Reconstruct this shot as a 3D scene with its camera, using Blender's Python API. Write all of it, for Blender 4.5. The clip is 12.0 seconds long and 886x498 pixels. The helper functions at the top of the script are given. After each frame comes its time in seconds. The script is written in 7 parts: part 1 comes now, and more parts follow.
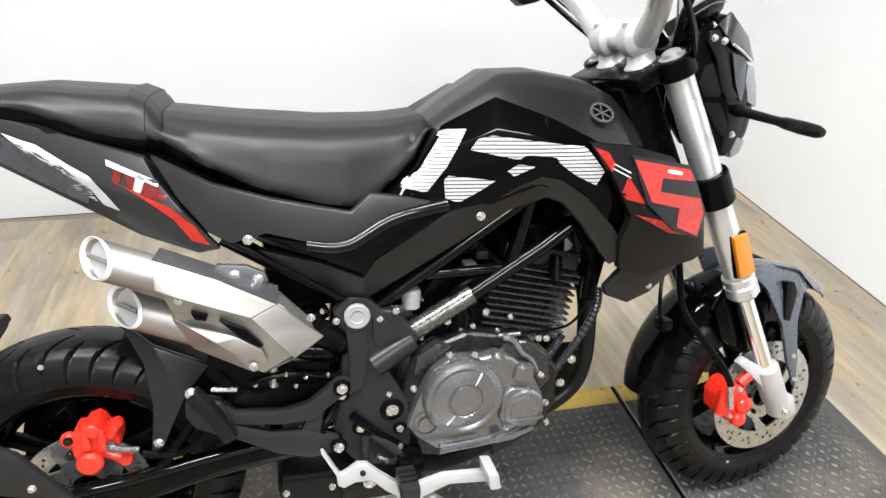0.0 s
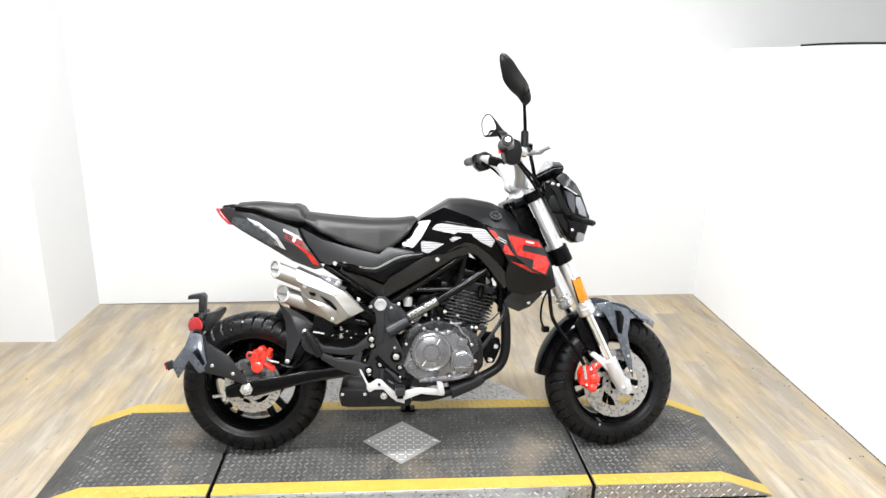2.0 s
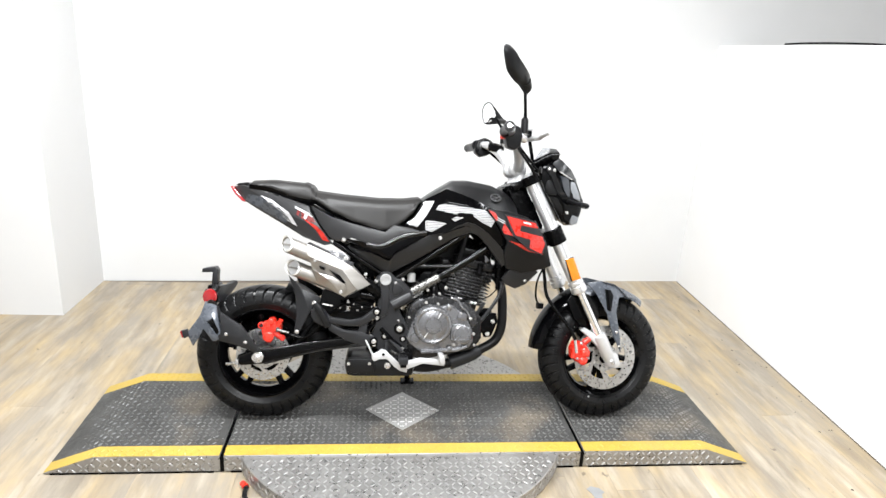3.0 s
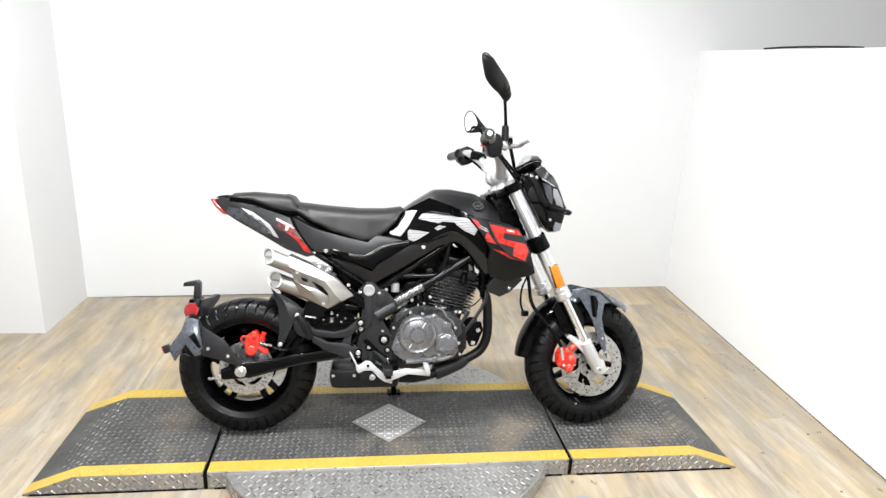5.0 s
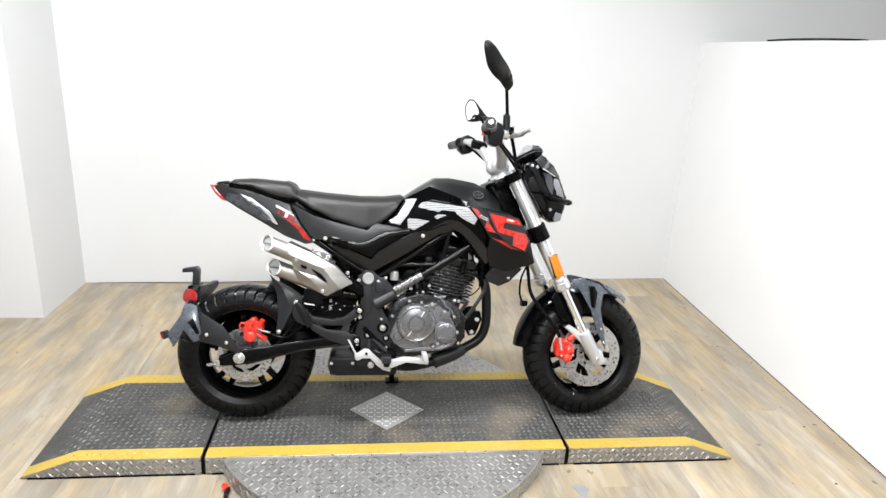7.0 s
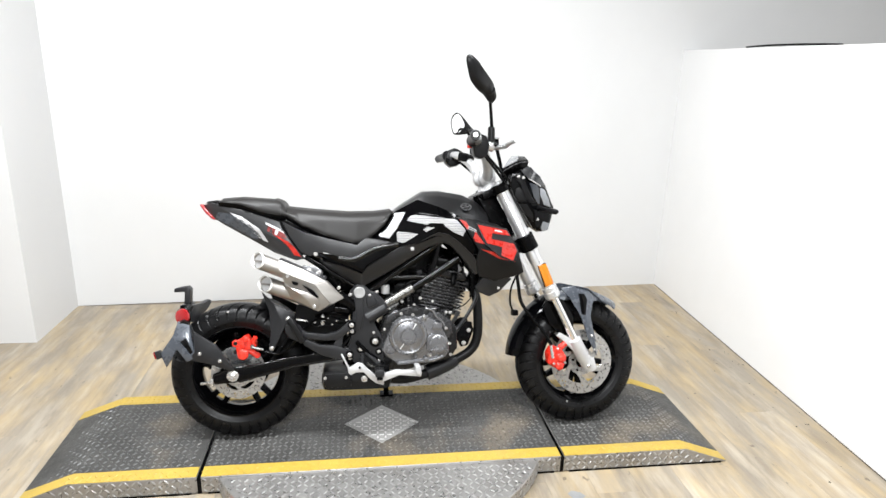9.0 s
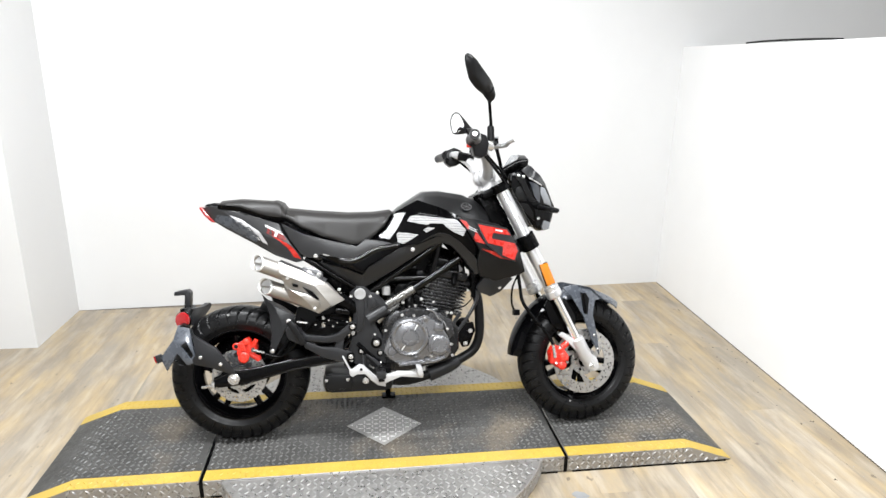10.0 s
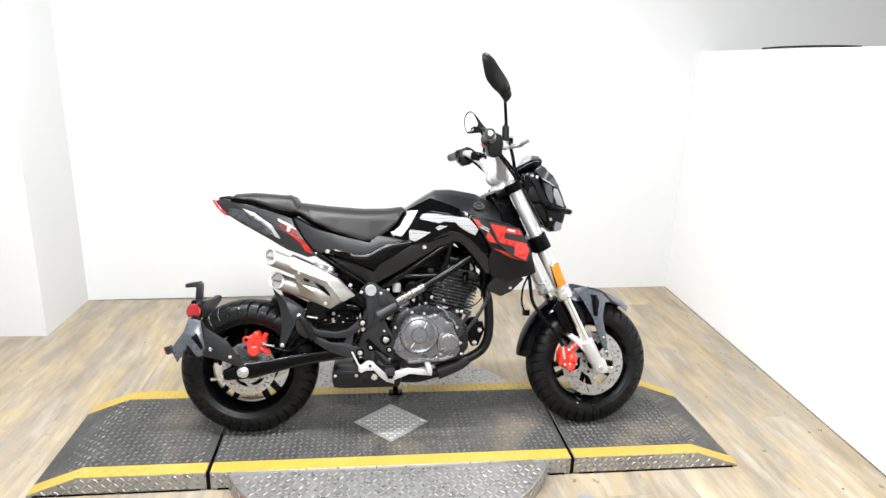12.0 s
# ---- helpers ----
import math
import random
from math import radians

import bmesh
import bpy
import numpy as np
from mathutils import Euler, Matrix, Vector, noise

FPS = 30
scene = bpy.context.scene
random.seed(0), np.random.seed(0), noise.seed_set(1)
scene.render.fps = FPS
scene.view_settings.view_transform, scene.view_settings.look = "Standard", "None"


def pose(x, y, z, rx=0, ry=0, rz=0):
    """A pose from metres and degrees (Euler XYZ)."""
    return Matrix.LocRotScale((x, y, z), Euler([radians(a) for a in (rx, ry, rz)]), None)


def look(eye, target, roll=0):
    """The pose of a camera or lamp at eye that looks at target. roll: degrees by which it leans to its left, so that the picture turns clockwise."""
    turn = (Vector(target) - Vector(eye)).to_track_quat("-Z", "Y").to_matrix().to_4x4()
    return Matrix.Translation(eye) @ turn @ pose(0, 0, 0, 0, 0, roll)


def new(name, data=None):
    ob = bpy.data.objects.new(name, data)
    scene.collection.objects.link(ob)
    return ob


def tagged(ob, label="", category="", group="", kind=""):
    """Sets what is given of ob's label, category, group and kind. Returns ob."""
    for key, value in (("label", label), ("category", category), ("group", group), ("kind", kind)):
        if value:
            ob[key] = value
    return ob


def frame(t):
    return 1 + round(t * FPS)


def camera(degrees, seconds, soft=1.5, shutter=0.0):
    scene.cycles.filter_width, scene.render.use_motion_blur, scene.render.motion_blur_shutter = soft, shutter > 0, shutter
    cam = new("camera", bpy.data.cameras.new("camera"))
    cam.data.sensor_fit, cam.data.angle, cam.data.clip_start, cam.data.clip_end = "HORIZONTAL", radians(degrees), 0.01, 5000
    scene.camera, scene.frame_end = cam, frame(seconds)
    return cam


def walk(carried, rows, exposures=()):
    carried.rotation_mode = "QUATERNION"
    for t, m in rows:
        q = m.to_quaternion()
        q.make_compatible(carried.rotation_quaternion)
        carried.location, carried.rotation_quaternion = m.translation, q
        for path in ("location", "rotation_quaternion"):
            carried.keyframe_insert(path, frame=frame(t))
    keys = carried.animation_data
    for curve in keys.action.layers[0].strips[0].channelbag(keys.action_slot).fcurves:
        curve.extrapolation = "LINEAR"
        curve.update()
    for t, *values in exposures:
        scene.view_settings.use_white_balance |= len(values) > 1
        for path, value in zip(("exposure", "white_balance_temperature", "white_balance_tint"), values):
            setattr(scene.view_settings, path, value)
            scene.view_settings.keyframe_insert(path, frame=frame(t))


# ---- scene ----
cam = camera(69.9, 12.0)
PATH = [
    (0, (-0.168, -0.761, 1.086), (0.315, 0.878, 0.046), 4.9),
    (0.3, (-0.129, -0.930, 1.111), (0.210, 0.750, 0.080), 2.5),
    (0.5, (-0.094, -1.075, 1.167), (0.247, 0.675, 0.262), 3.1),
    (0.8, (-0.097, -1.303, 1.194), (0.253, 0.513, 0.434), 3.0),
    (1, (-0.103, -1.427, 1.232), (0.179, 0.415, 0.504), 2.2),
    (1.2, (-0.083, -1.559, 1.251), (0.138, 0.316, 0.592), 1.9),
    (1.5, (-0.033, -1.711, 1.257), (0.14, 0.163, 0.582), 3.0),
    (1.7, (-0.031, -1.798, 1.259), (0.132, 0.092, 0.626), 3.3),
    (2, (-0.063, -1.898, 1.275), (0.122, 0.006, 0.691), 2.1),
    (2.5, (-0.148, -2.005, 1.27), (0.07, -0.109, 0.671), 2.3),
    (3, (-0.126, -2.024, 1.27), (0.101, -0.132, 0.662), 3.5),
    (5, (-0.096, -2.018, 1.266), (0.156, -0.12, 0.689), 2.6),
    (5.5, (-0.104, -2.002, 1.261), (0.12, -0.105, 0.666), 2.0),
    (6, (-0.095, -2.007, 1.257), (0.148, -0.114, 0.659), 2.1),
    (6.5, (-0.097, -2.009, 1.258), (0.148, -0.118, 0.656), 1.8),
    (7, (-0.098, -2.016, 1.26), (0.158, -0.127, 0.654), 3.3),
    (9, (-0.085, -2.039, 1.265), (0.189, -0.14, 0.698), 1.7),
    (9.5, (-0.09, -2.037, 1.264), (0.149, -0.136, 0.688), 1.2),
    (10, (-0.08, -2.029, 1.262), (0.189, -0.13, 0.696), 1.0),
    (10.5, (-0.084, -2.024, 1.255), (0.191, -0.128, 0.68), 1.7),
    (11, (-0.094, -2.016, 1.254), (0.159, -0.121, 0.666), 1.8),
    (11.5, (-0.094, -2.025, 1.259), (0.168, -0.125, 0.69), 1.7),
    (12, (-0.103, -2.027, 1.258), (0.151, -0.127, 0.69), 2.3),
]
EXPOSURES = [(0.0, 0.14), (0.5, 0.22), (1.0, 0.30), (1.5, 0.36), (2.0, 0.39), (3.0, 0.37), (5.0, 0.27), (6.0, 0.19), (7.0, 0.14), (9.0, 0.18), (10.5, 0.25), (12.0, 0.32)]
walk(cam, [(t, look(eye, target, roll)) for t, eye, target, roll in PATH], EXPOSURES)

# ---- light ----
world = bpy.data.worlds.new("room_air")
world.use_nodes = True
scene.world = world
world.node_tree.nodes["Background"].inputs[0].default_value = (0.9, 0.95, 1.0, 1)
world.node_tree.nodes["Background"].inputs[1].default_value = 0.05


def ceiling_lamp(name, eye, target, sx, sy, watts, color=(0.955, 0.98, 1.0)):
    data = bpy.data.lights.new(name, "AREA")
    data.shape, data.size, data.size_y, data.energy, data.color = "RECTANGLE", sx, sy, watts, color
    ob = new(name, data)
    ob.matrix_world = look(eye, target)
    return ob


ceiling_lamp("ceiling_tube_light", (-0.80, -0.42, 2.58), (-0.80, -0.40, 0), 1.45, 0.16, 92)
ceiling_lamp("ceiling_tube_light", (0.76, -0.42, 2.58), (0.76, -0.40, 0), 1.45, 0.16, 61)
# Fill lamp added to brighten the motorcycle's near side.
ceiling_lamp("ceiling_tube_light", (0.0, -2.75, 2.58), (-0.1, 0.2, 0.45), 1.2, 0.3, 62)
# Added lamp that washes the front wall, for reflections in gloss and steel.
ceiling_lamp("ceiling_tube_light", (0.0, -3.2, 2.58), (0.0, -3.9, 0), 2.6, 0.16, 56)
ceiling_lamp("ceiling_tube_light", (3.1, -0.6, 2.58), (3.1, -0.55, 0), 0.35, 2.2, 16)


# ---- materials ----
def mat(name, color, rough=0.5, metal=0.0, vary=0.15, grain=60.0, patch=6.0, bump=0.1, bump_scale=400.0, coat=0.0,
        stretch=(1, 1, 1), spread=0.1, random_tint=0.0, spec=0.5, stain=None, stain_amount=0.0):
    m = bpy.data.materials.new(name)
    m.use_nodes = True
    nt = m.node_tree
    n, ln = nt.nodes, nt.links
    b = n["Principled BSDF"]
    tc = n.new("ShaderNodeTexCoord")
    mp = n.new("ShaderNodeMapping")
    mp.inputs["Scale"].default_value = stretch
    ln.new(tc.outputs["Object"], mp.inputs["Vector"])
    if random_tint:
        own = n.new("ShaderNodeObjectInfo")
        spot = n.new("ShaderNodeVectorMath")
        spot.operation = "SCALE"
        spot.inputs[0].default_value = (37.0, 53.0, 19.0)
        ln.new(own.outputs["Random"], spot.inputs["Scale"])
        ln.new(spot.outputs[0], mp.inputs["Location"])

    def noise_tex(scale, detail=4.0):
        t = n.new("ShaderNodeTexNoise")
        t.inputs["Scale"].default_value, t.inputs["Detail"].default_value = scale, detail
        ln.new(mp.outputs[0], t.inputs["Vector"])
        return t

    big, small, fine = noise_tex(patch), noise_tex(grain), noise_tex(bump_scale, 2.0)
    mix = n.new("ShaderNodeMath")
    mix.operation = "MULTIPLY_ADD"
    mix.inputs[1].default_value = 0.5
    ln.new(big.outputs["Fac"], mix.inputs[0])
    half = n.new("ShaderNodeMath")
    half.operation = "MULTIPLY"
    half.inputs[1].default_value = 0.5
    ln.new(small.outputs["Fac"], half.inputs[0])
    ln.new(half.outputs[0], mix.inputs[2])
    value = mix.outputs[0]
    if random_tint:
        info = n.new("ShaderNodeObjectInfo")
        add = n.new("ShaderNodeMath")
        add.operation = "MULTIPLY_ADD"
        add.inputs[1].default_value = random_tint
        ln.new(info.outputs["Random"], add.inputs[0])
        off = n.new("ShaderNodeMath")
        off.operation = "SUBTRACT"
        off.inputs[1].default_value = random_tint / 2
        ln.new(value, off.inputs[0])
        ln.new(off.outputs[0], add.inputs[2])
        value = add.outputs[0]
    ramp = n.new("ShaderNodeValToRGB")
    lo, hi = [c * (1 - vary) for c in color], [min(1, c * (1 + vary)) for c in color]
    ramp.color_ramp.elements[0].position, ramp.color_ramp.elements[1].position = 0.3, 0.7
    ramp.color_ramp.elements[0].color, ramp.color_ramp.elements[1].color = (*lo, 1), (*hi, 1)
    ln.new(value, ramp.inputs[0])
    shade = ramp.outputs[0]
    if stain:
        st = noise_tex(3.3, 8.0)
        sr = n.new("ShaderNodeValToRGB")
        sr.color_ramp.elements[0].position, sr.color_ramp.elements[1].position = 0.54, 0.70
        ln.new(st.outputs["Fac"], sr.inputs[0])
        sm = n.new("ShaderNodeMath")
        sm.operation = "MULTIPLY"
        sm.inputs[1].default_value = stain_amount
        ln.new(sr.outputs[0], sm.inputs[0])
        mx = n.new("ShaderNodeMixRGB")
        mx.inputs[2].default_value = (*stain, 1)
        ln.new(sm.outputs[0], mx.inputs[0])
        ln.new(shade, mx.inputs[1])
        shade = mx.outputs[0]
    ln.new(shade, b.inputs["Base Color"])
    rr = n.new("ShaderNodeMapRange")
    rr.inputs["To Min"].default_value, rr.inputs["To Max"].default_value = max(0.02, rough - spread), min(1, rough + spread)
    rr.inputs["From Min"].default_value, rr.inputs["From Max"].default_value = 0.3, 0.7
    ln.new(small.outputs["Fac"], rr.inputs["Value"])
    ln.new(rr.outputs[0], b.inputs["Roughness"])
    b.inputs["Metallic"].default_value = metal
    b.inputs["Specular IOR Level"].default_value = spec
    b.inputs["Coat Weight"].default_value = coat
    b.inputs["Coat Roughness"].default_value = 0.04
    if bump:
        bp = n.new("ShaderNodeBump")
        bp.inputs["Strength"].default_value, bp.inputs["Distance"].default_value = bump, 0.001
        ln.new(fine.outputs["Fac"], bp.inputs["Height"])
        ln.new(bp.outputs[0], b.inputs["Normal"])
    return m


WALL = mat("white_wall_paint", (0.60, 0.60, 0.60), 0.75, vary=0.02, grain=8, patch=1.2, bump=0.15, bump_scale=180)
# The partition's white is lifted to make up for weaker light on it.
PARTITION_LIT = mat("white_partition_paint_lit", (0.78, 0.78, 0.78), 0.7, vary=0.02, grain=8, patch=1.2, bump=0.15, bump_scale=180)
GREY_WALL = mat("grey_wall_paint", (0.55, 0.55, 0.555), 0.8, vary=0.04, grain=8, patch=1.2, bump=0.15, bump_scale=180)
# Ceiling colour is darkened to cut the light it bounces and reflects.
CEIL = mat("dimmed_ceiling_paint", (0.30, 0.30, 0.30), 0.85, vary=0.03, grain=8, patch=1.2, bump=0.1, bump_scale=150)


def plank_material():
    """Printed oak: tan and grey patches along the board, dark grain, a few specks of dirt."""
    m = bpy.data.materials.new("oak_vinyl_plank")
    m.use_nodes = True
    n, ln = m.node_tree.nodes, m.node_tree.links
    b = n["Principled BSDF"]
    tc, own, spot, add = n.new("ShaderNodeTexCoord"), n.new("ShaderNodeObjectInfo"), n.new("ShaderNodeVectorMath"), n.new("ShaderNodeVectorMath")
    spot.operation, spot.inputs[0].default_value = "SCALE", (0.05, 0.35, 0.0)
    ln.new(own.outputs["Random"], spot.inputs["Scale"])
    place = n.new("ShaderNodeNewGeometry")
    ln.new(place.outputs["Position"], add.inputs[0])
    ln.new(spot.outputs[0], add.inputs[1])

    def layer(scale, stretch, lo, hi, detail=5.0, rough=0.55):
        mp, t, r = n.new("ShaderNodeMapping"), n.new("ShaderNodeTexNoise"), n.new("ShaderNodeMapRange")
        mp.inputs["Scale"].default_value = stretch
        t.inputs["Scale"].default_value, t.inputs["Detail"].default_value, t.inputs["Roughness"].default_value = scale, detail, rough
        r.inputs["From Min"].default_value, r.inputs["From Max"].default_value = lo, hi
        ln.new(add.outputs[0], mp.inputs[0])
        ln.new(mp.outputs[0], t.inputs["Vector"])
        ln.new(t.outputs["Fac"], r.inputs["Value"])
        return r.outputs[0]

    def blend(fac, a, c, amount=1.0):
        k, mx = n.new("ShaderNodeMath"), n.new("ShaderNodeMixRGB")
        k.operation, k.inputs[1].default_value = "MULTIPLY", amount
        ln.new(fac, k.inputs[0])
        ln.new(k.outputs[0], mx.inputs[0])
        for i, q in ((1, a), (2, c)):
            if isinstance(q, tuple):
                mx.inputs[i].default_value = (*q, 1)
            else:
                ln.new(q, mx.inputs[i])
        return mx.outputs[0]

    hue = blend(layer(4.6, (2.0, 0.60, 1), 0.40, 0.64, 8.0, 0.62), (0.258, 0.224, 0.178), (0.378, 0.290, 0.171))
    col = blend(layer(6.0, (2.0, 0.42, 1), 0.48, 0.68, 8.0, 0.65), hue, (0.165, 0.136, 0.102), 0.55)
    col = blend(layer(7.0, (2.2, 0.40, 1), 0.50, 0.72, 8.0, 0.65), col, (0.415, 0.362, 0.288), 0.8)
    col = blend(layer(60.0, (1.0, 0.06, 1), 0.45, 0.75), col, (0.14, 0.115, 0.088), 0.35)
    col = blend(layer(30.0, (1, 0.6, 1), 0.70, 0.75, 2.0), col, (0.08, 0.064, 0.05), 0.7)
    tint = n.new("ShaderNodeHueSaturation")
    k = n.new("ShaderNodeMapRange")
    k.inputs["To Min"].default_value, k.inputs["To Max"].default_value = 0.89, 1.09
    ln.new(own.outputs["Random"], k.inputs["Value"])
    ln.new(k.outputs[0], tint.inputs["Value"])
    ln.new(col, tint.inputs["Color"])
    ln.new(tint.outputs[0], b.inputs["Base Color"])
    rr = n.new("ShaderNodeMapRange")
    rr.inputs["To Min"].default_value, rr.inputs["To Max"].default_value = 0.36, 0.58
    ln.new(layer(20.0, (1, 0.3, 1), 0.3, 0.7), rr.inputs["Value"])
    ln.new(rr.outputs[0], b.inputs["Roughness"])
    bp = n.new("ShaderNodeBump")
    bp.inputs["Strength"].default_value, bp.inputs["Distance"].default_value = 0.15, 0.001
    ln.new(layer(120.0, (1, 0.08, 1), 0.3, 0.7), bp.inputs["Height"])
    ln.new(bp.outputs[0], b.inputs["Normal"])
    return m


PLANK = plank_material()
SUBFLOOR = mat("dark_joint", (0.19, 0.16, 0.125), 0.8)
BLACKPLATE = mat("worn_black_plate_paint", (0.050, 0.049, 0.047), 0.5, spec=0.26, vary=0.5, grain=55, patch=9, bump=0.3, bump_scale=500,
                 stain=(0.150, 0.122, 0.090), stain_amount=0.65, spread=0.15)
BLACKTREAD = mat("worn_tread_tips", (0.118, 0.117, 0.114), 0.42, spec=0.38, vary=0.5, grain=45, patch=6, bump=0.2, spread=0.15,
                 stain=(0.22, 0.185, 0.14), stain_amount=0.5)


def island_tint(m, low, high):
    """Lets every raised mark of a joined mesh be a little lighter or darker than the next."""
    n, ln = m.node_tree.nodes, m.node_tree.links
    socket = n["Principled BSDF"].inputs["Base Color"]
    source = socket.links[0].from_socket
    geo, span, tint = n.new("ShaderNodeNewGeometry"), n.new("ShaderNodeMapRange"), n.new("ShaderNodeHueSaturation")
    span.inputs["To Min"].default_value, span.inputs["To Max"].default_value = low, high
    ln.new(geo.outputs["Random Per Island"], span.inputs["Value"])
    ln.new(span.outputs[0], tint.inputs["Value"])
    ln.new(source, tint.inputs["Color"])
    ln.new(tint.outputs[0], socket)


island_tint(BLACKTREAD, 0.75, 1.15)
YELLOW = mat("yellow_safety_paint", (0.40, 0.275, 0.045), 0.42, vary=0.16, grain=60, patch=7, bump=0.25, bump_scale=300,
             stain=(0.31, 0.225, 0.070), stain_amount=0.5)
ALU = mat("bare_tread_aluminium", (0.34, 0.332, 0.32), 0.36, metal=0.72, vary=0.2, grain=70, patch=5, bump=0.25, bump_scale=600,
          stain=(0.20, 0.175, 0.15), stain_amount=0.55, spread=0.14)
ALUTIP = mat("polished_tread_tips", (0.43, 0.425, 0.417), 0.42, metal=0.7, vary=0.12, bump=0.1)
island_tint(ALUTIP, 0.75, 1.1)
PATCH = mat("pale_patch_aluminium", (0.31, 0.307, 0.30), 0.58, metal=0.3, vary=0.14, grain=70, patch=8, bump=0.2, bump_scale=600, stain=(0.25, 0.235, 0.22), stain_amount=0.4)
PATCHTIP = mat("rubbed_patch_tips", (0.56, 0.555, 0.545), 0.52, metal=0.3, vary=0.12, bump=0.1)
RUBBER = mat("tyre_rubber", (0.0050, 0.0050, 0.0053), 0.34, spec=0.17, vary=0.25, grain=50, patch=10, bump=0.10, bump_scale=700)
GLOSS = mat("gloss_black_paint", (0.0014, 0.0014, 0.0017), 0.06, spec=0.13, vary=0.1, bump=0.0, spread=0.02)
LACQUER = mat("lacquered_black_edge", (0.0015, 0.0015, 0.0018), 0.06, spec=0.34, vary=0.1, bump=0.0, spread=0.02)
SATIN = mat("satin_black_metal", (0.0018, 0.0018, 0.0020), 0.22, spec=0.08, vary=0.3, grain=90, bump=0.12, bump_scale=900)
MATTE = mat("matte_black_plastic", (0.0060, 0.0060, 0.0064), 0.34, spec=0.19, vary=0.08, grain=30, bump=0.04, bump_scale=1500, spread=0.04)
GREYPLASTIC = mat("dark_grey_plastic", (0.0155, 0.0158, 0.0172), 0.34, spec=0.26, vary=0.08, grain=30, bump=0.04, bump_scale=1400, spread=0.05)
PANELGREY = mat("satin_charcoal_panel", (0.019, 0.019, 0.020), 0.34, spec=0.36, vary=0.06, grain=20, bump=0.03, bump_scale=1400, spread=0.03)
BLUEGREY = mat("blue_grey_fender_paint", (0.066, 0.074, 0.089), 0.26, metal=0.15, vary=0.08, grain=40, bump=0.02, bump_scale=1200, coat=0.35)
TANKTOP = mat("satin_tank_top", (0.0105, 0.0105, 0.011), 0.33, spec=0.30, vary=0.06, grain=20, bump=0.03, bump_scale=1400, spread=0.03)
VINYL = mat("black_seat_vinyl", (0.0138, 0.0128, 0.0122), 0.46, spec=0.31, vary=0.04, grain=25, patch=6, bump=0.05, bump_scale=900, spread=0.02)
STEEL = mat("brushed_stainless", (0.325, 0.310, 0.290), 0.46, metal=0.8, vary=0.20, grain=30, patch=9, bump=0.08, bump_scale=260,
            stretch=(0.25, 1, 1.6), spread=0.06)
RINGSTEEL = mat("bright_ring_steel", (0.85, 0.85, 0.84), 0.40, metal=0.5, vary=0.05, bump=0.05)
SLEEVE = mat("scuffed_bare_metal", (0.15, 0.148, 0.142), 0.27, metal=0.85, vary=0.45, grain=140, bump=0.2, bump_scale=500)
FIN = mat("bare_fin_edges", (0.062, 0.062, 0.065), 0.24, metal=0.7, vary=0.3, grain=90, bump=0.2, bump_scale=900)
FRAMEPAINT = mat("frame_paint", (0.0018, 0.0018, 0.0020), 0.07, spec=0.20, vary=0.2, bump=0.0, spread=0.02)
CHROME = mat("bright_chrome", (0.86, 0.86, 0.86), 0.10, metal=1.0, vary=0.04, bump=0.0, spread=0.03)
SILVER = mat("silver_anodised_aluminium", (0.64, 0.64, 0.645), 0.29, metal=0.8, vary=0.02, grain=60, bump=0.0, spread=0.02)
CASTSILVER = mat("pale_cast_aluminium", (0.50, 0.50, 0.505), 0.40, metal=0.4, vary=0.06, grain=60, bump=0.06, bump_scale=600, spread=0.06)
ENGINE = mat("grey_cast_engine_cover", (0.195, 0.196, 0.204), 0.24, metal=0.75, vary=0.05, grain=40, patch=12, bump=0.03, bump_scale=1500, spread=0.05)
ENGDARK = mat("dark_cast_engine", (0.0065, 0.0065, 0.0069), 0.24, spec=0.34, vary=0.3, grain=60, bump=0.2, bump_scale=900)
BOLT = mat("zinc_bolt", (0.60, 0.59, 0.575), 0.25, metal=0.9, vary=0.15, grain=200)
RED = mat("red_caliper_paint", (0.66, 0.025, 0.012), 0.28, vary=0.1, grain=150, bump=0.15, bump_scale=900, coat=0.3)
REDVINYL = mat("red_graphic_film", (0.37, 0.016, 0.010), 0.3, vary=0.08, bump=0.0, coat=0.2)
DEEPRED = mat("dark_red_graphic_film", (0.13, 0.008, 0.007), 0.3, vary=0.08, bump=0.0, coat=0.2)
WHITEVINYL = mat("white_graphic_film", (0.47, 0.47, 0.48), 0.35, vary=0.04, bump=0.0)
GREYVINYL = mat("grey_graphic_film", (0.055, 0.062, 0.074), 0.30, vary=0.12, bump=0.0)
REDLENS = mat("red_lens", (0.27, 0.008, 0.010), 0.12, vary=0.15, grain=400, bump=0.4, bump_scale=700, coat=0.7)
AMBER = mat("amber_reflector", (0.52, 0.165, 0.008), 0.16, vary=0.1, grain=400, bump=0.4, bump_scale=600, coat=0.5)
HEADGREY = mat("blue_black_lamp_panel", (0.022, 0.025, 0.031), 0.14, spec=0.5, vary=0.08, bump=0.0, coat=0.3)
WHITECAP = mat("grey_plastic_cap", (0.27, 0.27, 0.268), 0.32, vary=0.08)
SCREEN = mat("pale_screen", (0.165, 0.167, 0.172), 0.22, vary=0.05, bump=0.0)
CLEARISH = mat("clear_lamp_lens", (0.20, 0.21, 0.225), 0.08, metal=0.2, vary=0.2, bump=0.0, coat=0.5)
SMOKED = mat("smoked_visor", (0.022, 0.0225, 0.024), 0.14, vary=0.1, bump=0.0, coat=0.3)
MIRROR = mat("mirror_glass", (0.92, 0.93, 0.94), 0.02, metal=1.0, vary=0.01, bump=0.0, spread=0.0)
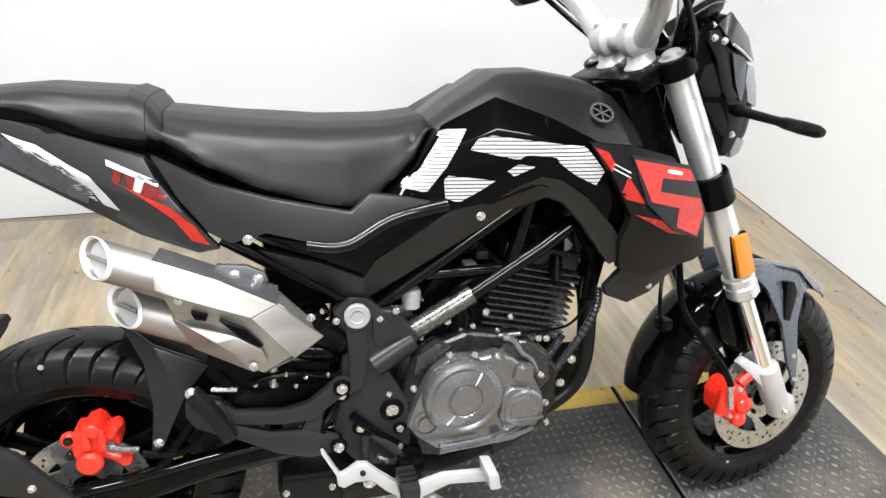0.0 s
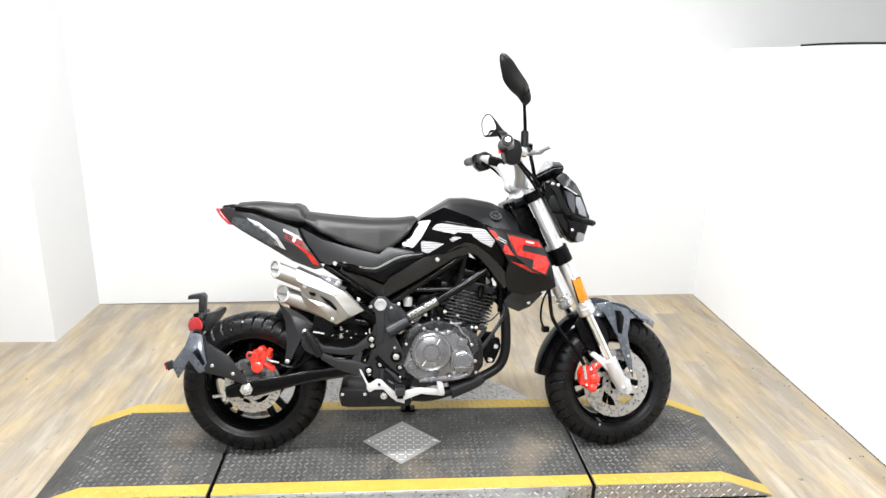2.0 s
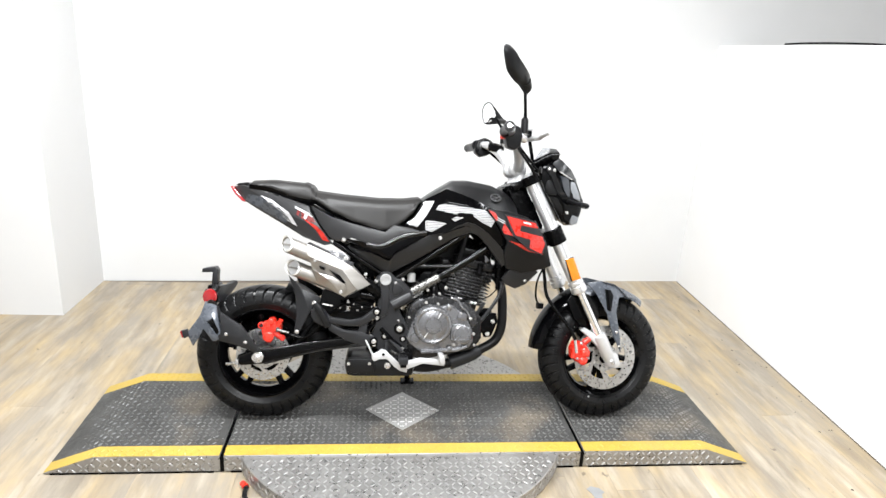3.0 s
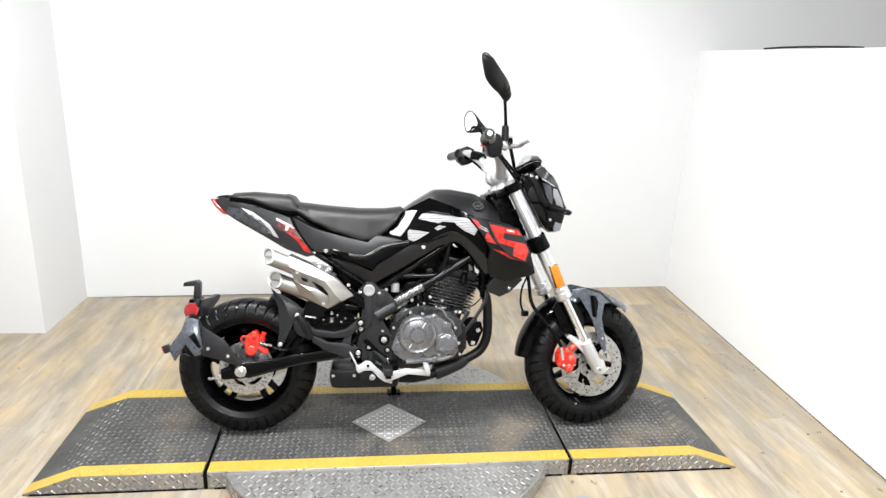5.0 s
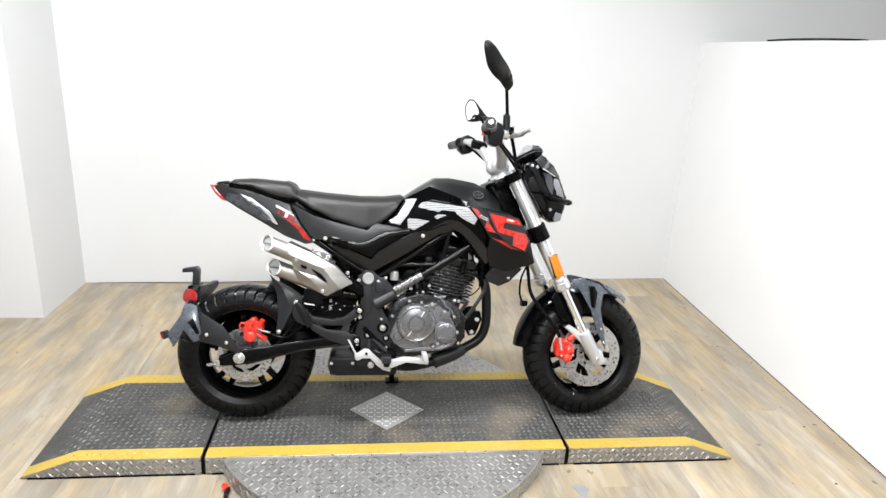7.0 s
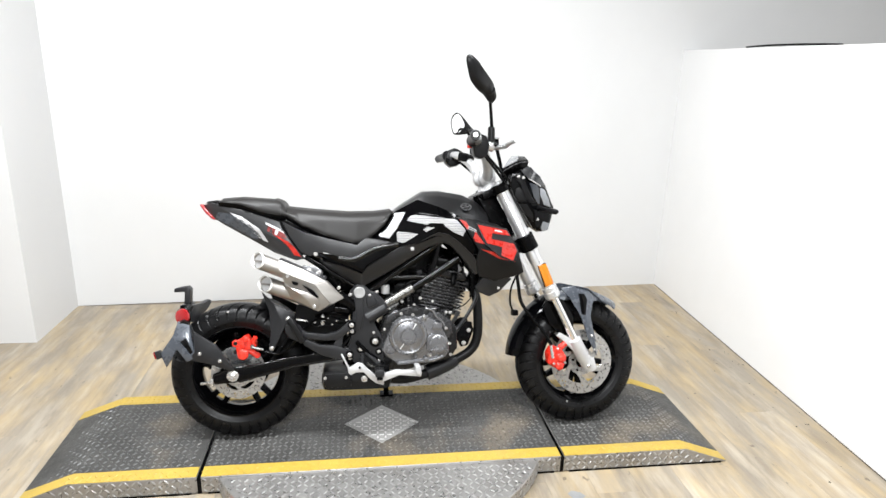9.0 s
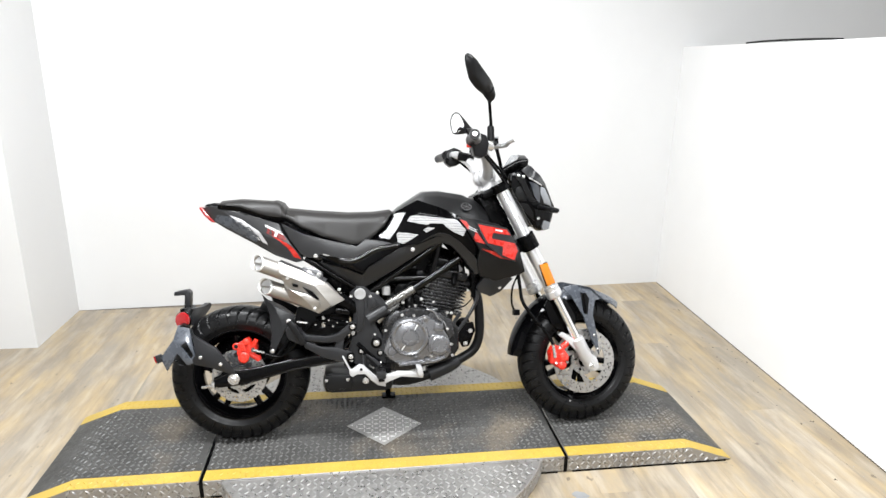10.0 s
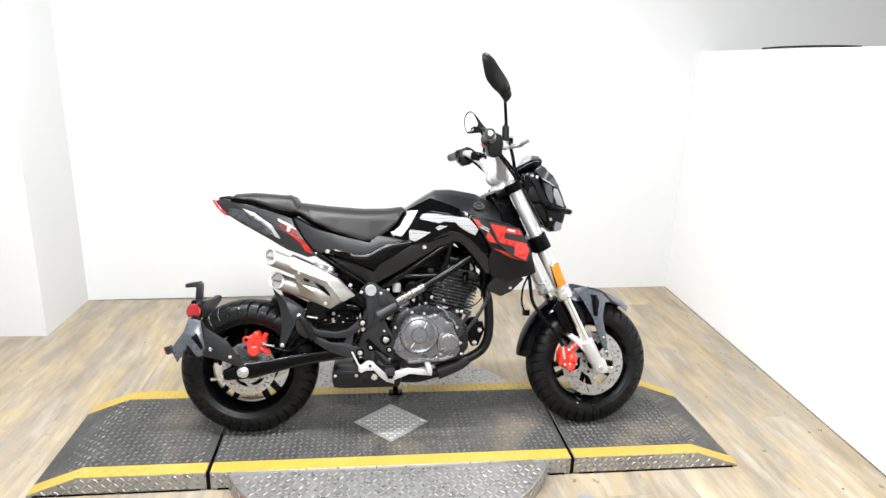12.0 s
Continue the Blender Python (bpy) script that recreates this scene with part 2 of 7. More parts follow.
DISC = mat("brushed_brake_disc", (0.47, 0.465, 0.455), 0.30, metal=0.9, vary=0.10, grain=80, bump=0.15, bump_scale=500)


# ---- mesh tools ----
def part(name, bm, material, parent=None, label="", smooth=32):
    bmesh.ops.recalc_face_normals(bm, faces=bm.faces[:])
    me = bpy.data.meshes.new(name)
    bm.to_mesh(me)
    bm.free()
    me.materials.append(material)
    me.polygons.foreach_set("use_smooth", [True] * len(me.polygons))
    me.set_sharp_from_angle(angle=radians(smooth))
    ob = new(name, me)
    if parent:
        ob.parent = parent
    if label:
        ob["label"] = label
    return ob


def bevel_sharp(bm, size, segments=2, angle=28):
    edges = [e for e in bm.edges if len(e.link_faces) == 2 and e.calc_face_angle(0) > radians(angle)]
    if size and edges:
        bmesh.ops.bevel(bm, geom=edges, offset=size, segments=segments, profile=0.6, affect="EDGES", clamp_overlap=True)
    return bm


def box(x0, x1, y0, y1, z0, z1, bevel=0.0):
    bm = bmesh.new()
    bmesh.ops.create_cube(bm, size=1, matrix=Matrix.LocRotScale(((x0 + x1) / 2, (y0 + y1) / 2, (z0 + z1) / 2), None,
                                                                  (x1 - x0, y1 - y0, z1 - z0)))
    return bevel_sharp(bm, bevel)


def prism(poly, y0, y1, bevel=0.003, segments=2):
    """A plate with the outline poly in x and z, from y0 to y1."""
    bm = bmesh.new()
    a = [bm.verts.new((x, y0, z)) for x, z in poly]
    b = [bm.verts.new((x, y1, z)) for x, z in poly]
    bm.faces.new(a)
    bm.faces.new(b[::-1])
    for i in range(len(poly)):
        j = (i + 1) % len(poly)
        bm.faces.new((a[j], a[i], b[i], b[j]))
    bmesh.ops.recalc_face_normals(bm, faces=bm.faces[:])
    return bevel_sharp(bm, bevel, segments)


def facets(points, faces, thick=0.012, bevel=0.003):
    """A faceted shell panel: points (x, y, z), faces over them, thickened towards the middle plane."""
    bm = bmesh.new()
    front = [bm.verts.new(p) for p in points]
    back = [bm.verts.new((p[0], p[1] + (thick if p[1] < 0 else -thick), p[2])) for p in points]
    count = {}
    for f in faces:
        bm.faces.new([front[i] for i in f])
        bm.faces.new([back[i] for i in reversed(f)])
        for k in range(len(f)):
            e = (f[k], f[(k + 1) % len(f)])
            if (e[1], e[0]) in count:
                del count[(e[1], e[0])]
            else:
                count[e] = 1
    for i, j in count:
        bm.faces.new((front[j], front[i], back[i], back[j]))
    bmesh.ops.recalc_face_normals(bm, faces=bm.faces[:])
    bevel_sharp(bm, bevel, 2, 18)
    bmesh.ops.triangulate(bm, faces=[f for f in bm.faces if len(f.verts) > 3])
    return bm


def mirrored(bm):
    m = bm.copy()
    bmesh.ops.scale(m, vec=(1, -1, 1), verts=m.verts[:])
    bmesh.ops.reverse_faces(m, faces=m.faces[:])
    return m


def rounded(points, steps=6):
    """A smooth line through the points."""
    p = [Vector(q) for q in points]
    out = []
    for i in range(len(p) - 1):
        a, b, c, d = p[max(0, i - 1)], p[i], p[i + 1], p[min(len(p) - 1, i + 2)]
        for k in range(steps):
            t = k / steps
            out.append(0.5 * (2 * b + (c - a) * t + (2 * a - 5 * b + 4 * c - d) * t * t + (3 * b - a - 3 * c + d) * t ** 3))
    return out + [p[-1]]


def tube(points, r, seg=12, bm=None, steps=6, ends=True):
    """A round bar along a smooth line; r is one radius or one for each point of the line's ends."""
    bm = bm or bmesh.new()
    line = rounded(points, steps) if len(points) > 2 else [Vector(q) for q in points]
    rings, up = [], Vector((0.13, 0.97, 0.2))
    for i, p in enumerate(line):
        d = (line[min(i + 1, len(line) - 1)] - line[max(i - 1, 0)]).normalized()
        if abs(d.dot(up.normalized())) > 0.95:
            up = Vector((0.9, 0.1, 0.4))
        u = d.cross(up).normalized()
        v = d.cross(u)
        rr = r if not isinstance(r, (tuple, list)) else r[0] + (r[1] - r[0]) * i / (len(line) - 1)
        rings.append([bm.verts.new(p + (u * math.cos(2 * math.pi * k / seg) + v * math.sin(2 * math.pi * k / seg)) * rr) for k in range(seg)])
    for a, b in zip(rings, rings[1:]):
        for k in range(seg):
            bm.faces.new((a[k], a[(k + 1) % seg], b[(k + 1) % seg], b[k]))
    if ends:
        bm.faces.new(rings[0][::-1])
        bm.faces.new(rings[-1])
    return bm


def bellows(line, r0, r1):
    """A ribbed hose: one tube whose radius goes up and down along the line."""
    bm = tube(line, r0, 10, steps=1)
    bm.verts.ensure_lookup_table()
    for i, p in enumerate(line):
        if i % 2:
            for v in bm.verts[i * 10:i * 10 + 10]:
                v.co = p + (v.co - p) * (r1 / r0)
    return bm


def lathe(profile, origin, axis, seg=48, bm=None, closed=False):
    """Turns (along, radius) pairs round an axis."""
    bm = bm or bmesh.new()
    origin, d = Vector(origin), Vector(axis).normalized()
    u = d.cross(Vector((0.31, 0.2, 0.93))).normalized()
    v = d.cross(u)
    rings = []
    for a, r in profile:
        if r < 1e-6:
            rings.append([bm.verts.new(origin + d * a)])
        else:
            rings.append([bm.verts.new(origin + d * a + (u * math.cos(2 * math.pi * k / seg) + v * math.sin(2 * math.pi * k / seg)) * r)
                          for k in range(seg)])
    pairs = list(zip(rings, rings[1:])) + ([(rings[-1], rings[0])] if closed else [])
    for a, b in pairs:
        for k in range(seg):
            q = (k + 1) % seg
            if len(a) == 1 and len(b) == 1:
                continue
            if len(a) == 1:
                bm.faces.new((a[0], b[q], b[k]))
            elif len(b) == 1:
                bm.faces.new((a[k], a[q], b[0]))
            else:
                bm.faces.new((a[k], a[q], b[q], b[k]))
    return bm


def button(x, z, y, r, h, seg=24, dome=0.0, bm=None):
    """A round boss on a side face at y, standing out towards -y."""
    c = min(0.25 * r, 0.4 * h)
    return lathe([(0, 0), (0, r), (h - c, r), (h, r - c), (h + dome, 0)], (x, y, z), (0, -1, 0), seg, bm)


def hexbolt(x, z, y, r=0.008, h=0.006, side=-1):
    bm = bmesh.new()
    r *= 0.72
    lathe([(0, 0), (0, r * 1.25), (h * 0.3, r * 1.25), (h * 0.3, 0)], (x, y, z), (0, side, 0), 16, bm)
    lathe([(h * 0.3, 0), (h * 0.3, r), (h * 0.9, r), (h, r * 0.8), (h, 0)], (x, y, z), (0, side, 0), 6, bm)
    return bm


def loft(xs, section, n=24, lo=0.0, hi=1.0, cap=True):
    """A body symmetric about y = 0 through the half sections section(x), lists of (y, z) from the top middle down."""
    bm = bmesh.new()
    rings = []
    for x in xs:
        s = section(x)
        d = np.concatenate([[0], np.cumsum([math.dist(s[i], s[i + 1]) for i in range(len(s) - 1)])])
        a, b = (f(x) if callable(f) else f for f in (lo, hi))
        t = np.linspace(a, b, n) * d[-1]
        ys, zs = np.interp(t, d, [q[0] for q in s]), np.interp(t, d, [q[1] for q in s])
        right = [(x, -y, z) for y, z in zip(ys, zs)]
        left = [(x, y, z) for y, z in zip(ys, zs)]
        rings.append((right, left))
    for half in (0, 1):
        rows = [[bm.verts.new(q) for q in r[half]] for r in rings]
        for p, q in zip(rows, rows[1:]):
            for k in range(n - 1):
                bm.faces.new((p[k], p[k + 1], q[k + 1], q[k]))
        if cap:
            for row in (rows[0], rows[-1]):
                c = bm.verts.new((row[0].co.x, 0, (row[0].co.z + row[-1].co.z) / 2))
                for k in range(n - 1):
                    bm.faces.new((c, row[k], row[k + 1]))
    bmesh.ops.remove_doubles(bm, verts=bm.verts[:], dist=0.0004)
    return bm


def table(pairs):
    xs, zs = [p[0] for p in pairs], [p[1] for p in pairs]
    return lambda x: float(np.interp(x, xs, zs))


def film_bands(target, poly, band=0.004, gap=0.0, lift=0.0012, step=0.006, side=-1):
    """Printed film in the outline poly (x, z), laid on the outer side of a mesh as bands with gaps between."""
    tree = mathutils_bvh(target)
    done, bm = [], bmesh.new()
    zs = [p[1] for p in poly]
    z = min(zs)

    def spans(h):
        out = []
        for i in range(len(poly)):
            (x0, z0), (x1, z1) = poly[i], poly[(i + 1) % len(poly)]
            if (z0 <= h) != (z1 <= h):
                out.append(x0 + (x1 - x0) * (h - z0) / (z1 - z0))
        out.sort()
        return list(zip(out[::2], out[1::2]))

    while z < max(zs):
        end = min(z + band, max(zs) - 1e-5)
        cuts = max(1, round((end - z) / 0.0013))
        for c in range(cuts):
            low, top = z + (end - z) * c / cuts, z + (end - z) * (c + 1) / cuts
            lo, hi = spans(low + 1e-5), spans(top - 1e-5)
            if len(lo) != len(hi):
                lo = hi = spans((low + top) / 2)
            for (a0, a1), (b0, b1) in zip(lo, hi):
                m = max(2, int(max(a1 - a0, b1 - b0) / step) + 1)
                rows = []
                for p0, p1, h in ((a0, a1, low), (b0, b1, top)):
                    row = []
                    for k in range(m):
                        x = p0 + (p1 - p0) * k / (m - 1)
                        hit = tree.ray_cast(Vector((x, side * 1.0, h)), Vector((0, -side, 0)))
                        row.append(bm.verts.new((x, hit[0].y + side * lift, h)) if hit[0] else None)
                    rows.append(row)
                for k in range(m - 1):
                    q = (rows[0][k], rows[0][k + 1], rows[1][k + 1], rows[1][k])
                    if all(q):
                        bm.faces.new(q)
        z += band + gap
        if gap:
            done.append(bm)
            bm = bmesh.new()
    out = [b for b in done + [bm] if len(b.faces)]
    for b in out:
        bmesh.ops.remove_doubles(b, verts=b.verts[:], dist=0.0004)
        bmesh.ops.delete(b, geom=[v for v in b.verts if not v.link_faces], context="VERTS")
    return out


def islands(bm):
    """One mesh for each piece that hangs together."""
    left, groups = set(bm.faces), []
    while left:
        todo, group = [left.pop()], []
        while todo:
            f = todo.pop()
            group.append(f)
            for e in f.edges:
                for g in e.link_faces:
                    if g in left:
                        left.remove(g)
                        todo.append(g)
        groups.append(group)
    out = []
    for group in sorted(groups, key=len, reverse=True):
        piece, seen = bmesh.new(), {}
        for f in group:
            for v in f.verts:
                if v not in seen:
                    seen[v] = piece.verts.new(v.co)
            piece.faces.new([seen[v] for v in f.verts])
        if len(group) > 1 or len(out) == 0:
            out.append(piece)
    bm.free()
    return out


def film_on(name, target, poly, material, label="", **how):
    """The film's parts under the panel that it is stuck on."""
    for b in film_bands(target, poly, **how):
        for piece in islands(b):
            part(name, piece, material, target, label)


def flat_bar(points, width, thick, bevel=0.003):
    """A flat bar with angular bends along points (x, y, z), its width in x and z."""
    bm = bmesh.new()
    p = [Vector(q) for q in points]
    rings = []
    for i, q in enumerate(p):
        d = (p[min(i + 1, len(p) - 1)] - p[max(i - 1, 0)]).normalized()
        n = Vector((-d.z, 0, d.x)).normalized() * width / 2
        h = Vector((0, thick / 2, 0))
        rings.append([bm.verts.new(q + n - h), bm.verts.new(q + n + h), bm.verts.new(q - n + h), bm.verts.new(q - n - h)])
    for a, b in zip(rings, rings[1:]):
        for k in range(4):
            bm.faces.new((a[k], a[(k + 1) % 4], b[(k + 1) % 4], b[k]))
    bm.faces.new(rings[0][::-1])
    bm.faces.new(rings[-1])
    bmesh.ops.recalc_face_normals(bm, faces=bm.faces[:])
    return bevel_sharp(bm, bevel, 2, 40)


def mathutils_bvh(ob):
    from mathutils.bvhtree import BVHTree
    me = ob.data
    return BVHTree.FromPolygons([v.co for v in me.vertices], [p.vertices for p in me.polygons])


# ---- room ----
FLOOR_Z, CEIL_Z, PARTITION_Z = -0.062, 2.70, 1.368


def slab(name, a, b, z0, z1, thick, material, label, category="wall"):
    """A wall from a to b on the plan; its thickness lies to the left of the way from a to b."""
    a, b = Vector(a), Vector(b)
    n = Vector((-(b - a).y, (b - a).x)).normalized() * thick
    bm = bmesh.new()
    ring = [a, b, b + n, a + n]
    lo, hi = [bm.verts.new((p.x, p.y, z0)) for p in ring], [bm.verts.new((p.x, p.y, z1)) for p in ring]
    bm.faces.new(lo[::-1])
    bm.faces.new(hi)
    for i in range(4):
        bm.faces.new((lo[i], lo[(i + 1) % 4], hi[(i + 1) % 4], hi[i]))
    bevel_sharp(bm, 0.002, 1)
    return tagged(part(name, bm, material), label, category, kind="structure")


C_L, C_R, JOG = (-1.577, 1.403), (1.806, 1.572), (-1.580, 0.936)
slope = (C_R[1] - C_L[1]) / (C_R[0] - C_L[0])
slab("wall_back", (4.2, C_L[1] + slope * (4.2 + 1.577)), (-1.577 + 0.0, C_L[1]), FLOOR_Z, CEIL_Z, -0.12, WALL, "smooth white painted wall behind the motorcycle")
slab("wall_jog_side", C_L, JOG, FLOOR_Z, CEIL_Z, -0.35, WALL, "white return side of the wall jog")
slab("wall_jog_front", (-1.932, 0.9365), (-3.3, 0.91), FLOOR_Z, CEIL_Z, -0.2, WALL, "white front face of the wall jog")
slab("partition_wall", C_R, (1.640, -1.45), FLOOR_Z, PARTITION_Z, 0.11, PARTITION_LIT, "chest-high white partition wall with a flat top")
# Left and front walls are unseen additions; their grey steers the motorcycle's reflections.
slab("wall_left", (-3.3, 0.91), (-3.3, -4.0), FLOOR_Z, CEIL_Z, -0.1, GREY_WALL, "added unseen wall closing the showroom, grey set for reflections")
slab("wall_front", (-3.3, -4.0), (4.2, -4.0), FLOOR_Z, CEIL_Z, -0.1, GREY_WALL, "added unseen wall closing the showroom, grey set for reflections")
slab("wall_right", (4.2, -4.0), (4.2, 1.75), FLOOR_Z, CEIL_Z, -0.1, GREY_WALL, "plain grey wall beyond the partition")
tagged(part("ceiling", box(-3.4, 4.3, -4.1, 2.1, CEIL_Z, CEIL_Z + 0.1), CEIL), "plain ceiling out of view, its grey darkened to cut bounced light", "ceiling", kind="structure")
tagged(part("trim", tube([(1.80, 0.95, PARTITION_Z + 0.006), (1.795, 0.80, PARTITION_Z + 0.010), (1.80, 0.62, PARTITION_Z + 0.011), (1.79, 0.42, PARTITION_Z + 0.008), (1.785, 0.30, PARTITION_Z + 0.004)], 0.0045, 8), SATIN),
       "thin black cable lying on top of the partition", "cable")

floor = tagged(part("floor", box(-3.4, 4.3, -4.1, 2.1, FLOOR_Z - 0.1, FLOOR_Z - 0.004), SUBFLOOR), "light oak vinyl plank floor with narrow joints", "floor", kind="structure")


# ---- motorcycle platform ----
HALF = 0.262
X_TIP_L, X_BRK_L, X_SEAM_L, X_SEAM_R, X_BRK_R, X_TIP_R = -1.115, -0.962, -0.578, 0.601, 1.045, 1.203


def lozenges(area, pitch, length, width, height, place, seed, one_way=False):
    """Raised tread marks over the rectangle area (u0, u1, v0, v1); place(u, v) gives a point, its two directions and its normal, or None."""
    rng = random.Random(seed)
    verts, faces = [], []
    u0, u1, v0, v1 = area
    row = 0
    v = v0 + pitch * 0.4
    while v < v1 - pitch * 0.3:
        u, col = u0 + pitch * 0.35, 0
        while u < u1 - pitch * 0.3:
            got = place(u, v)
            if got:
                p, du, dv, nn = got
                s = 1 if one_way or (row + col) % 2 else -1
                a = (du + dv * s).normalized()
                b = nn.cross(a)
                l, w, h = length / 2, width / 2, height * (0.8 + 0.4 * rng.random())
                k = len(verts)
                verts += [p - a * l, p - a * l * 0.35 + b * w, p + a * l * 0.35 + b * w, p + a * l, p + a * l * 0.35 - b * w, p - a * l * 0.35 - b * w,
                          p - a * l * 0.55 + nn * h, p + a * l * 0.55 + nn * h]
                faces += [(k, k + 1, k + 6), (k + 1, k + 2, k + 7, k + 6), (k + 2, k + 3, k + 7), (k + 3, k + 4, k + 7),
                          (k + 4, k + 5, k + 6, k + 7), (k + 5, k, k + 6)]
            u += pitch
            col += 1
        v += pitch
        row += 1
    return verts, faces


def stuff_mesh(name, verts, faces, material, parent, label):
    me = bpy.data.meshes.new(name)
    me.from_pydata([tuple(q) for q in verts], [], faces)
    me.materials.append(material)
    ob = new(name, me)
    ob.parent = parent
    return tagged(ob, label, kind="stuff")


def top_z(x):
    if x < X_BRK_L:
        return FLOOR_Z * (X_BRK_L - x) / (X_BRK_L - X_TIP_L)
    if x > X_BRK_R:
        return FLOOR_Z * (x - X_BRK_R) / (X_TIP_R - X_BRK_R)
    return 0.0


def on_top(x, y):
    e = 0.01
    du = Vector((2 * e, 0, top_z(x + e) - top_z(x - e))).normalized()
    return Vector((x, y, top_z(x) + 0.001)), du, Vector((0, 1, 0)), du.cross(Vector((0, 1, 0)))


def in_diamond(x, y, grow=0.0):
    return abs(x) / (0.133 + grow) + abs(y) / (0.125 + grow) < 1


def plate_section(x0, x1, name, label):
    thing = tagged(new(name), label, "ramp")
    lower = FLOOR_Z + 0.004
    xs = sorted({x0, x1} | {x for x in (X_BRK_L, X_BRK_R) if x0 < x < x1})
    prof = [(x, max(top_z(x), lower + 0.002)) for x in xs]
    poly = prof + [(x1, lower), (x0, lower)]
    body = part("plate_body", prism(poly, -HALF, HALF, 0.0015, 1), ALU, thing, "bare aluminium tread plate edge")

    def sheet(part_name, ya, yb, material, lift, text):
        bm = bmesh.new()
        cut = [(x + (0.001 if x == x0 else -0.001 if x == x1 else 0), z) for x, z in prof]
        a, b = [bm.verts.new((x, ya, z + lift)) for x, z in cut], [bm.verts.new((x, yb, z + lift)) for x, z in cut]
        for i in range(len(cut) - 1):
            bm.faces.new((a[i], a[i + 1], b[i + 1], b[i]))
        geom = bmesh.ops.extrude_face_region(bm, geom=bm.faces[:])["geom"]
        bmesh.ops.translate(bm, vec=(0, 0, -lift * 0.8), verts=[g for g in geom if isinstance(g, bmesh.types.BMVert)])
        return part(part_name, bm, material, thing, text)

    sheet("painted_deck", -0.2085, 0.2035, BLACKPLATE, 0.0010, "worn black paint on tread plate")
    sheet("stripe", -HALF + 0.001, -0.209, YELLOW, 0.0014, "yellow safety stripe")
    sheet("stripe", 0.204, HALF - 0.001, YELLOW, 0.0014, "yellow safety stripe")
    clear = 0.006
    v, f = lozenges((x0 + clear, x1 - clear, -0.205, 0.200), 0.0195, 0.0175, 0.0054, 0.0034,
                    lambda x, y: None if in_diamond(x, y, 0.012) else on_top(x, y), 3)
    stuff_mesh("tread", v, f, BLACKTREAD, thing, "raised worn black tread marks")
    v, f = lozenges((x0 + clear, x1 - clear, -HALF + 0.002, -0.209), 0.0195, 0.0170, 0.0052, 0.0020, on_top, 4)
    v2, f2 = lozenges((x0 + clear, x1 - clear, 0.206, HALF - 0.002), 0.0195, 0.0170, 0.0052, 0.0020, on_top, 5)
    stuff_mesh("tread", v + v2, f + [tuple(i + len(v) for i in q) for q in f2], YELLOW, thing, "raised yellow tread marks")
    side = lambda x, z: (Vector((x, -HALF - 0.0002, z)), Vector((1, 0, 0)), Vector((0, 0, 1)), Vector((0, -1, 0))) if z < top_z(x) - 0.007 else None
    v, f = lozenges((x0 + clear, x1 - clear, FLOOR_Z + 0.004, -0.002), 0.0195, 0.0185, 0.0052, 0.0024, side, 6)
    stuff_mesh("tread", v, f, ALUTIP, thing, "raised bare tread marks")
    # The shadow line where plate meets floor is modelled as a black strip.
    part("base_strip", box(x0 + 0.02, x1 - 0.02, -HALF - 0.0015, HALF - 0.006, FLOOR_Z, lower + 0.002), SATIN, thing, "black strip put in as the shadow line at the base")
    return thing


plate_section(X_TIP_L, X_SEAM_L - 0.006, "ramp_plate", "rear end ramp plate, worn black with yellow stripes, on the floor")
centre = plate_section(X_SEAM_L + 0.006, X_SEAM_R - 0.006, "centre_plate", "worn black centre tread plate with yellow stripes under the motorcycle")
plate_section(X_SEAM_R + 0.006, X_TIP_R, "ramp_plate", "front end ramp plate, worn black with yellow stripes, on the floor")

# Black strips fill the seams to give the dark of the gaps.
for x in (X_SEAM_L, X_SEAM_R):
    part("seam_strip", box(x - 0.0058, x + 0.0058, -HALF + 0.001, HALF - 0.001, FLOOR_Z + 0.001, -0.005), SATIN, centre, "black strip put in for the shade in the plate gap")

TURN = Matrix.Rotation(radians(-2.0), 3, "Z")
bm = bmesh.new()
top = [bm.verts.new(TURN @ Vector(q) + Vector((0.003, -0.006, 0))) for q in ((-0.133, 0, 0.0026), (0, -0.127, 0.0026), (0.135, 0, 0.0026), (0, 0.124, 0.0026))]
bm.faces.new(top)
geom = bmesh.ops.extrude_face_region(bm, geom=bm.faces[:])["geom"]
bmesh.ops.translate(bm, vec=(0, 0, -0.0014), verts=[g for g in geom if isinstance(g, bmesh.types.BMVert)])
diamond = part("diamond_patch", bm, PATCH, centre, "bare aluminium diamond-shaped patch")
DU, DV = TURN @ Vector((0.7071, 0.7071, 0)), TURN @ Vector((-0.7071, 0.7071, 0))


def on_diamond(u, v):
    p = DU * u + DV * v
    return (p + Vector((0.003, -0.006, 0.0026)), DU, DV, Vector((0, 0, 1))) if in_diamond(p.x, p.y, -0.014) else None


v, f = lozenges((-0.1, 0.1, -0.1, 0.1), 0.0195, 0.0185, 0.0048, 0.0021, on_diamond, 8)
stuff_mesh("tread", v, f, PATCHTIP, diamond, "raised bare tread marks")
for x in (-0.112, 0.118):
    part("screw", lathe([(0, 0), (0, 0.0055), (0.0015, 0.005), (0.002, 0)], TURN @ Vector((x, 0, 0)) + Vector((0.003, -0.006, 0.0026)), (0, 0, 1), 16), BOLT, diamond)

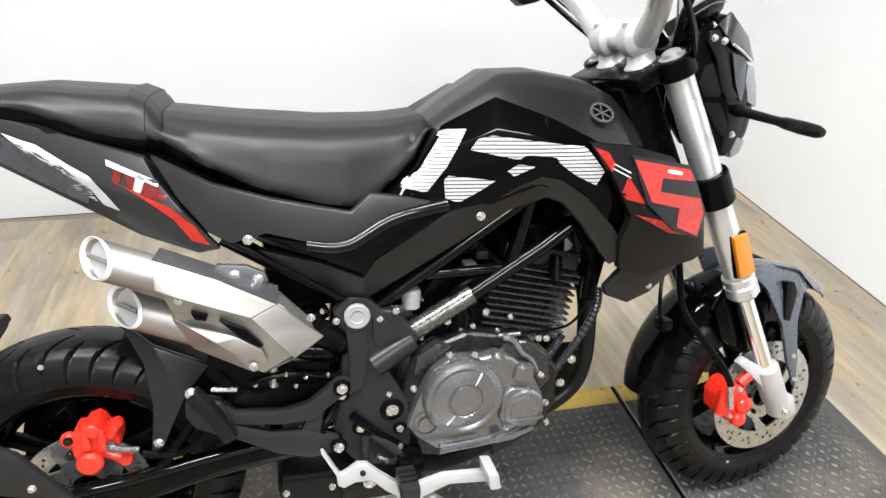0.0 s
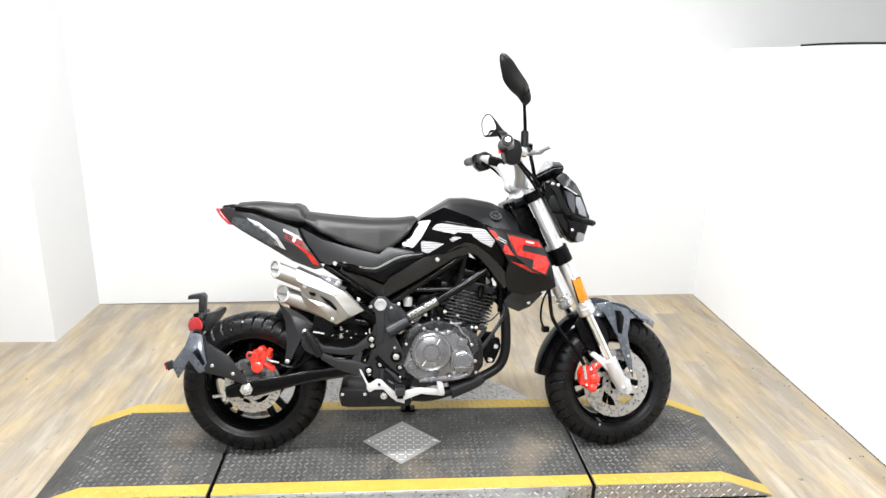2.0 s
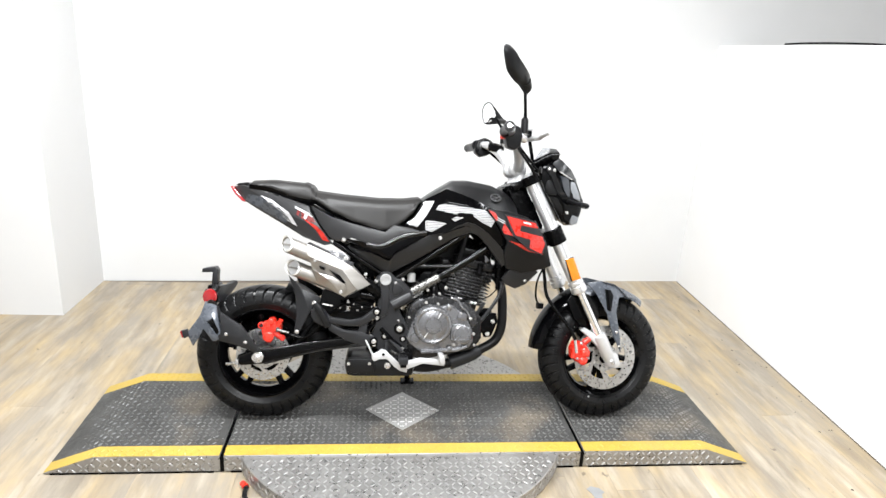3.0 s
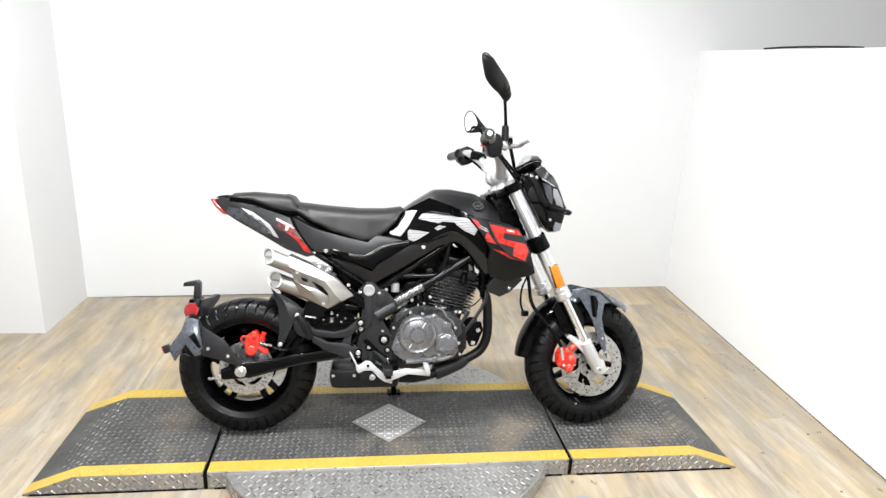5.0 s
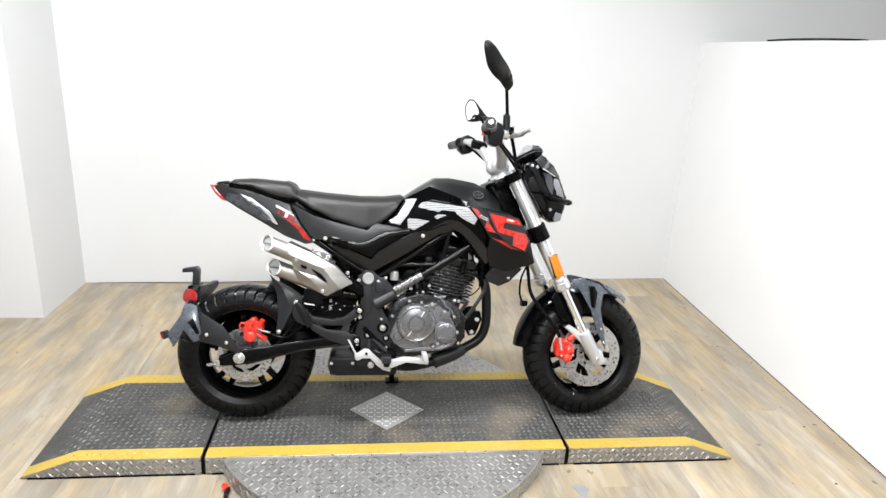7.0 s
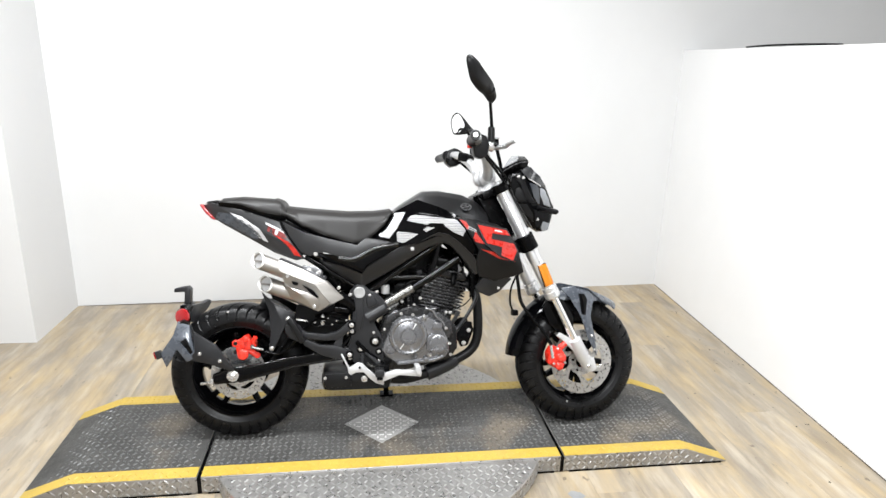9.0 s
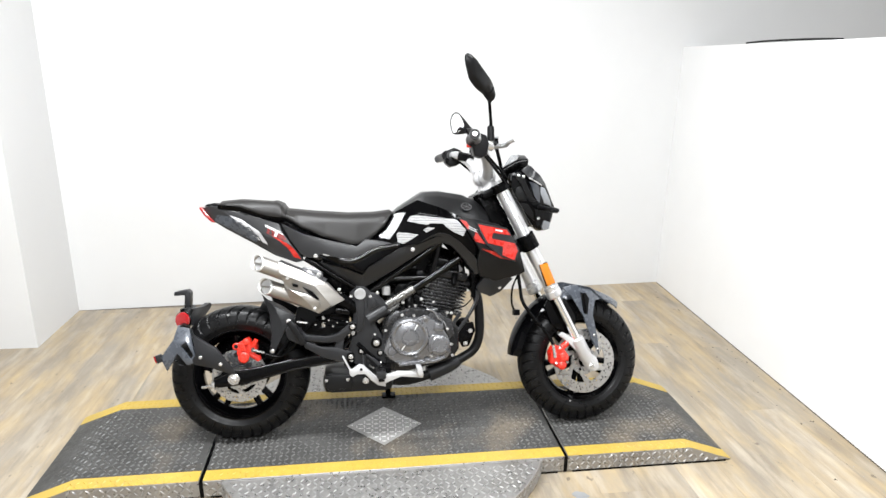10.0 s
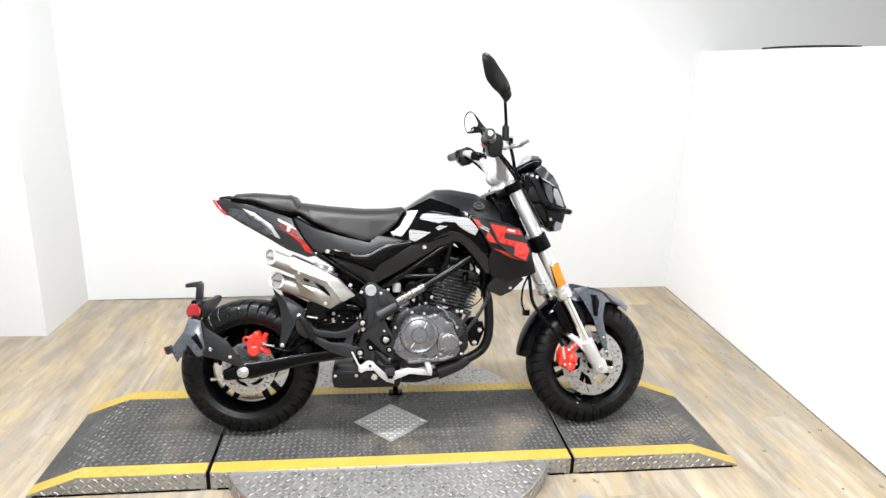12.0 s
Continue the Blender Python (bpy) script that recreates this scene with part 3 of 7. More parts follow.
# turning disc under the centre plate
DISC_R, DISC_TOP = 0.580, -0.006
turntable = tagged(new("turntable"), "round bare aluminium turntable under the centre plate", "turntable")
part("disc", lathe([(0, 0), (0, DISC_R - 0.004), (0.004, DISC_R), (DISC_TOP - FLOOR_Z - 0.003, DISC_R), (DISC_TOP - FLOOR_Z, DISC_R - 0.003), (DISC_TOP - FLOOR_Z, 0)],
                   (0, 0, FLOOR_Z), (0, 0, 1), 128), ALU, turntable)
v, f = lozenges((-0.58, 0.58, -0.58, 0.58), 0.0205, 0.0190, 0.0046, 0.0024,
                lambda x, y: (Vector((x, y, DISC_TOP)), Vector((1, 0, 0)), Vector((0, 1, 0)), Vector((0, 0, 1)))
                if x * x + y * y < 0.565 ** 2 and abs(y) > HALF + 0.012 else None, 9)
stuff_mesh("tread", v, f, ALUTIP, turntable, "raised polished tread marks")
v, f = lozenges((0, 2 * math.pi * DISC_R, FLOOR_Z + 0.006, DISC_TOP - 0.004), 0.0200, 0.0215, 0.0054, 0.0022,
                lambda s, z: (Vector((DISC_R * math.cos(s / DISC_R), DISC_R * math.sin(s / DISC_R), z)), Vector((-math.sin(s / DISC_R), math.cos(s / DISC_R), 0)),
                              Vector((0, 0, 1)), Vector((math.cos(s / DISC_R), math.sin(s / DISC_R), 0))), 10)
stuff_mesh("tread", v, f, ALUTIP, turntable, "raised tread marks on the rim")
lock = tagged(new("locking_pedal"), "small locking pedal with a red rubber grip beside the turntable", "pedal")
part("arm", tube([(-0.487, -0.350, FLOOR_Z + 0.012), (-0.482, -0.40, FLOOR_Z + 0.014), (-0.452, -0.445, FLOOR_Z + 0.016), (-0.43, -0.46, FLOOR_Z + 0.012)], 0.008, 10), ENGDARK, lock)
part("grip", tube([(-0.502, -0.331, FLOOR_Z + 0.011), (-0.498, -0.336, FLOOR_Z + 0.012), (-0.487, -0.352, FLOOR_Z + 0.012)], (0.0085, 0.0105, 0.0105), 14), RED, lock, "red rubber grip")
part("bracket", box(-0.455, -0.425, -0.475, -0.435, FLOOR_Z, FLOOR_Z + 0.012, 0.002), ENGDARK, lock)

scrap = bmesh.new()
ring = [(0.585, -0.375), (0.602, -0.362), (0.628, -0.372), (0.640, -0.392), (0.628, -0.400), (0.622, -0.430), (0.606, -0.455), (0.588, -0.448), (0.600, -0.420), (0.596, -0.398)]
face = scrap.faces.new([scrap.verts.new((x, y, FLOOR_Z + 0.0012)) for x, y in ring])
geom = bmesh.ops.extrude_face_region(scrap, geom=[face])["geom"]
bmesh.ops.translate(scrap, vec=(0, 0, -0.001), verts=[g for g in geom if isinstance(g, bmesh.types.BMVert)])
tagged(part("tape_scrap", scrap, mat("grey_tape", (0.22, 0.225, 0.23), 0.45, vary=0.2, grain=40)), "torn scrap of grey tape stuck on the floor", "tape")
rng = random.Random(5)
v, f = [], []
for i in range(70):
    x, y = rng.uniform(-0.9, 1.0), rng.uniform(-0.19, 0.19)
    if rng.random() < 0.3:
        x, y, z = rng.uniform(1.2, 1.65), rng.uniform(-0.4, 1.3), FLOOR_Z
    else:
        z = top_z(x) + 0.001
    r, k = rng.uniform(0.0012, 0.003), len(v)
    v += [(x - r, y, z), (x + r * 0.6, y - r, z), (x + r * 0.5, y + r, z), (x, y, z + r)]
    f += [(k, k + 1, k + 3), (k + 1, k + 2, k + 3), (k + 2, k, k + 3)]
crumbs = bpy.data.meshes.new("crumbs")
crumbs.from_pydata(v, [], f)
crumbs.materials.append(WHITECAP)
tagged(new("crumbs", crumbs), "tiny pale crumbs of dirt lying about", "dirt", kind="stuff")
# One dark colour for the grit and for the shadow gap strip.
DIRT_AND_GAP = mat("dark_dirt_and_gap_shade", (0.045, 0.036, 0.027), 0.8)
v, f = [], []
rng = random.Random(29)
for k in range(34):
    y = rng.uniform(-1.1, 1.4)
    x = 1.655 + 0.052 * (y + 1.2) - abs(rng.gauss(0, 0.07)) - 0.02
    r, n = rng.uniform(0.002, 0.0055), len(v)
    v += [(x - r, y, FLOOR_Z), (x + r * 0.6, y - r, FLOOR_Z), (x + r * 0.5, y + r * 1.3, FLOOR_Z), (x, y, FLOOR_Z + r * 0.7)]
    f += [(n, n + 1, n + 3), (n + 1, n + 2, n + 3), (n + 2, n, n + 3)]
grit = bpy.data.meshes.new("grit")
grit.from_pydata(v, [], f)
grit.materials.append(DIRT_AND_GAP)
tagged(new("grit", grit), "dark grit lying along the foot of the partition", "dirt", kind="stuff")
# Dark strip that draws the shadow gap at the partition's foot.
for p, q in ((C_R, (1.640, -1.45)),):
    p, q = Vector(p), Vector(q)
    d = (q - p).normalized()
    side = Vector((d.y, -d.x)) * 0.002
    p, q = p + d * 0.01, q
    ring = [p + side, q + side, q - side * 0.4, p - side * 0.4]
    bm = bmesh.new()
    low, top = [bm.verts.new((w.x, w.y, FLOOR_Z)) for w in ring], [bm.verts.new((w.x, w.y, FLOOR_Z + 0.003)) for w in ring]
    bm.faces.new(top)
    for k in range(4):
        bm.faces.new((low[k], low[(k + 1) % 4], top[(k + 1) % 4], top[k]))
    tagged(part("trim", bm, DIRT_AND_GAP), "thin dark strip put in as the shadow gap between wall and floor", "joint", kind="structure")


# ---- motorcycle: x towards its front, y towards its left, z up along its own leaning plane ----
bike = tagged(new("motorcycle"), "small black naked motorcycle with red calipers leaning on its side stand", "motorcycle")
bike.matrix_world = pose(0, -0.025, 0, -13.0, 0, 0)
REAR, FRONT = (-0.480, 0.231), (0.727, 0.228)


def both(name, bm, material, parent=bike, label=""):
    """A part on the right side and its mirror image on the left."""
    twin = mirrored(bm)
    a = part(name, bm, material, parent, label)
    part(name, twin, material, parent, label)
    return a


def tyre(cx, cz, radius, width, blocks, slant):
    k = width / 0.13
    half = [(0, 0), (0.02, 0.0012), (0.038, 0.0065), (0.051, 0.0165), (0.060, 0.030), (0.0645, 0.045), (0.0645, 0.058), (0.060, 0.070), (0.054, 0.079), (0.050, 0.082)]
    ys = [-a * k for a, _ in half[::-1]] + [a * k for a, _ in half[1:]]
    rs = [radius - b for _, b in half[::-1]] + [radius - b for _, b in half[1:]]
    d = np.concatenate([[0], np.cumsum([math.hypot(ys[i + 1] - ys[i], rs[i + 1] - rs[i]) for i in range(len(ys) - 1)])])
    m, seg = 46, blocks * 10
    t = np.linspace(0, d[-1], m)
    yy, rr = np.interp(t, d, ys), np.interp(t, d, rs)
    steps = (0.0, 0.03, 0.16, 0.19, 0.28, 0.39, 0.53, 0.66, 0.79, 0.91)
    bm = bmesh.new()
    grid = []
    for i in range(seg):
        ring = []
        for j in range(m):
            r, y = rr[j], yy[j]
            depth = 0.0
            if radius - r < 0.050:
                if i % 10 in (1, 2) and abs(y) > 0.012 and (i // 10 % 2 or abs(y) > 0.026):
                    depth = 0.0085
                elif i % 10 == 3 and 0.010 < radius - r < 0.038:
                    depth = 0.0060
                elif abs(abs(y) - 0.006) < 0.0022:
                    depth = 0.003
            elif abs(radius - r - 0.066) < 0.003:
                depth = -0.0022
            bend = slant * 0.37 * math.sin(math.pi / 2 * min(1.0, 1.9 * abs(y) / width))
            a = 2 * math.pi / blocks * (i // 10 + steps[i % 10] + bend)
            ring.append(bm.verts.new((cx + (r - depth) * math.cos(a), y * (1 - depth * 1.2), cz + (r - depth) * math.sin(a))))
        grid.append(ring)
    for i in range(seg):
        p, q = grid[i], grid[(i + 1) % seg]
        for j in range(m - 1):
            bm.faces.new((p[j], p[j + 1], q[j + 1], q[j]))
    return bm


def disc_plate(cx, cz, y, r0, r1, thick=0.004, holes=True, waves=0):
    """A drilled brake disc."""
    seg, rings = 108, 6
    bm = bmesh.new()
    g = []
    for j in range(rings + 1):
        r = r0 + (r1 - r0) * j / rings
        g.append([bm.verts.new((cx + (r + (0.0018 * math.cos(waves * 2 * math.pi * i / seg) if j == rings else 0)) * math.cos(2 * math.pi * i / seg), y,
                                cz + (r + (0.0018 * math.cos(waves * 2 * math.pi * i / seg) if j == rings else 0)) * math.sin(2 * math.pi * i / seg))) for i in range(seg)])
    for j in range(rings):
        for i in range(seg):
            if holes and ((j == 1 and i % 9 == 0) or (j == 3 and i % 9 == 3) or (j == 4 and i % 9 == 6) or (j == 2 and i % 9 == 5)):
                continue
            q = (i + 1) % seg
            bm.faces.new((g[j][i], g[j][q], g[j + 1][q], g[j + 1][i]))
    geom = bmesh.ops.extrude_face_region(bm, geom=bm.faces[:])["geom"]
    bmesh.ops.translate(bm, vec=(0, thick, 0), verts=[e for e in geom if isinstance(e, bmesh.types.BMVert)])
    return bm


def wheel(name, centre, radius, width, blocks, slant, disc_r, disc_y, spin, label):
    cx, cz = centre
    o = (cx, 0, cz)
    w = width * 0.40
    rim = part(name, lathe([(-w, 0.160), (-w - 0.004, 0.158), (-w - 0.004, 0.152), (-w + 0.004, 0.148), (-w + 0.012, 0.138), (-0.015, 0.128), (0.015, 0.128), (w - 0.012, 0.138),
                            (w - 0.004, 0.148), (w + 0.004, 0.152), (w + 0.004, 0.158), (w, 0.160), (w - 0.01, 0.147), (0.015, 0.138), (-0.015, 0.138), (-w + 0.01, 0.147)],
                           o, (0, 1, 0), 96, closed=True), LACQUER, bike, label)
    part("tyre", tyre(cx, cz, radius, width, blocks, slant), RUBBER, rim, "treaded black rubber tyre", 22)
    part("hub", lathe([(-0.05, 0.012), (-0.05, 0.03), (-0.035, 0.036), (0.035, 0.036), (0.05, 0.03), (0.05, 0.012)], o, (0, 1, 0), 40, closed=True), SATIN, rim)
    for k in range(5):
        for s in (-1, 1):
            a = 2 * math.pi * k / 5 + spin
            bm = bmesh.new()
            d, e = Vector((math.cos(a + s * 0.30), 0, math.sin(a + s * 0.30))), Vector((math.cos(a + s * 0.17), 0, math.sin(a + s * 0.17)))
            tube([Vector(o) + d * 0.030, Vector(o) + e * 0.135], (0.013, 0.0105), 8, bm)
            bmesh.ops.scale(bm, vec=(1, 1.5, 1), verts=bm.verts[:])
            part("spoke", bm, SATIN, rim)
    part("brake_disc", disc_plate(cx, cz, disc_y, disc_r * 0.69, disc_r, 0.004), DISC, rim, "drilled bright steel brake disc")
    part("disc_carrier", disc_plate(cx, cz, disc_y + 0.0005, 0.022, 0.047, 0.005, False), DISC, rim, "bright steel disc carrier")
    for k in range(6):
        a = 2 * math.pi * k / 6 + 0.2
        pts = []
        for r, b in ((0.044, -0.17), (0.044, 0.17), (disc_r * 0.71, 0.66), (disc_r * 0.71, 0.34)):
            pts.append((cx + r * math.cos(a + b), cz + r * math.sin(a + b)))
        part("carrier_arm", prism(pts, disc_y + 0.0002, disc_y + 0.0042, 0.0006, 1), DISC, rim)
    for k in range(5):
        a = 2 * math.pi * k / 5 + 0.4
        part("disc_bolt", hexbolt(cx + 0.035 * math.cos(a), cz + 0.035 * math.sin(a), disc_y - 0.001, 0.005, 0.005), SATIN, rim)
    return rim


rear_wheel = wheel("rear_wheel", REAR, 0.2305, 0.122, 38, 3.8, 0.088, -0.062, 0.3, "black cast rear wheel")
front_wheel = wheel("front_wheel", FRONT, 0.2275, 0.108, 38, -3.8, 0.114, -0.066, 0.9, "black cast front wheel")
part("sprocket", lathe([(0.040, 0), (0.040, 0.092), (0.046, 0.094), (0.046, 0)], (REAR[0], 0, REAR[1]), (0, 1, 0), 44), SATIN, rear_wheel, "black sprocket and carrier")
guard = [(REAR[0] + 0.128 * math.cos(radians(k)), REAR[1] + 0.128 * math.sin(radians(k))) for k in range(-8, 189, 14)]
part("chain_guard", prism(guard, 0.066, 0.074, 0.003), SATIN, bike, "black chain guard on the far side of the wheel")
part("tyre_mark", button(0.672, 0.085, -0.0585, 0.0035, 0.0012), WHITECAP, front_wheel)
part("tyre_mark", button(-0.512, 0.437, -0.056, 0.004, 0.001), WHITECAP, rear_wheel)

# ---- fork and front brake ----
AX0, AX1 = Vector((0.408, 0, 0.860)), Vector((0.731, 0, 0.224))
FD = (AX1 - AX0).normalized()


def fork_at(z, y=0.0, ahead=0.0):
    p = AX0 + FD * ((z - AX0.z) / FD.z)
    n = Vector((-FD.z, 0, FD.x))
    return Vector((p.x, y, p.z)) + n * ahead


FORK_Y = 0.098
for s in (-1, 1):
    y = s * FORK_Y
    leg = part("fork_leg", lathe([(0, 0), (0, 0.0222), (0.085, 0.0222), (0.086, 0.0228), (0.40, 0.0228), (0.442, 0.0228), (0.443, 0)], fork_at(0.861, y), FD, 40), SILVER, bike, "silver upper fork tube")
    part("ring", lathe([(0, 0.0), (0, 0.0245), (0.003, 0.0270), (0.012, 0.0270), (0.014, 0.0255), (0.018, 0.0255), (0.020, 0.0280), (0.040, 0.0280), (0.045, 0.0245), (0.048, 0.0155), (0.048, 0)], fork_at(0.508, y), FD, 40), SILVER, leg, "cast silver end ring of the tube")
    part("inner_tube", tube([fork_at(0.48, y), fork_at(0.29, y)], 0.0150, 28), CHROME, leg, "polished inner fork tube")
    bm = lathe([(0, 0), (0, 0.0205), (0.004, 0.0235), (0.080, 0.0235), (0.088, 0.0205), (0.118, 0.0200), (0.122, 0.017), (0.122, 0)], fork_at(0.318, y), FD, 32)
    part("fork_foot", bm, CASTSILVER, leg, "cast silver axle clamp")
    part("pinch_clamp", prism([(0.728, 0.262), (0.752, 0.250), (0.764, 0.212), (0.748, 0.198), (0.728, 0.204)], y - 0.017, y + 0.017, 0.004), CASTSILVER, leg)
    part("axle_bolt", hexbolt(FRONT[0] + 0.004, FRONT[1] - 0.006, y + s * 0.020, 0.009, 0.008, s), BOLT, leg)
    part("cap", lathe([(0, 0), (0, 0.0215), (0.006, 0.0200), (0.007, 0.0145), (0.013, 0.0140), (0.015, 0.0105), (0.015, 0)], fork_at(0.861, y), -FD, 14), CASTSILVER, leg)
bm = prism([(0.616, 0.332), (0.630, 0.343), (0.664, 0.322), (0.700, 0.310), (0.738, 0.250), (0.735, 0.215), (0.706, 0.232), (0.676, 0.278), (0.640, 0.312)], -0.106, -0.088, 0.004)
part("caliper_mount", bm, CASTSILVER, bike, "cast silver caliper mount")
caliper = part("front_caliper", prism([(0.592, 0.262), (0.606, 0.286), (0.622, 0.292), (0.640, 0.283), (0.654, 0.262), (0.662, 0.240), (0.655, 0.218), (0.638, 0.205), (0.612, 0.206), (0.596, 0.222)], -0.118, -0.050, 0.008, 3), RED, bike, "red brake caliper")
part("piston_cap", button(0.637, 0.248, -0.117, 0.0185, 0.014, 28, 0.004), RED, caliper)
part("piston_cap", button(0.628, 0.216, -0.117, 0.0165, 0.014, 28, 0.004), RED, caliper)
part("lug", tube([(0.640, -0.10, 0.285), (0.662, -0.10, 0.302)], 0.012, 14), RED, caliper)
part("lug", tube([(0.600, -0.105, 0.278), (0.594, -0.105, 0.225)], 0.010, 14), RED, caliper)
for x, z in ((0.600, 0.268), (0.606, 0.226), (0.622, 0.285), (0.652, 0.228)):
    part("bolt", hexbolt(x, z, -0.118, 0.006, 0.008), BOLT, caliper)
part("hose_union", tube([(0.598, -0.128, 0.250), (0.592, -0.124, 0.300)], 0.006, 10), BOLT, caliper)
CALIPER_FIT = Matrix.Translation((0.618, -0.085, 0.257)) @ Matrix.Scale(0.88, 4) @ Matrix.Translation((-0.627, 0.085, -0.249))
part("brake_hose", tube([(0.588, -0.120, 0.304), (0.565, -0.115, 0.345), (0.520, -0.098, 0.405), (0.490, -0.085, 0.455), (0.483, -0.075, 0.520), (0.475, -0.062, 0.60), (0.45, -0.05, 0.72), (0.425, -0.08, 0.90), (0.36, -0.22, 0.985)], 0.0062, 10), SATIN, bike)
part("speed_cable", tube([(0.487, -0.04, 0.54), (0.462, -0.06, 0.50), (0.455, -0.07, 0.45), (0.470, -0.06, 0.418)], 0.0035, 8), SATIN, bike)
part("cable_clip", box(0.462, 0.484, -0.075, -0.050, 0.405, 0.425, 0.003), SATIN, bike)
reflector = part("side_reflector", prism([(0.540, 0.582), (0.568, 0.590), (0.597, 0.519), (0.567, 0.508)], -0.128, -0.119, 0.003), AMBER, bike, "amber side reflector")
part("backing", prism([(0.538, 0.584), (0.570, 0.592), (0.599, 0.517), (0.565, 0.506)], -0.120, -0.113, 0.002), SATIN, reflector)


def clamp(name, z, h, reach, r, material):
    bm = bmesh.new()
    for s in (-1, 1):
        lathe([(0, r * 0.5), (0, r), (0.003, r + 0.002), (h - 0.003, r + 0.002), (h, r), (h, r * 0.5)], fork_at(z, s * FORK_Y), FD, 36, bm, True)
    a, b = fork_at(z), fork_at(z) + FD * h
    n = Vector((-FD.z, 0, FD.x))
    mid = (a + b) / 2
    bridge = bmesh.new()
    bmesh.ops.create_cube(bridge, size=1)
    bmesh.ops.transform(bridge, matrix=Matrix.Translation(mid - n * 0.028) @ Matrix((n, Vector((0, 1, 0)), FD)).transposed().to_4x4() @ Matrix.Diagonal((reach, 0.20, h * 0.8, 1)), verts=bridge.verts[:])
    bevel_sharp(bridge, 0.006)
    me = bpy.data.meshes.new("bridge")
    bridge.to_mesh(me)
    bm.from_mesh(me)
    bpy.data.meshes.remove(me)
    return part(name, bm, material, bike)


clamp("upper_yoke", 0.866, 0.031, 0.080, 0.0285, SATIN)
clamp("lower_yoke", 0.688, 0.056, 0.080, 0.0300, SATIN)
cover = [fork_at(0.850, 0, -0.075), fork_at(0.850, 0, -0.012), fork_at(0.700, 0, -0.012), fork_at(0.690, 0, -0.070)]
part("wiring_cover", prism([(p.x, p.z) for p in cover], -0.060, 0.055, 0.006), SATIN, bike, "black wiring cover between the forks")
part("steering_head", tube([fork_at(0.86, 0, -0.045), fork_at(0.63, 0, -0.045)], 0.032, 24), SATIN, bike)

# front fender with its stays
arc = lambda r, a: (FRONT[0] + r * math.cos(math.radians(a)), FRONT[1] + r * math.sin(math.radians(a)))


def fender(a0, a1, r, hw, drop, thick, flare):
    bm = bmesh.new()
    rows = []
    n, m = 28, 13
    for i in range(n + 1):
        f = i / n
        a = a0 + (a1 - a0) * f
        w = hw * (1 - flare * (2 * f - 1) ** 4)
        row = []
        for j in range(2 * m + 1):
            u = (j - m) / m
            x, z = arc(r - drop * abs(u) ** 2.6, a)
            row.append(bm.verts.new((x, w * u, z)))
        rows.append(row)
    for p, q in zip(rows, rows[1:]):
        for j in range(2 * m):
            bm.faces.new((p[j], p[j + 1], q[j + 1], q[j]))
    bmesh.ops.recalc_face_normals(bm, faces=bm.faces[:])
    bmesh.ops.solidify(bm, geom=bm.faces[:], thickness=thick)
    return bm


front_fender = part("front_fender", fender(52, 108, 0.258, 0.066, 0.028, 0.003, 0.35), BLUEGREY, bike, "dark blue-grey plastic front fender")
part("rear_flap", fender(112, 174, 0.268, 0.062, 0.030, 0.003, 0.25), GLOSS, front_fender, "gloss black rear part of the fender")
stay = facets([(0.642, -0.074, 0.497), (0.700, -0.070, 0.505), (0.752, -0.072, 0.494), (0.806, -0.066, 0.450), (0.762, -0.088, 0.448), (0.749, -0.096, 0.398), (0.766, -0.097, 0.311), (0.772, -0.097, 0.251), (0.742, -0.097, 0.310), (0.712, -0.096, 0.395), (0.670, -0.090, 0.466)],
              [(0, 1, 10), (1, 2, 4, 10), (2, 3, 4), (10, 4, 5, 9), (9, 5, 6, 8), (8, 6, 7)], 0.008, 0.002)
stay = both("fender_stay", stay, BLUEGREY, front_fender)
slot = prism([(0.706, 0.478), (0.724, 0.476), (0.735, 0.455), (0.728, 0.400), (0.714, 0.404), (0.710, 0.436)], -0.0975, -0.084, 0.001)
part("window_slot", slot, GLOSS, stay, "black slot in the stay")
bridge = facets([(0.700, -0.076, 0.504), (0.790, -0.066, 0.476), (0.868, -0.020, 0.440), (0.852, -0.050, 0.436), (0.800, -0.076, 0.448), (0.750, -0.080, 0.490)],
                [(0, 1, 4, 5), (1, 2, 3, 4)], 0.006, 0.002)
both("fender_edge", bridge, BLUEGREY, front_fender)
for x, z in ((0.763, 0.275), (0.752, 0.325)):
    part("stay_bolt", hexbolt(x, z, -0.097, 0.005, 0.004), BOLT, front_fender)
part("inner_guard", prism([(0.600, 0.470), (0.655, 0.455), (0.700, 0.400), (0.690, 0.345), (0.640, 0.330), (0.600, 0.370), (0.575, 0.430)], -0.072, -0.058, 0.004), GLOSS, front_fender)

# ---- bars, controls and mirrors ----
BAR_ROLL = Matrix.Translation((0.30, 0, 0.985)) @ Matrix.Rotation(radians(1.6), 4, "X") @ Matrix.Translation((-0.30, 0, -0.985))


def bar(bm):
    """Rolls a piece of the handlebar with it; the left half hangs a little lower."""
    bmesh.ops.transform(bm, matrix=BAR_ROLL, verts=bm.verts[:])
    for v in bm.verts:
        v.co.z -= 0.055 * max(0.0, v.co.y - 0.06)
    return bm


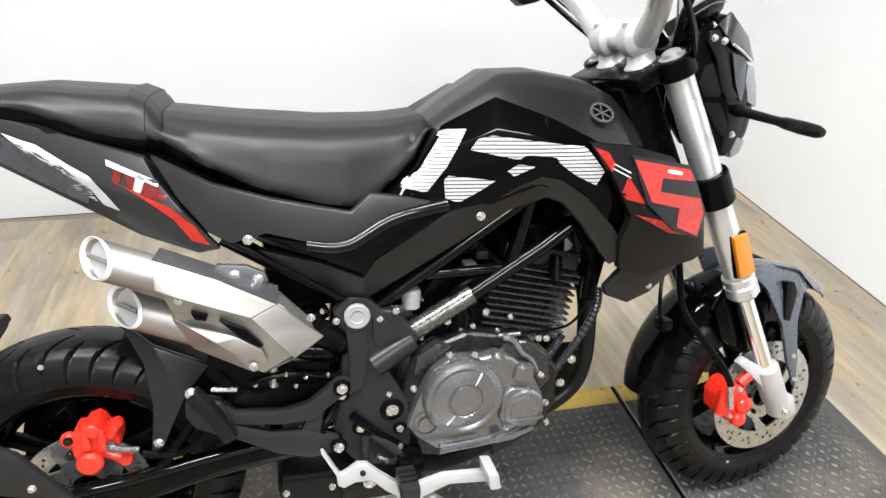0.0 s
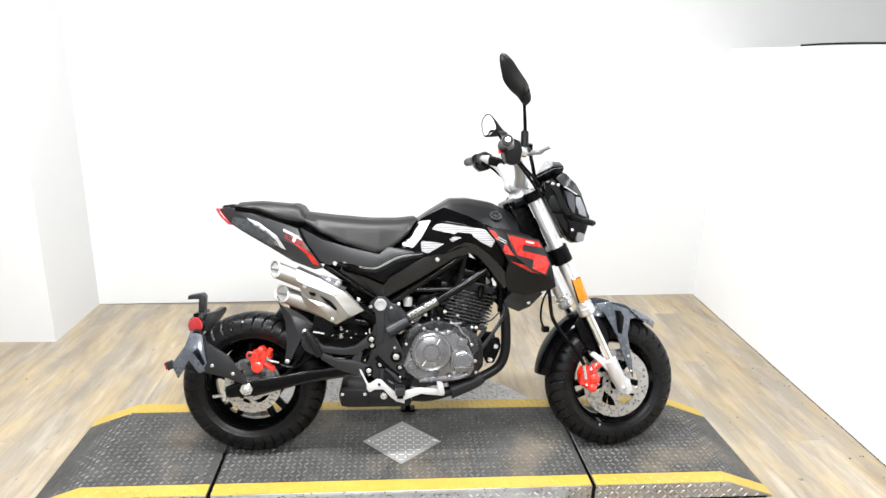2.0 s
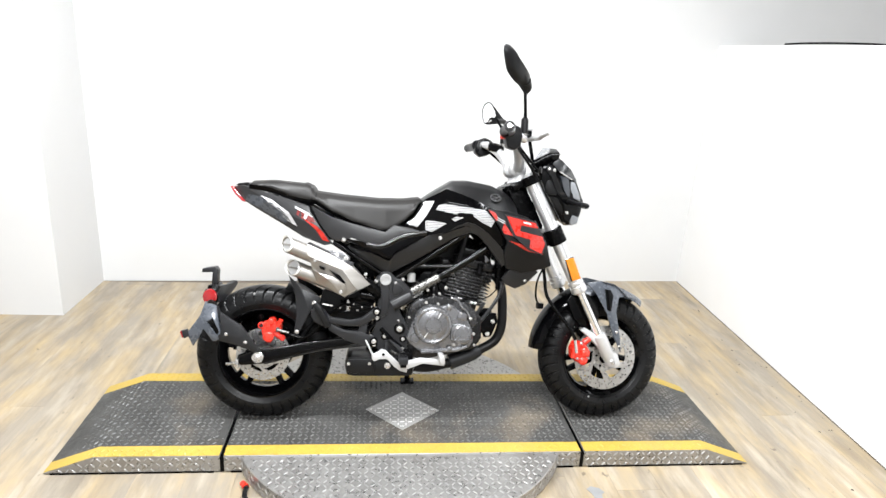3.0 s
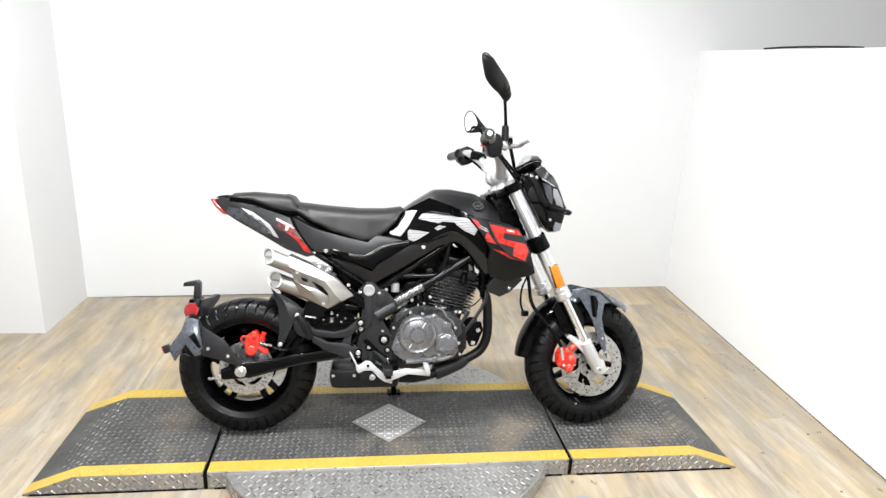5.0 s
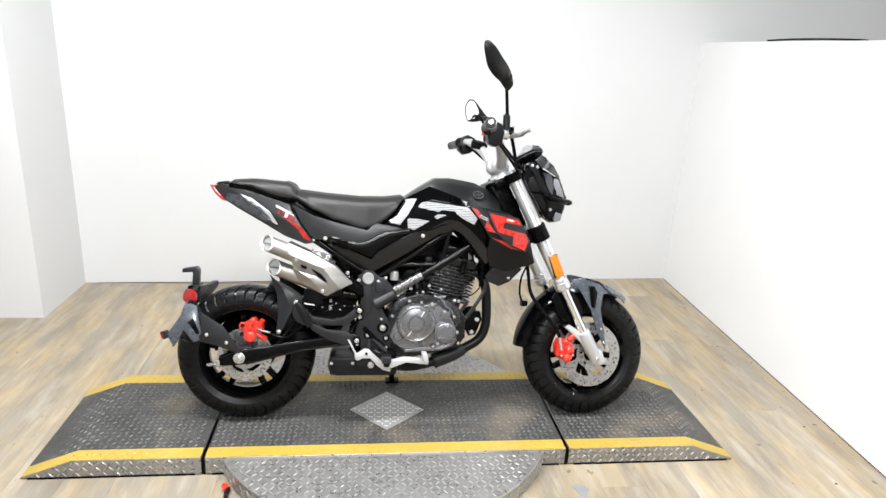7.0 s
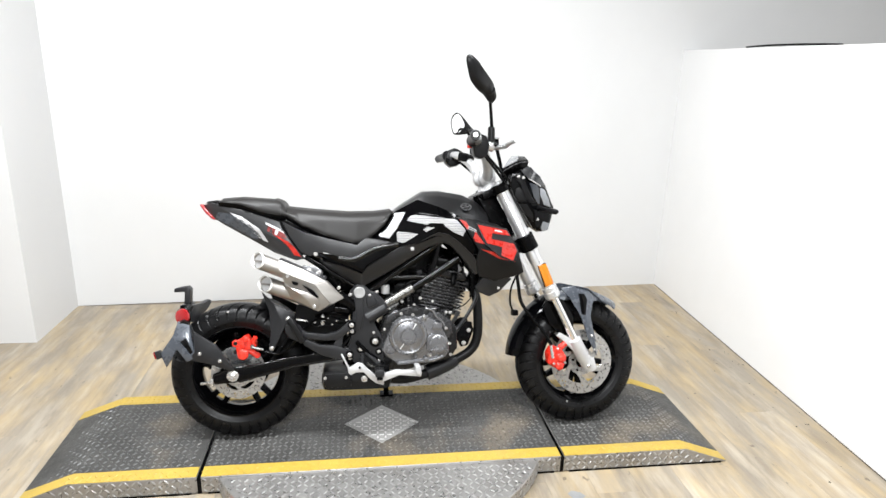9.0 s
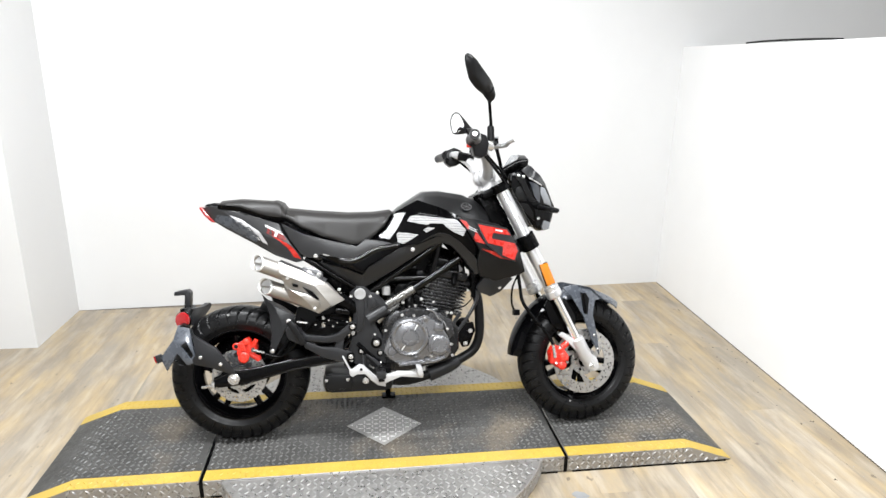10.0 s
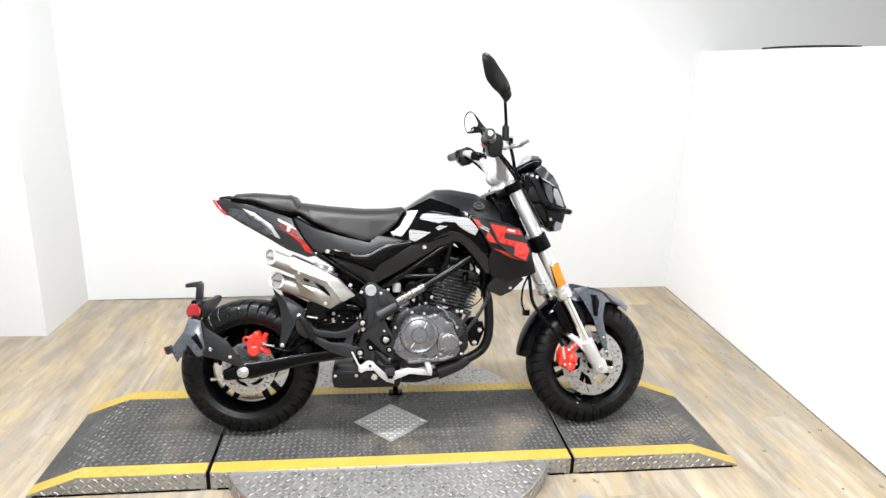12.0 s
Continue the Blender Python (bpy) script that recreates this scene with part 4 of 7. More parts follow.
handlebar = part("handlebar", bar(tube([(0.262, 0.345, 0.996), (0.300, 0.20, 0.992), (0.335, 0.145, 0.966), (0.358, 0.100, 0.924), (0.366, 0.062, 0.894), (0.368, 0.0, 0.889), (0.366, -0.062, 0.894), (0.358, -0.100, 0.926), (0.335, -0.145, 0.970), (0.301, -0.20, 0.998), (0.263, -0.345, 1.007)], 0.0165, 18)), SILVER, bike, "silver tapered handlebar")
for s in (-1, 1):
    riser = part("riser", lathe([(0, 0), (0, 0.0270), (0.004, 0.0275), (0.010, 0.0225), (0.022, 0.0205), (0.036, 0.0220), (0.042, 0.0150), (0.042, 0)], (0.381, s * 0.044, 0.846), (-0.24, 0, 0.97), 28), CASTSILVER, handlebar, "cast silver riser")
    part("riser_cap", lathe([(0, 0), (0.001, 0.0190), (0.005, 0.0245), (0.012, 0.0300), (0.034, 0.0300), (0.041, 0.0275), (0.045, 0.0200), (0.046, 0)], (0.3675, s * 0.067, 0.891), (0, -s, 0), 28), CASTSILVER, handlebar, "cast silver clamp")
    for dx, dz in ((-0.019, 0.013), (0.020, 0.015)):
        part("cap_screw", tube([(0.3675 + dx, s * 0.044, 0.891 + dz), (0.3675 + dx * 1.12, s * 0.044, 0.891 + dz + 0.010)], 0.0075, 12), CASTSILVER, riser)
    part("bar_sleeve", bar(tube([(0.338, s * 0.142, 0.964), (0.350, s * 0.122, 0.946), (0.360, s * 0.096, 0.920), (0.366, s * 0.064, 0.894)], (0.0150, 0.0195), 18)), CASTSILVER, handlebar)
    part("grip", bar(lathe([(0, 0), (0, 0.0145), (0.006, 0.0165), (0.012, 0.0160), (0.11, 0.0165), (0.118, 0.0205), (0.124, 0.0205), (0.124, 0)], (0.258, 0.362, 0.997) if s > 0 else (0.259, -0.362, 1.0085), (0.14, -s * 1.0, -0.01 if s > 0 else -0.06), 24)), MATTE, handlebar, "black rubber grip")
    part("end_weight", bar(lathe([(0, 0), (0.0, 0.007), (0.004, 0.0085), (0.01, 0.0085), (0.014, 0.007)], (0.2565, 0.372, 0.997) if s > 0 else (0.2575, -0.372, 1.009), (0.14, -s * 1.0, -0.01 if s > 0 else -0.06), 20)), BOLT, handlebar)
    shape = [(0.262, 0.968), (0.270, 1.012), (0.300, 1.025), (0.330, 1.012), (0.335, 0.985), (0.318, 0.958), (0.285, 0.950)]
    if s < 0:
        shape = [(0.280, 0.952), (0.270, 0.992), (0.278, 1.016), (0.300, 1.024), (0.320, 1.016), (0.328, 0.990), (0.322, 0.955), (0.302, 0.944)]
    part("bar_clamp", bar(tube([(0.300, s * 0.205, 0.992), (0.322, s * 0.163, 0.981)] if s < 0 else [(0.300, 0.205, 0.992), (0.322, 0.163, 0.981), (0.343, 0.130, 0.968)], 0.0185, 16)), SATIN, handlebar)
    bm = prism(shape, s * 0.235 - 0.024, s * 0.235 + 0.024, 0.008, 3)
    sw = part("switch_box", bar(bm), MATTE, handlebar, "black switch housing")
    if s < 0:
        part("stop_switch", bar(box(0.259, 0.276, -0.244, -0.228, 0.979, 0.992, 0.003)), RED, sw, "red stop switch")
    else:
        part("horn_button", bar(button(0.27, 0.975, 0.21, 0.008, 0.006)), SATIN, sw)
    part("lever_perch", bar(tube([(0.322, s * 0.205, 0.992), (0.352, s * 0.200, 0.985)], 0.015, 14)), SATIN if s > 0 else SILVER, handlebar)
    lever = tube([(0.350, s * 0.195, 0.984), (0.372, s * 0.225, 0.985), (0.378, s * 0.270, 0.984), (0.376, s * 0.305, 0.988), (0.390, s * 0.335, 0.997)], (0.0085, 0.0066), 12)
    part("lever", bar(lever), SILVER if s < 0 else SATIN, handlebar, "brake lever" if s < 0 else "clutch lever")
reservoir = part("brake_reservoir", bar(box(0.335, 0.372, -0.205, -0.150, 0.988, 1.012, 0.005)), SATIN, handlebar)
part("lid", bar(box(0.334, 0.373, -0.206, -0.149, 1.012, 1.019, 0.002)), SILVER, reservoir)
for i, (a, b) in enumerate((((0.31, -0.215, 0.965), (0.41, -0.03, 0.83)), ((0.315, -0.20, 0.97), (0.425, -0.02, 0.86)), ((0.32, 0.21, 0.965), (0.42, 0.03, 0.83)), ((0.33, 0.20, 0.97), (0.43, 0.05, 0.86)))):
    a, b = Vector(a), Vector(b)
    part("control_cable", tube([a, a * 0.65 + b * 0.35 + Vector((0.045, 0, -0.03)), a * 0.25 + b * 0.75 + Vector((0.05, 0, -0.02)), b], 0.0048, 8), SATIN, bike)


def left_shell(stem, neck):
    """The leaf-shaped left mirror: its glass looks back, its housing tapers forward to the stem."""
    rim = rounded([Vector(q) for q in [(0.312, 0.2453, 1.160), (0.324, 0.2486, 1.159), (0.336, 0.2536, 1.148), (0.347, 0.2596, 1.130), (0.352, 0.2637, 1.114), (0.344, 0.2639, 1.100), (0.328, 0.2620, 1.087), (0.311, 0.2585, 1.081), (0.302, 0.2551, 1.087), (0.295, 0.2492, 1.111), (0.294, 0.2453, 1.132), (0.301, 0.2439, 1.151)]], 3)
    tail = Vector((0.392, 0.298, 1.096))
    mid = sum(rim, Vector()) / len(rim)
    bm, glass = bmesh.new(), bmesh.new()
    rows = []
    for grow, along in ((0.96, -0.02), (1.05, -0.015), (1.06, 0.03), (0.92, 0.22), (0.66, 0.48), (0.40, 0.75), (0.24, 1.0)):
        rows.append([bm.verts.new(mid + (q - mid) * grow + (tail - mid) * along) for q in rim])
    n = len(rim)
    for p, q in zip(rows, rows[1:]):
        for i in range(n):
            bm.faces.new((p[i], p[(i + 1) % n], q[(i + 1) % n], q[i]))
    bm.faces.new(rows[-1])
    face = [glass.verts.new(mid + (q - mid) * 0.94) for q in rim]
    back = [glass.verts.new(mid + (q - mid) * 0.94 + (tail - mid) * 0.04) for q in rim]
    glass.faces.new(face)
    glass.faces.new(back[::-1])
    for i in range(n):
        glass.faces.new((face[i], face[(i + 1) % n], back[(i + 1) % n], back[i]))
    part("shell_neck", tube([tail, tail * 0.4 + neck * 0.6, neck], (0.011, 0.006), 12), MATTE, stem)
    part("shell", bm, MATTE, stem, "black plastic mirror shell")
    part("glass", glass, MIRROR, stem, "mirror glass")
    return stem


def mirror(s):
    """A mirror on its stem: s -1 on the right, 1 on the left."""
    base, neck = Vector((0.345 if s < 0 else 0.370, s * 0.205, 0.995)), Vector((0.332, -0.242, 1.128)) if s < 0 else Vector((0.352, 0.240, 1.094))
    stem = part("mirror", bar(tube([base, Vector((base.x + 0.001, s * 0.207, 1.045)), neck], (0.0062, 0.005), 12)), SATIN, bike, "black mirror on a thin stem")
    part("boot", bar(lathe([(0, 0.006), (0, 0.0125), (0.045, 0.0115), (0.05, 0.006)], base + Vector((0, 0, 0.008)), (0, 0, 1), 18, closed=True)), MATTE, stem)
    part("base_nut", bar(lathe([(0, 0), (0, 0.011), (0.014, 0.011), (0.014, 0)], base + Vector((0, 0, -0.008)), (0, 0, 1), 6)), BOLT, stem)
    if s > 0:
        return left_shell(stem, neck)
    # shell: leaf outline swept back and up, dished towards the rear
    outline = [(0.0, -0.005), (0.0150, 0.028), (0.0090, 0.055), (-0.009, 0.092), (-0.027, 0.126), (-0.0425, 0.158), (-0.054, 0.165), (-0.062, 0.150), (-0.0640, 0.120), (-0.0625, 0.092), (-0.044, 0.056), (-0.0234, 0.030), (-0.010, 0.004)]
    ring = rounded([(a, 0, b) for a, b in [(u * 1.35, v) for u, v in outline + outline[:1]]], 4)[:-1]
    mid = Vector((-0.038, 0, 0.085))
    bm = bmesh.new()
    levels = [(1.0, 0.0), (1.03, -0.006), (0.96, -0.014), (0.75, -0.023), (0.4, -0.029)]
    rows = [[bm.verts.new((mid.x + (q.x - mid.x) * k, d, mid.z + (q.z - mid.z) * k)) for q in ring] for k, d in levels]
    n = len(ring)
    for p, q in zip(rows, rows[1:]):
        for i in range(n):
            bm.faces.new((p[i], p[(i + 1) % n], q[(i + 1) % n], q[i]))
    bm.faces.new(rows[-1])
    glass = bmesh.new()
    inner = [glass.verts.new((mid.x + (q.x - mid.x) * 0.93, -0.002, mid.z + (q.z - mid.z) * 0.93)) for q in ring]
    outer = [glass.verts.new((mid.x + (q.x - mid.x) * 0.93, -0.006, mid.z + (q.z - mid.z) * 0.93)) for q in ring]
    glass.faces.new(inner)
    glass.faces.new(outer[::-1])
    for i in range(n):
        glass.faces.new((inner[i], inner[(i + 1) % n], outer[(i + 1) % n], outer[i]))
    turn = Matrix.Translation(neck) @ Matrix.Rotation(radians(46), 4, "Z") @ Matrix.Rotation(radians(-26), 4, "Y")
    for b in (bm, glass):
        bmesh.ops.transform(b, matrix=turn, verts=b.verts[:])
    part("shell_neck", bar(tube([neck - Vector((0, 0, 0.004)), turn @ Vector((0.0, -0.012, 0.012)), turn @ Vector((mid.x * 0.3, -0.014, mid.z * 0.42))], (0.007, 0.018), 14)), MATTE, stem)
    part("shell", bar(bm), MATTE, stem, "black plastic mirror shell")
    part("glass", bar(glass), MIRROR, stem, "mirror glass")
    return stem


mirror(-1)
mirror(1)

# ---- headlight, instrument, indicators ----
# instrument pod: a flat hexagonal case that leans back towards the rider's right
near_rear, near_front, tip, far_tip, far_front, far_rear = [Vector(q) for q in ((0.428, -0.064, 0.920), (0.486, -0.056, 0.949), (0.530, -0.032, 0.954), (0.530, 0.018, 0.972), (0.510, 0.022, 0.9725), (0.480, 0.022, 0.971))]
rim = [near_rear, near_front, tip, far_tip, far_front, far_rear]
centroid = sum(rim, Vector()) / 6
bm = bmesh.new()
rows = [[bm.verts.new(centroid + (q - centroid) * k + Vector((0.004, 0, -1)) * drop) for q in rim] for k, drop in ((1.0, 0.0), (1.04, 0.007), (0.98, 0.018), (0.74, 0.034))]
for p, q in zip(rows, rows[1:]):
    for i in range(6):
        bm.faces.new((p[i], p[(i + 1) % 6], q[(i + 1) % 6], q[i]))
bm.faces.new((rows[0][0], rows[0][1], rows[0][4], rows[0][5]))
bm.faces.new((rows[0][1], rows[0][2], rows[0][3], rows[0][4]))
bm.faces.new(rows[-1])
bmesh.ops.recalc_face_normals(bm, faces=bm.faces[:])
cluster = part("instrument", bevel_sharp(bm, 0.003, 2), SATIN, bike, "black instrument pod")
pane = [near_rear, near_front, far_front, far_rear]
middle = sum(pane, Vector()) / 4
upward = (near_front - near_rear).cross(far_rear - near_rear).normalized()
bm = bmesh.new()
rows = [[bm.verts.new(middle + (q - middle) * 0.90 + upward * h) for q in pane] for h in (0.0022, -0.001)]
bm.faces.new(rows[0])
bm.faces.new(rows[1][::-1])
for i in range(4):
    bm.faces.new((rows[0][i], rows[0][(i + 1) % 4], rows[1][(i + 1) % 4], rows[1][i]))
part("screen", bm, SCREEN, cluster, "pale instrument screen")
part("screen_edge", tube([near_front + upward * 0.002, far_front + upward * 0.002], 0.0012, 6), ENGINE, cluster)
part("case_seam", tube([near_rear + Vector((0.004, -0.003, -0.007)), near_front + Vector((0.002, -0.003, -0.007)), tip + Vector((0.002, -0.002, -0.007))], 0.0011, 6), ENGINE, cluster)
part("neck", tube([(0.487, -0.02, 0.930), (0.480, -0.02, 0.885)], 0.020, 14), SATIN, cluster)

top_h = table([(0.460, 0.880), (0.50, 0.922), (0.54, 0.934), (0.574, 0.901), (0.601, 0.857), (0.628, 0.798)])
bot_h = table([(0.460, 0.850), (0.50, 0.780), (0.54, 0.716), (0.57, 0.695), (0.60, 0.698), (0.619, 0.724), (0.628, 0.770)])
wide_h = table([(0.460, 0.050), (0.50, 0.062), (0.54, 0.062), (0.58, 0.052), (0.61, 0.038), (0.628, 0.018)])


def head_section(x):
    t, b, w = top_h(x), bot_h(x), wide_h(x)
    return [(0, t), (w * 0.55, t - 0.006), (w * 0.9, t - (t - b) * 0.25), (w, t - (t - b) * 0.5), (w * 0.85, t - (t - b) * 0.8), (w * 0.5, b + 0.004), (0, b)]


headlight = part("headlight", loft(np.linspace(0.460, 0.628, 26), head_section, 20), GLOSS, bike, "stacked black headlight")
part("lens", facets([(0.563, -0.069, 0.855), (0.582, -0.060, 0.850), (0.602, -0.052, 0.812), (0.611, -0.046, 0.784), (0.580, -0.062, 0.794), (0.564, -0.069, 0.826)], [(0, 1, 2, 5), (2, 3, 4, 5)], 0.05, 0.003), CLEARISH, headlight, "clear upper headlight lens")
part("lens", facets([(0.582, -0.046, 0.736), (0.610, -0.034, 0.728), (0.606, -0.030, 0.704), (0.582, -0.040, 0.698), (0.574, -0.046, 0.712)], [(0, 1, 2, 3, 4)], 0.05, 0.003), CLEARISH, headlight, "clear lower headlight lens")
side = facets([(0.457, -0.080, 0.901), (0.476, -0.080, 0.912), (0.490, -0.082, 0.903), (0.514, -0.080, 0.880), (0.542, -0.076, 0.868), (0.564, -0.066, 0.855), (0.576, -0.064, 0.808), (0.580, -0.058, 0.750), (0.568, -0.056, 0.714), (0.544, -0.058, 0.708),
               (0.518, -0.064, 0.746), (0.496, -0.072, 0.782), (0.470, -0.078, 0.822), (0.456, -0.080, 0.854), (0.520, -0.080, 0.812), (0.544, -0.072, 0.764)],
              [(0, 1, 2, 13), (2, 3, 14, 12, 13), (3, 4, 5, 6, 14), (6, 7, 15, 14), (7, 8, 9, 15), (9, 10, 15), (10, 11, 14, 15), (11, 12, 14)], 0.014, 0.003)
both("side_shell", side, GLOSS, headlight, "gloss black headlight side")
both("strap", facets([(0.472, -0.087, 0.903), (0.488, -0.088, 0.905), (0.500, -0.087, 0.884), (0.531, -0.084, 0.818), (0.549, -0.078, 0.803), (0.523, -0.083, 0.801), (0.509, -0.085, 0.816), (0.488, -0.088, 0.865), (0.471, -0.087, 0.887)],
                      [(0, 1, 2, 7, 8), (2, 3, 6, 7), (3, 4, 5, 6)], 0.008, 0.002), MATTE, headlight, "matte black strap over the headlight side")
both("inner_panel", facets([(0.475, -0.0825, 0.852), (0.489, -0.0830, 0.857), (0.512, -0.0825, 0.816), (0.510, -0.0815, 0.804), (0.483, -0.0800, 0.806), (0.469, -0.0805, 0.828)], [(0, 1, 2, 3, 4, 5)], 0.006, 0.0015), MATTE, headlight, "matte inner panel")
both("lower_panel", facets([(0.485, -0.0785, 0.797), (0.514, -0.0810, 0.795), (0.536, -0.0765, 0.764), (0.540, -0.0700, 0.735), (0.520, -0.0690, 0.752)], [(0, 1, 2, 3, 4)], 0.006, 0.0015), MATTE, headlight)
both("side_panel", facets([(0.520, -0.0830, 0.872), (0.546, -0.0785, 0.866), (0.556, -0.074, 0.858), (0.562, -0.071, 0.820), (0.562, -0.069, 0.795), (0.552, -0.075, 0.801), (0.538, -0.080, 0.822)], [(0, 1, 2, 3, 4, 5, 6)], 0.006, 0.002), HEADGREY, headlight, "blue-black side panel")
both("visor", facets([(0.492, -0.078, 0.912), (0.520, -0.066, 0.932), (0.566, -0.056, 0.896), (0.592, -0.046, 0.858), (0.562, -0.072, 0.858), (0.518, -0.082, 0.884)], [(0, 1, 5), (1, 2, 4, 5), (2, 3, 4)], 0.005, 0.001), SMOKED, headlight, "smoked visor edge")
both("visor_trim", tube([(0.518, -0.0845, 0.884), (0.542, -0.079, 0.8725), (0.566, -0.071, 0.859)], 0.0020, 8), CASTSILVER, headlight)
for x, z, y in ((0.480, 0.893, -0.087), (0.556, 0.743, -0.064), (0.498, 0.889, -0.087)):
    part("side_bolt", hexbolt(x, z, y, 0.0062, 0.006), BOLT, headlight)


def indicator(root, tip, parent, name="turn_signal"):
    root, tip = Vector(root), Vector(tip)
    d = tip - root
    size = d.length
    arm = part(name, lathe([(0, 0), (0, 0.011), (0.01, 0.0105), (0.02, 0.0078), (size * 0.55, 0.0070), (size * 0.58, 0)], root, d, 18), MATTE, parent, "black turn signal on a short stalk")
    part("lamp_body", lathe([(0, 0), (0, 0.0078), (size * 0.05, 0.0092), (size * 0.22, 0.0102), (size * 0.38, 0.0092), (size * 0.43, 0.006), (size * 0.44, 0)], root + d * 0.56, d, 20), MATTE, arm)
    part("lens", tube([root + d * 0.66 + Vector((0.005, 0, 0)), tip - d * 0.08 + Vector((0.005, 0, 0))], 0.0075, 12), GREYVINYL, arm, "smoked indicator lens")
    return arm


indicator((0.560, -0.060, 0.782), (0.572, -0.232, 0.769), bike)
indicator((0.556, 0.068, 0.776), (0.560, 0.225, 0.766), bike)

# the front end is turned a little to the left about the fork's axis
STEER = Matrix.Translation(fork_at(0.7, -FORK_Y)) @ Matrix.Rotation(radians(5.0), 4, -FD) @ Matrix.Translation(-fork_at(0.7, -FORK_Y))
BAR_STEER = Matrix.Translation((0.010, 0, 0)) @ Matrix.Translation(fork_at(0.7, -FORK_Y)) @ Matrix.Rotation(radians(1.5), 4, -FD) @ Matrix.Translation(-fork_at(0.7, -FORK_Y))
for ob in bike.children:
    kind = ob.name.split(".")[0]
    if kind in ("handlebar", "mirror", "control_cable"):
        ob.matrix_local = BAR_STEER
    elif kind not in ("rear_wheel", "chain_guard", "headlight", "instrument", "turn_signal"):
        ob.matrix_local = STEER @ CALIPER_FIT if kind == "front_caliper" else STEER

# ---- tank, seat, bodywork ----
tank_top = table([(-0.055, 0.664), (-0.033, 0.678), (0.014, 0.718), (0.032, 0.754), (0.040, 0.772), (0.082, 0.802), (0.148, 0.843), (0.205, 0.845), (0.285, 0.832), (0.332, 0.810), (0.372, 0.780)])
tank_w = table([(-0.055, 0.118), (0.030, 0.124), (0.10, 0.136), (0.18, 0.150), (0.27, 0.154), (0.33, 0.146), (0.372, 0.112)])
tank_edge = table([(-0.055, 0.660), (0.014, 0.712), (0.036, 0.750), (0.05, 0.774), (0.122, 0.812), (0.20, 0.785), (0.275, 0.750), (0.34, 0.738), (0.372, 0.735)])


tank_low = table([(-0.055, 0.640), (0.0, 0.645), (0.06, 0.655), (0.12, 0.662), (0.19, 0.690), (0.25, 0.672), (0.30, 0.630), (0.372, 0.620)])


def tank_section(x):
    t, w = tank_top(x), tank_w(x)
    e = min(tank_edge(x), t - 0.004)
    b = tank_low(x)
    return [(0, t), (w * 0.42, t - 0.004), (w * 0.62, t - 0.012 - 0.15 * (t - e)), (w * 0.90, e), (w, e - (e - b) * 0.30), (w * 0.99, e - (e - b) * 0.55), (w * 0.93, b)]


def tank_share(x):
    s = tank_section(x)
    d = [math.dist(s[i], s[i + 1]) for i in range(len(s) - 1)]
    return sum(d[:3]) / sum(d)


xs = np.linspace(-0.055, 0.372, 54)
tank = part("fuel_tank", loft(xs, tank_section, 30, tank_share, 1.0, False), GLOSS, bike, "gloss black tank sides")
part("tank_cover", loft(xs, tank_section, 22, 0.0, tank_share, False), TANKTOP, tank, "matte black tank top")
part("tank_nose", prism([(0.345, 0.778), (0.380, 0.758), (0.392, 0.735), (0.385, 0.70), (0.345, 0.70)], -0.072, 0.072, 0.006), SATIN, tank)
badge_axis, badge_at = Vector((0.05, -0.68, 0.73)).normalized(), Vector((0.290, -0.1125, 0.7855))
badge = part("badge", lathe([(0, 0), (0, 0.0185), (0.0025, 0.0185), (0.0025, 0)], badge_at, badge_axis, 36), SATIN, tank, "round black and silver badge")
part("badge_ring", lathe([(0.001, 0.0145), (0.001, 0.0190), (0.0038, 0.0185), (0.0038, 0.0150)], badge_at, badge_axis, 36, closed=True), ENGINE, badge, "silver ring")
for k in range(3):
    arm_dir = Matrix.Rotation(radians(60 * k + 20), 3, badge_axis) @ badge_axis.cross(Vector((0, 0, 1))).normalized()
    part("badge_bar", tube([badge_at + badge_axis * 0.0028 - arm_dir * 0.0145, badge_at + badge_axis * 0.0028 + arm_dir * 0.0145], 0.0013, 6), ENGINE, badge)
part("filler_cap", lathe([(0, 0.0), (0, 0.034), (0.003, 0.034), (0.005, 0.028), (0.005, 0)], (0.205, 0, 0.8300), (0, 0, 1), 32), SATIN, tank)

film_on("stripe_film", tank, [(0.034, 0.768), (0.082, 0.770), (0.055, 0.718), (0.028, 0.682), (-0.02, 0.694), (0.0, 0.715)], WHITEVINYL, "white striped graphic film", band=0.0042, gap=0.0008)
film_on("stripe_film", tank, [(0.086, 0.742), (0.096, 0.757), (0.116, 0.762), (0.252, 0.745), (0.283, 0.709), (0.272, 0.689), (0.240, 0.704), (0.214, 0.722), (0.208, 0.731), (0.165, 0.735), (0.155, 0.728)], WHITEVINYL, "white striped graphic film", band=0.0042, gap=0.0013)
film_on("stripe_film", tank, [(0.052, 0.700), (0.058, 0.706), (0.125, 0.698), (0.105, 0.684), (0.075, 0.666), (0.055, 0.672)], WHITEVINYL, "white striped graphic film", band=0.0042, gap=0.0013)
film_on("stripe_film", tank, [(0.140, 0.712), (0.155, 0.722), (0.180, 0.718), (0.150, 0.704)], WHITEVINYL, "white striped graphic film", band=0.004, gap=0.0013)

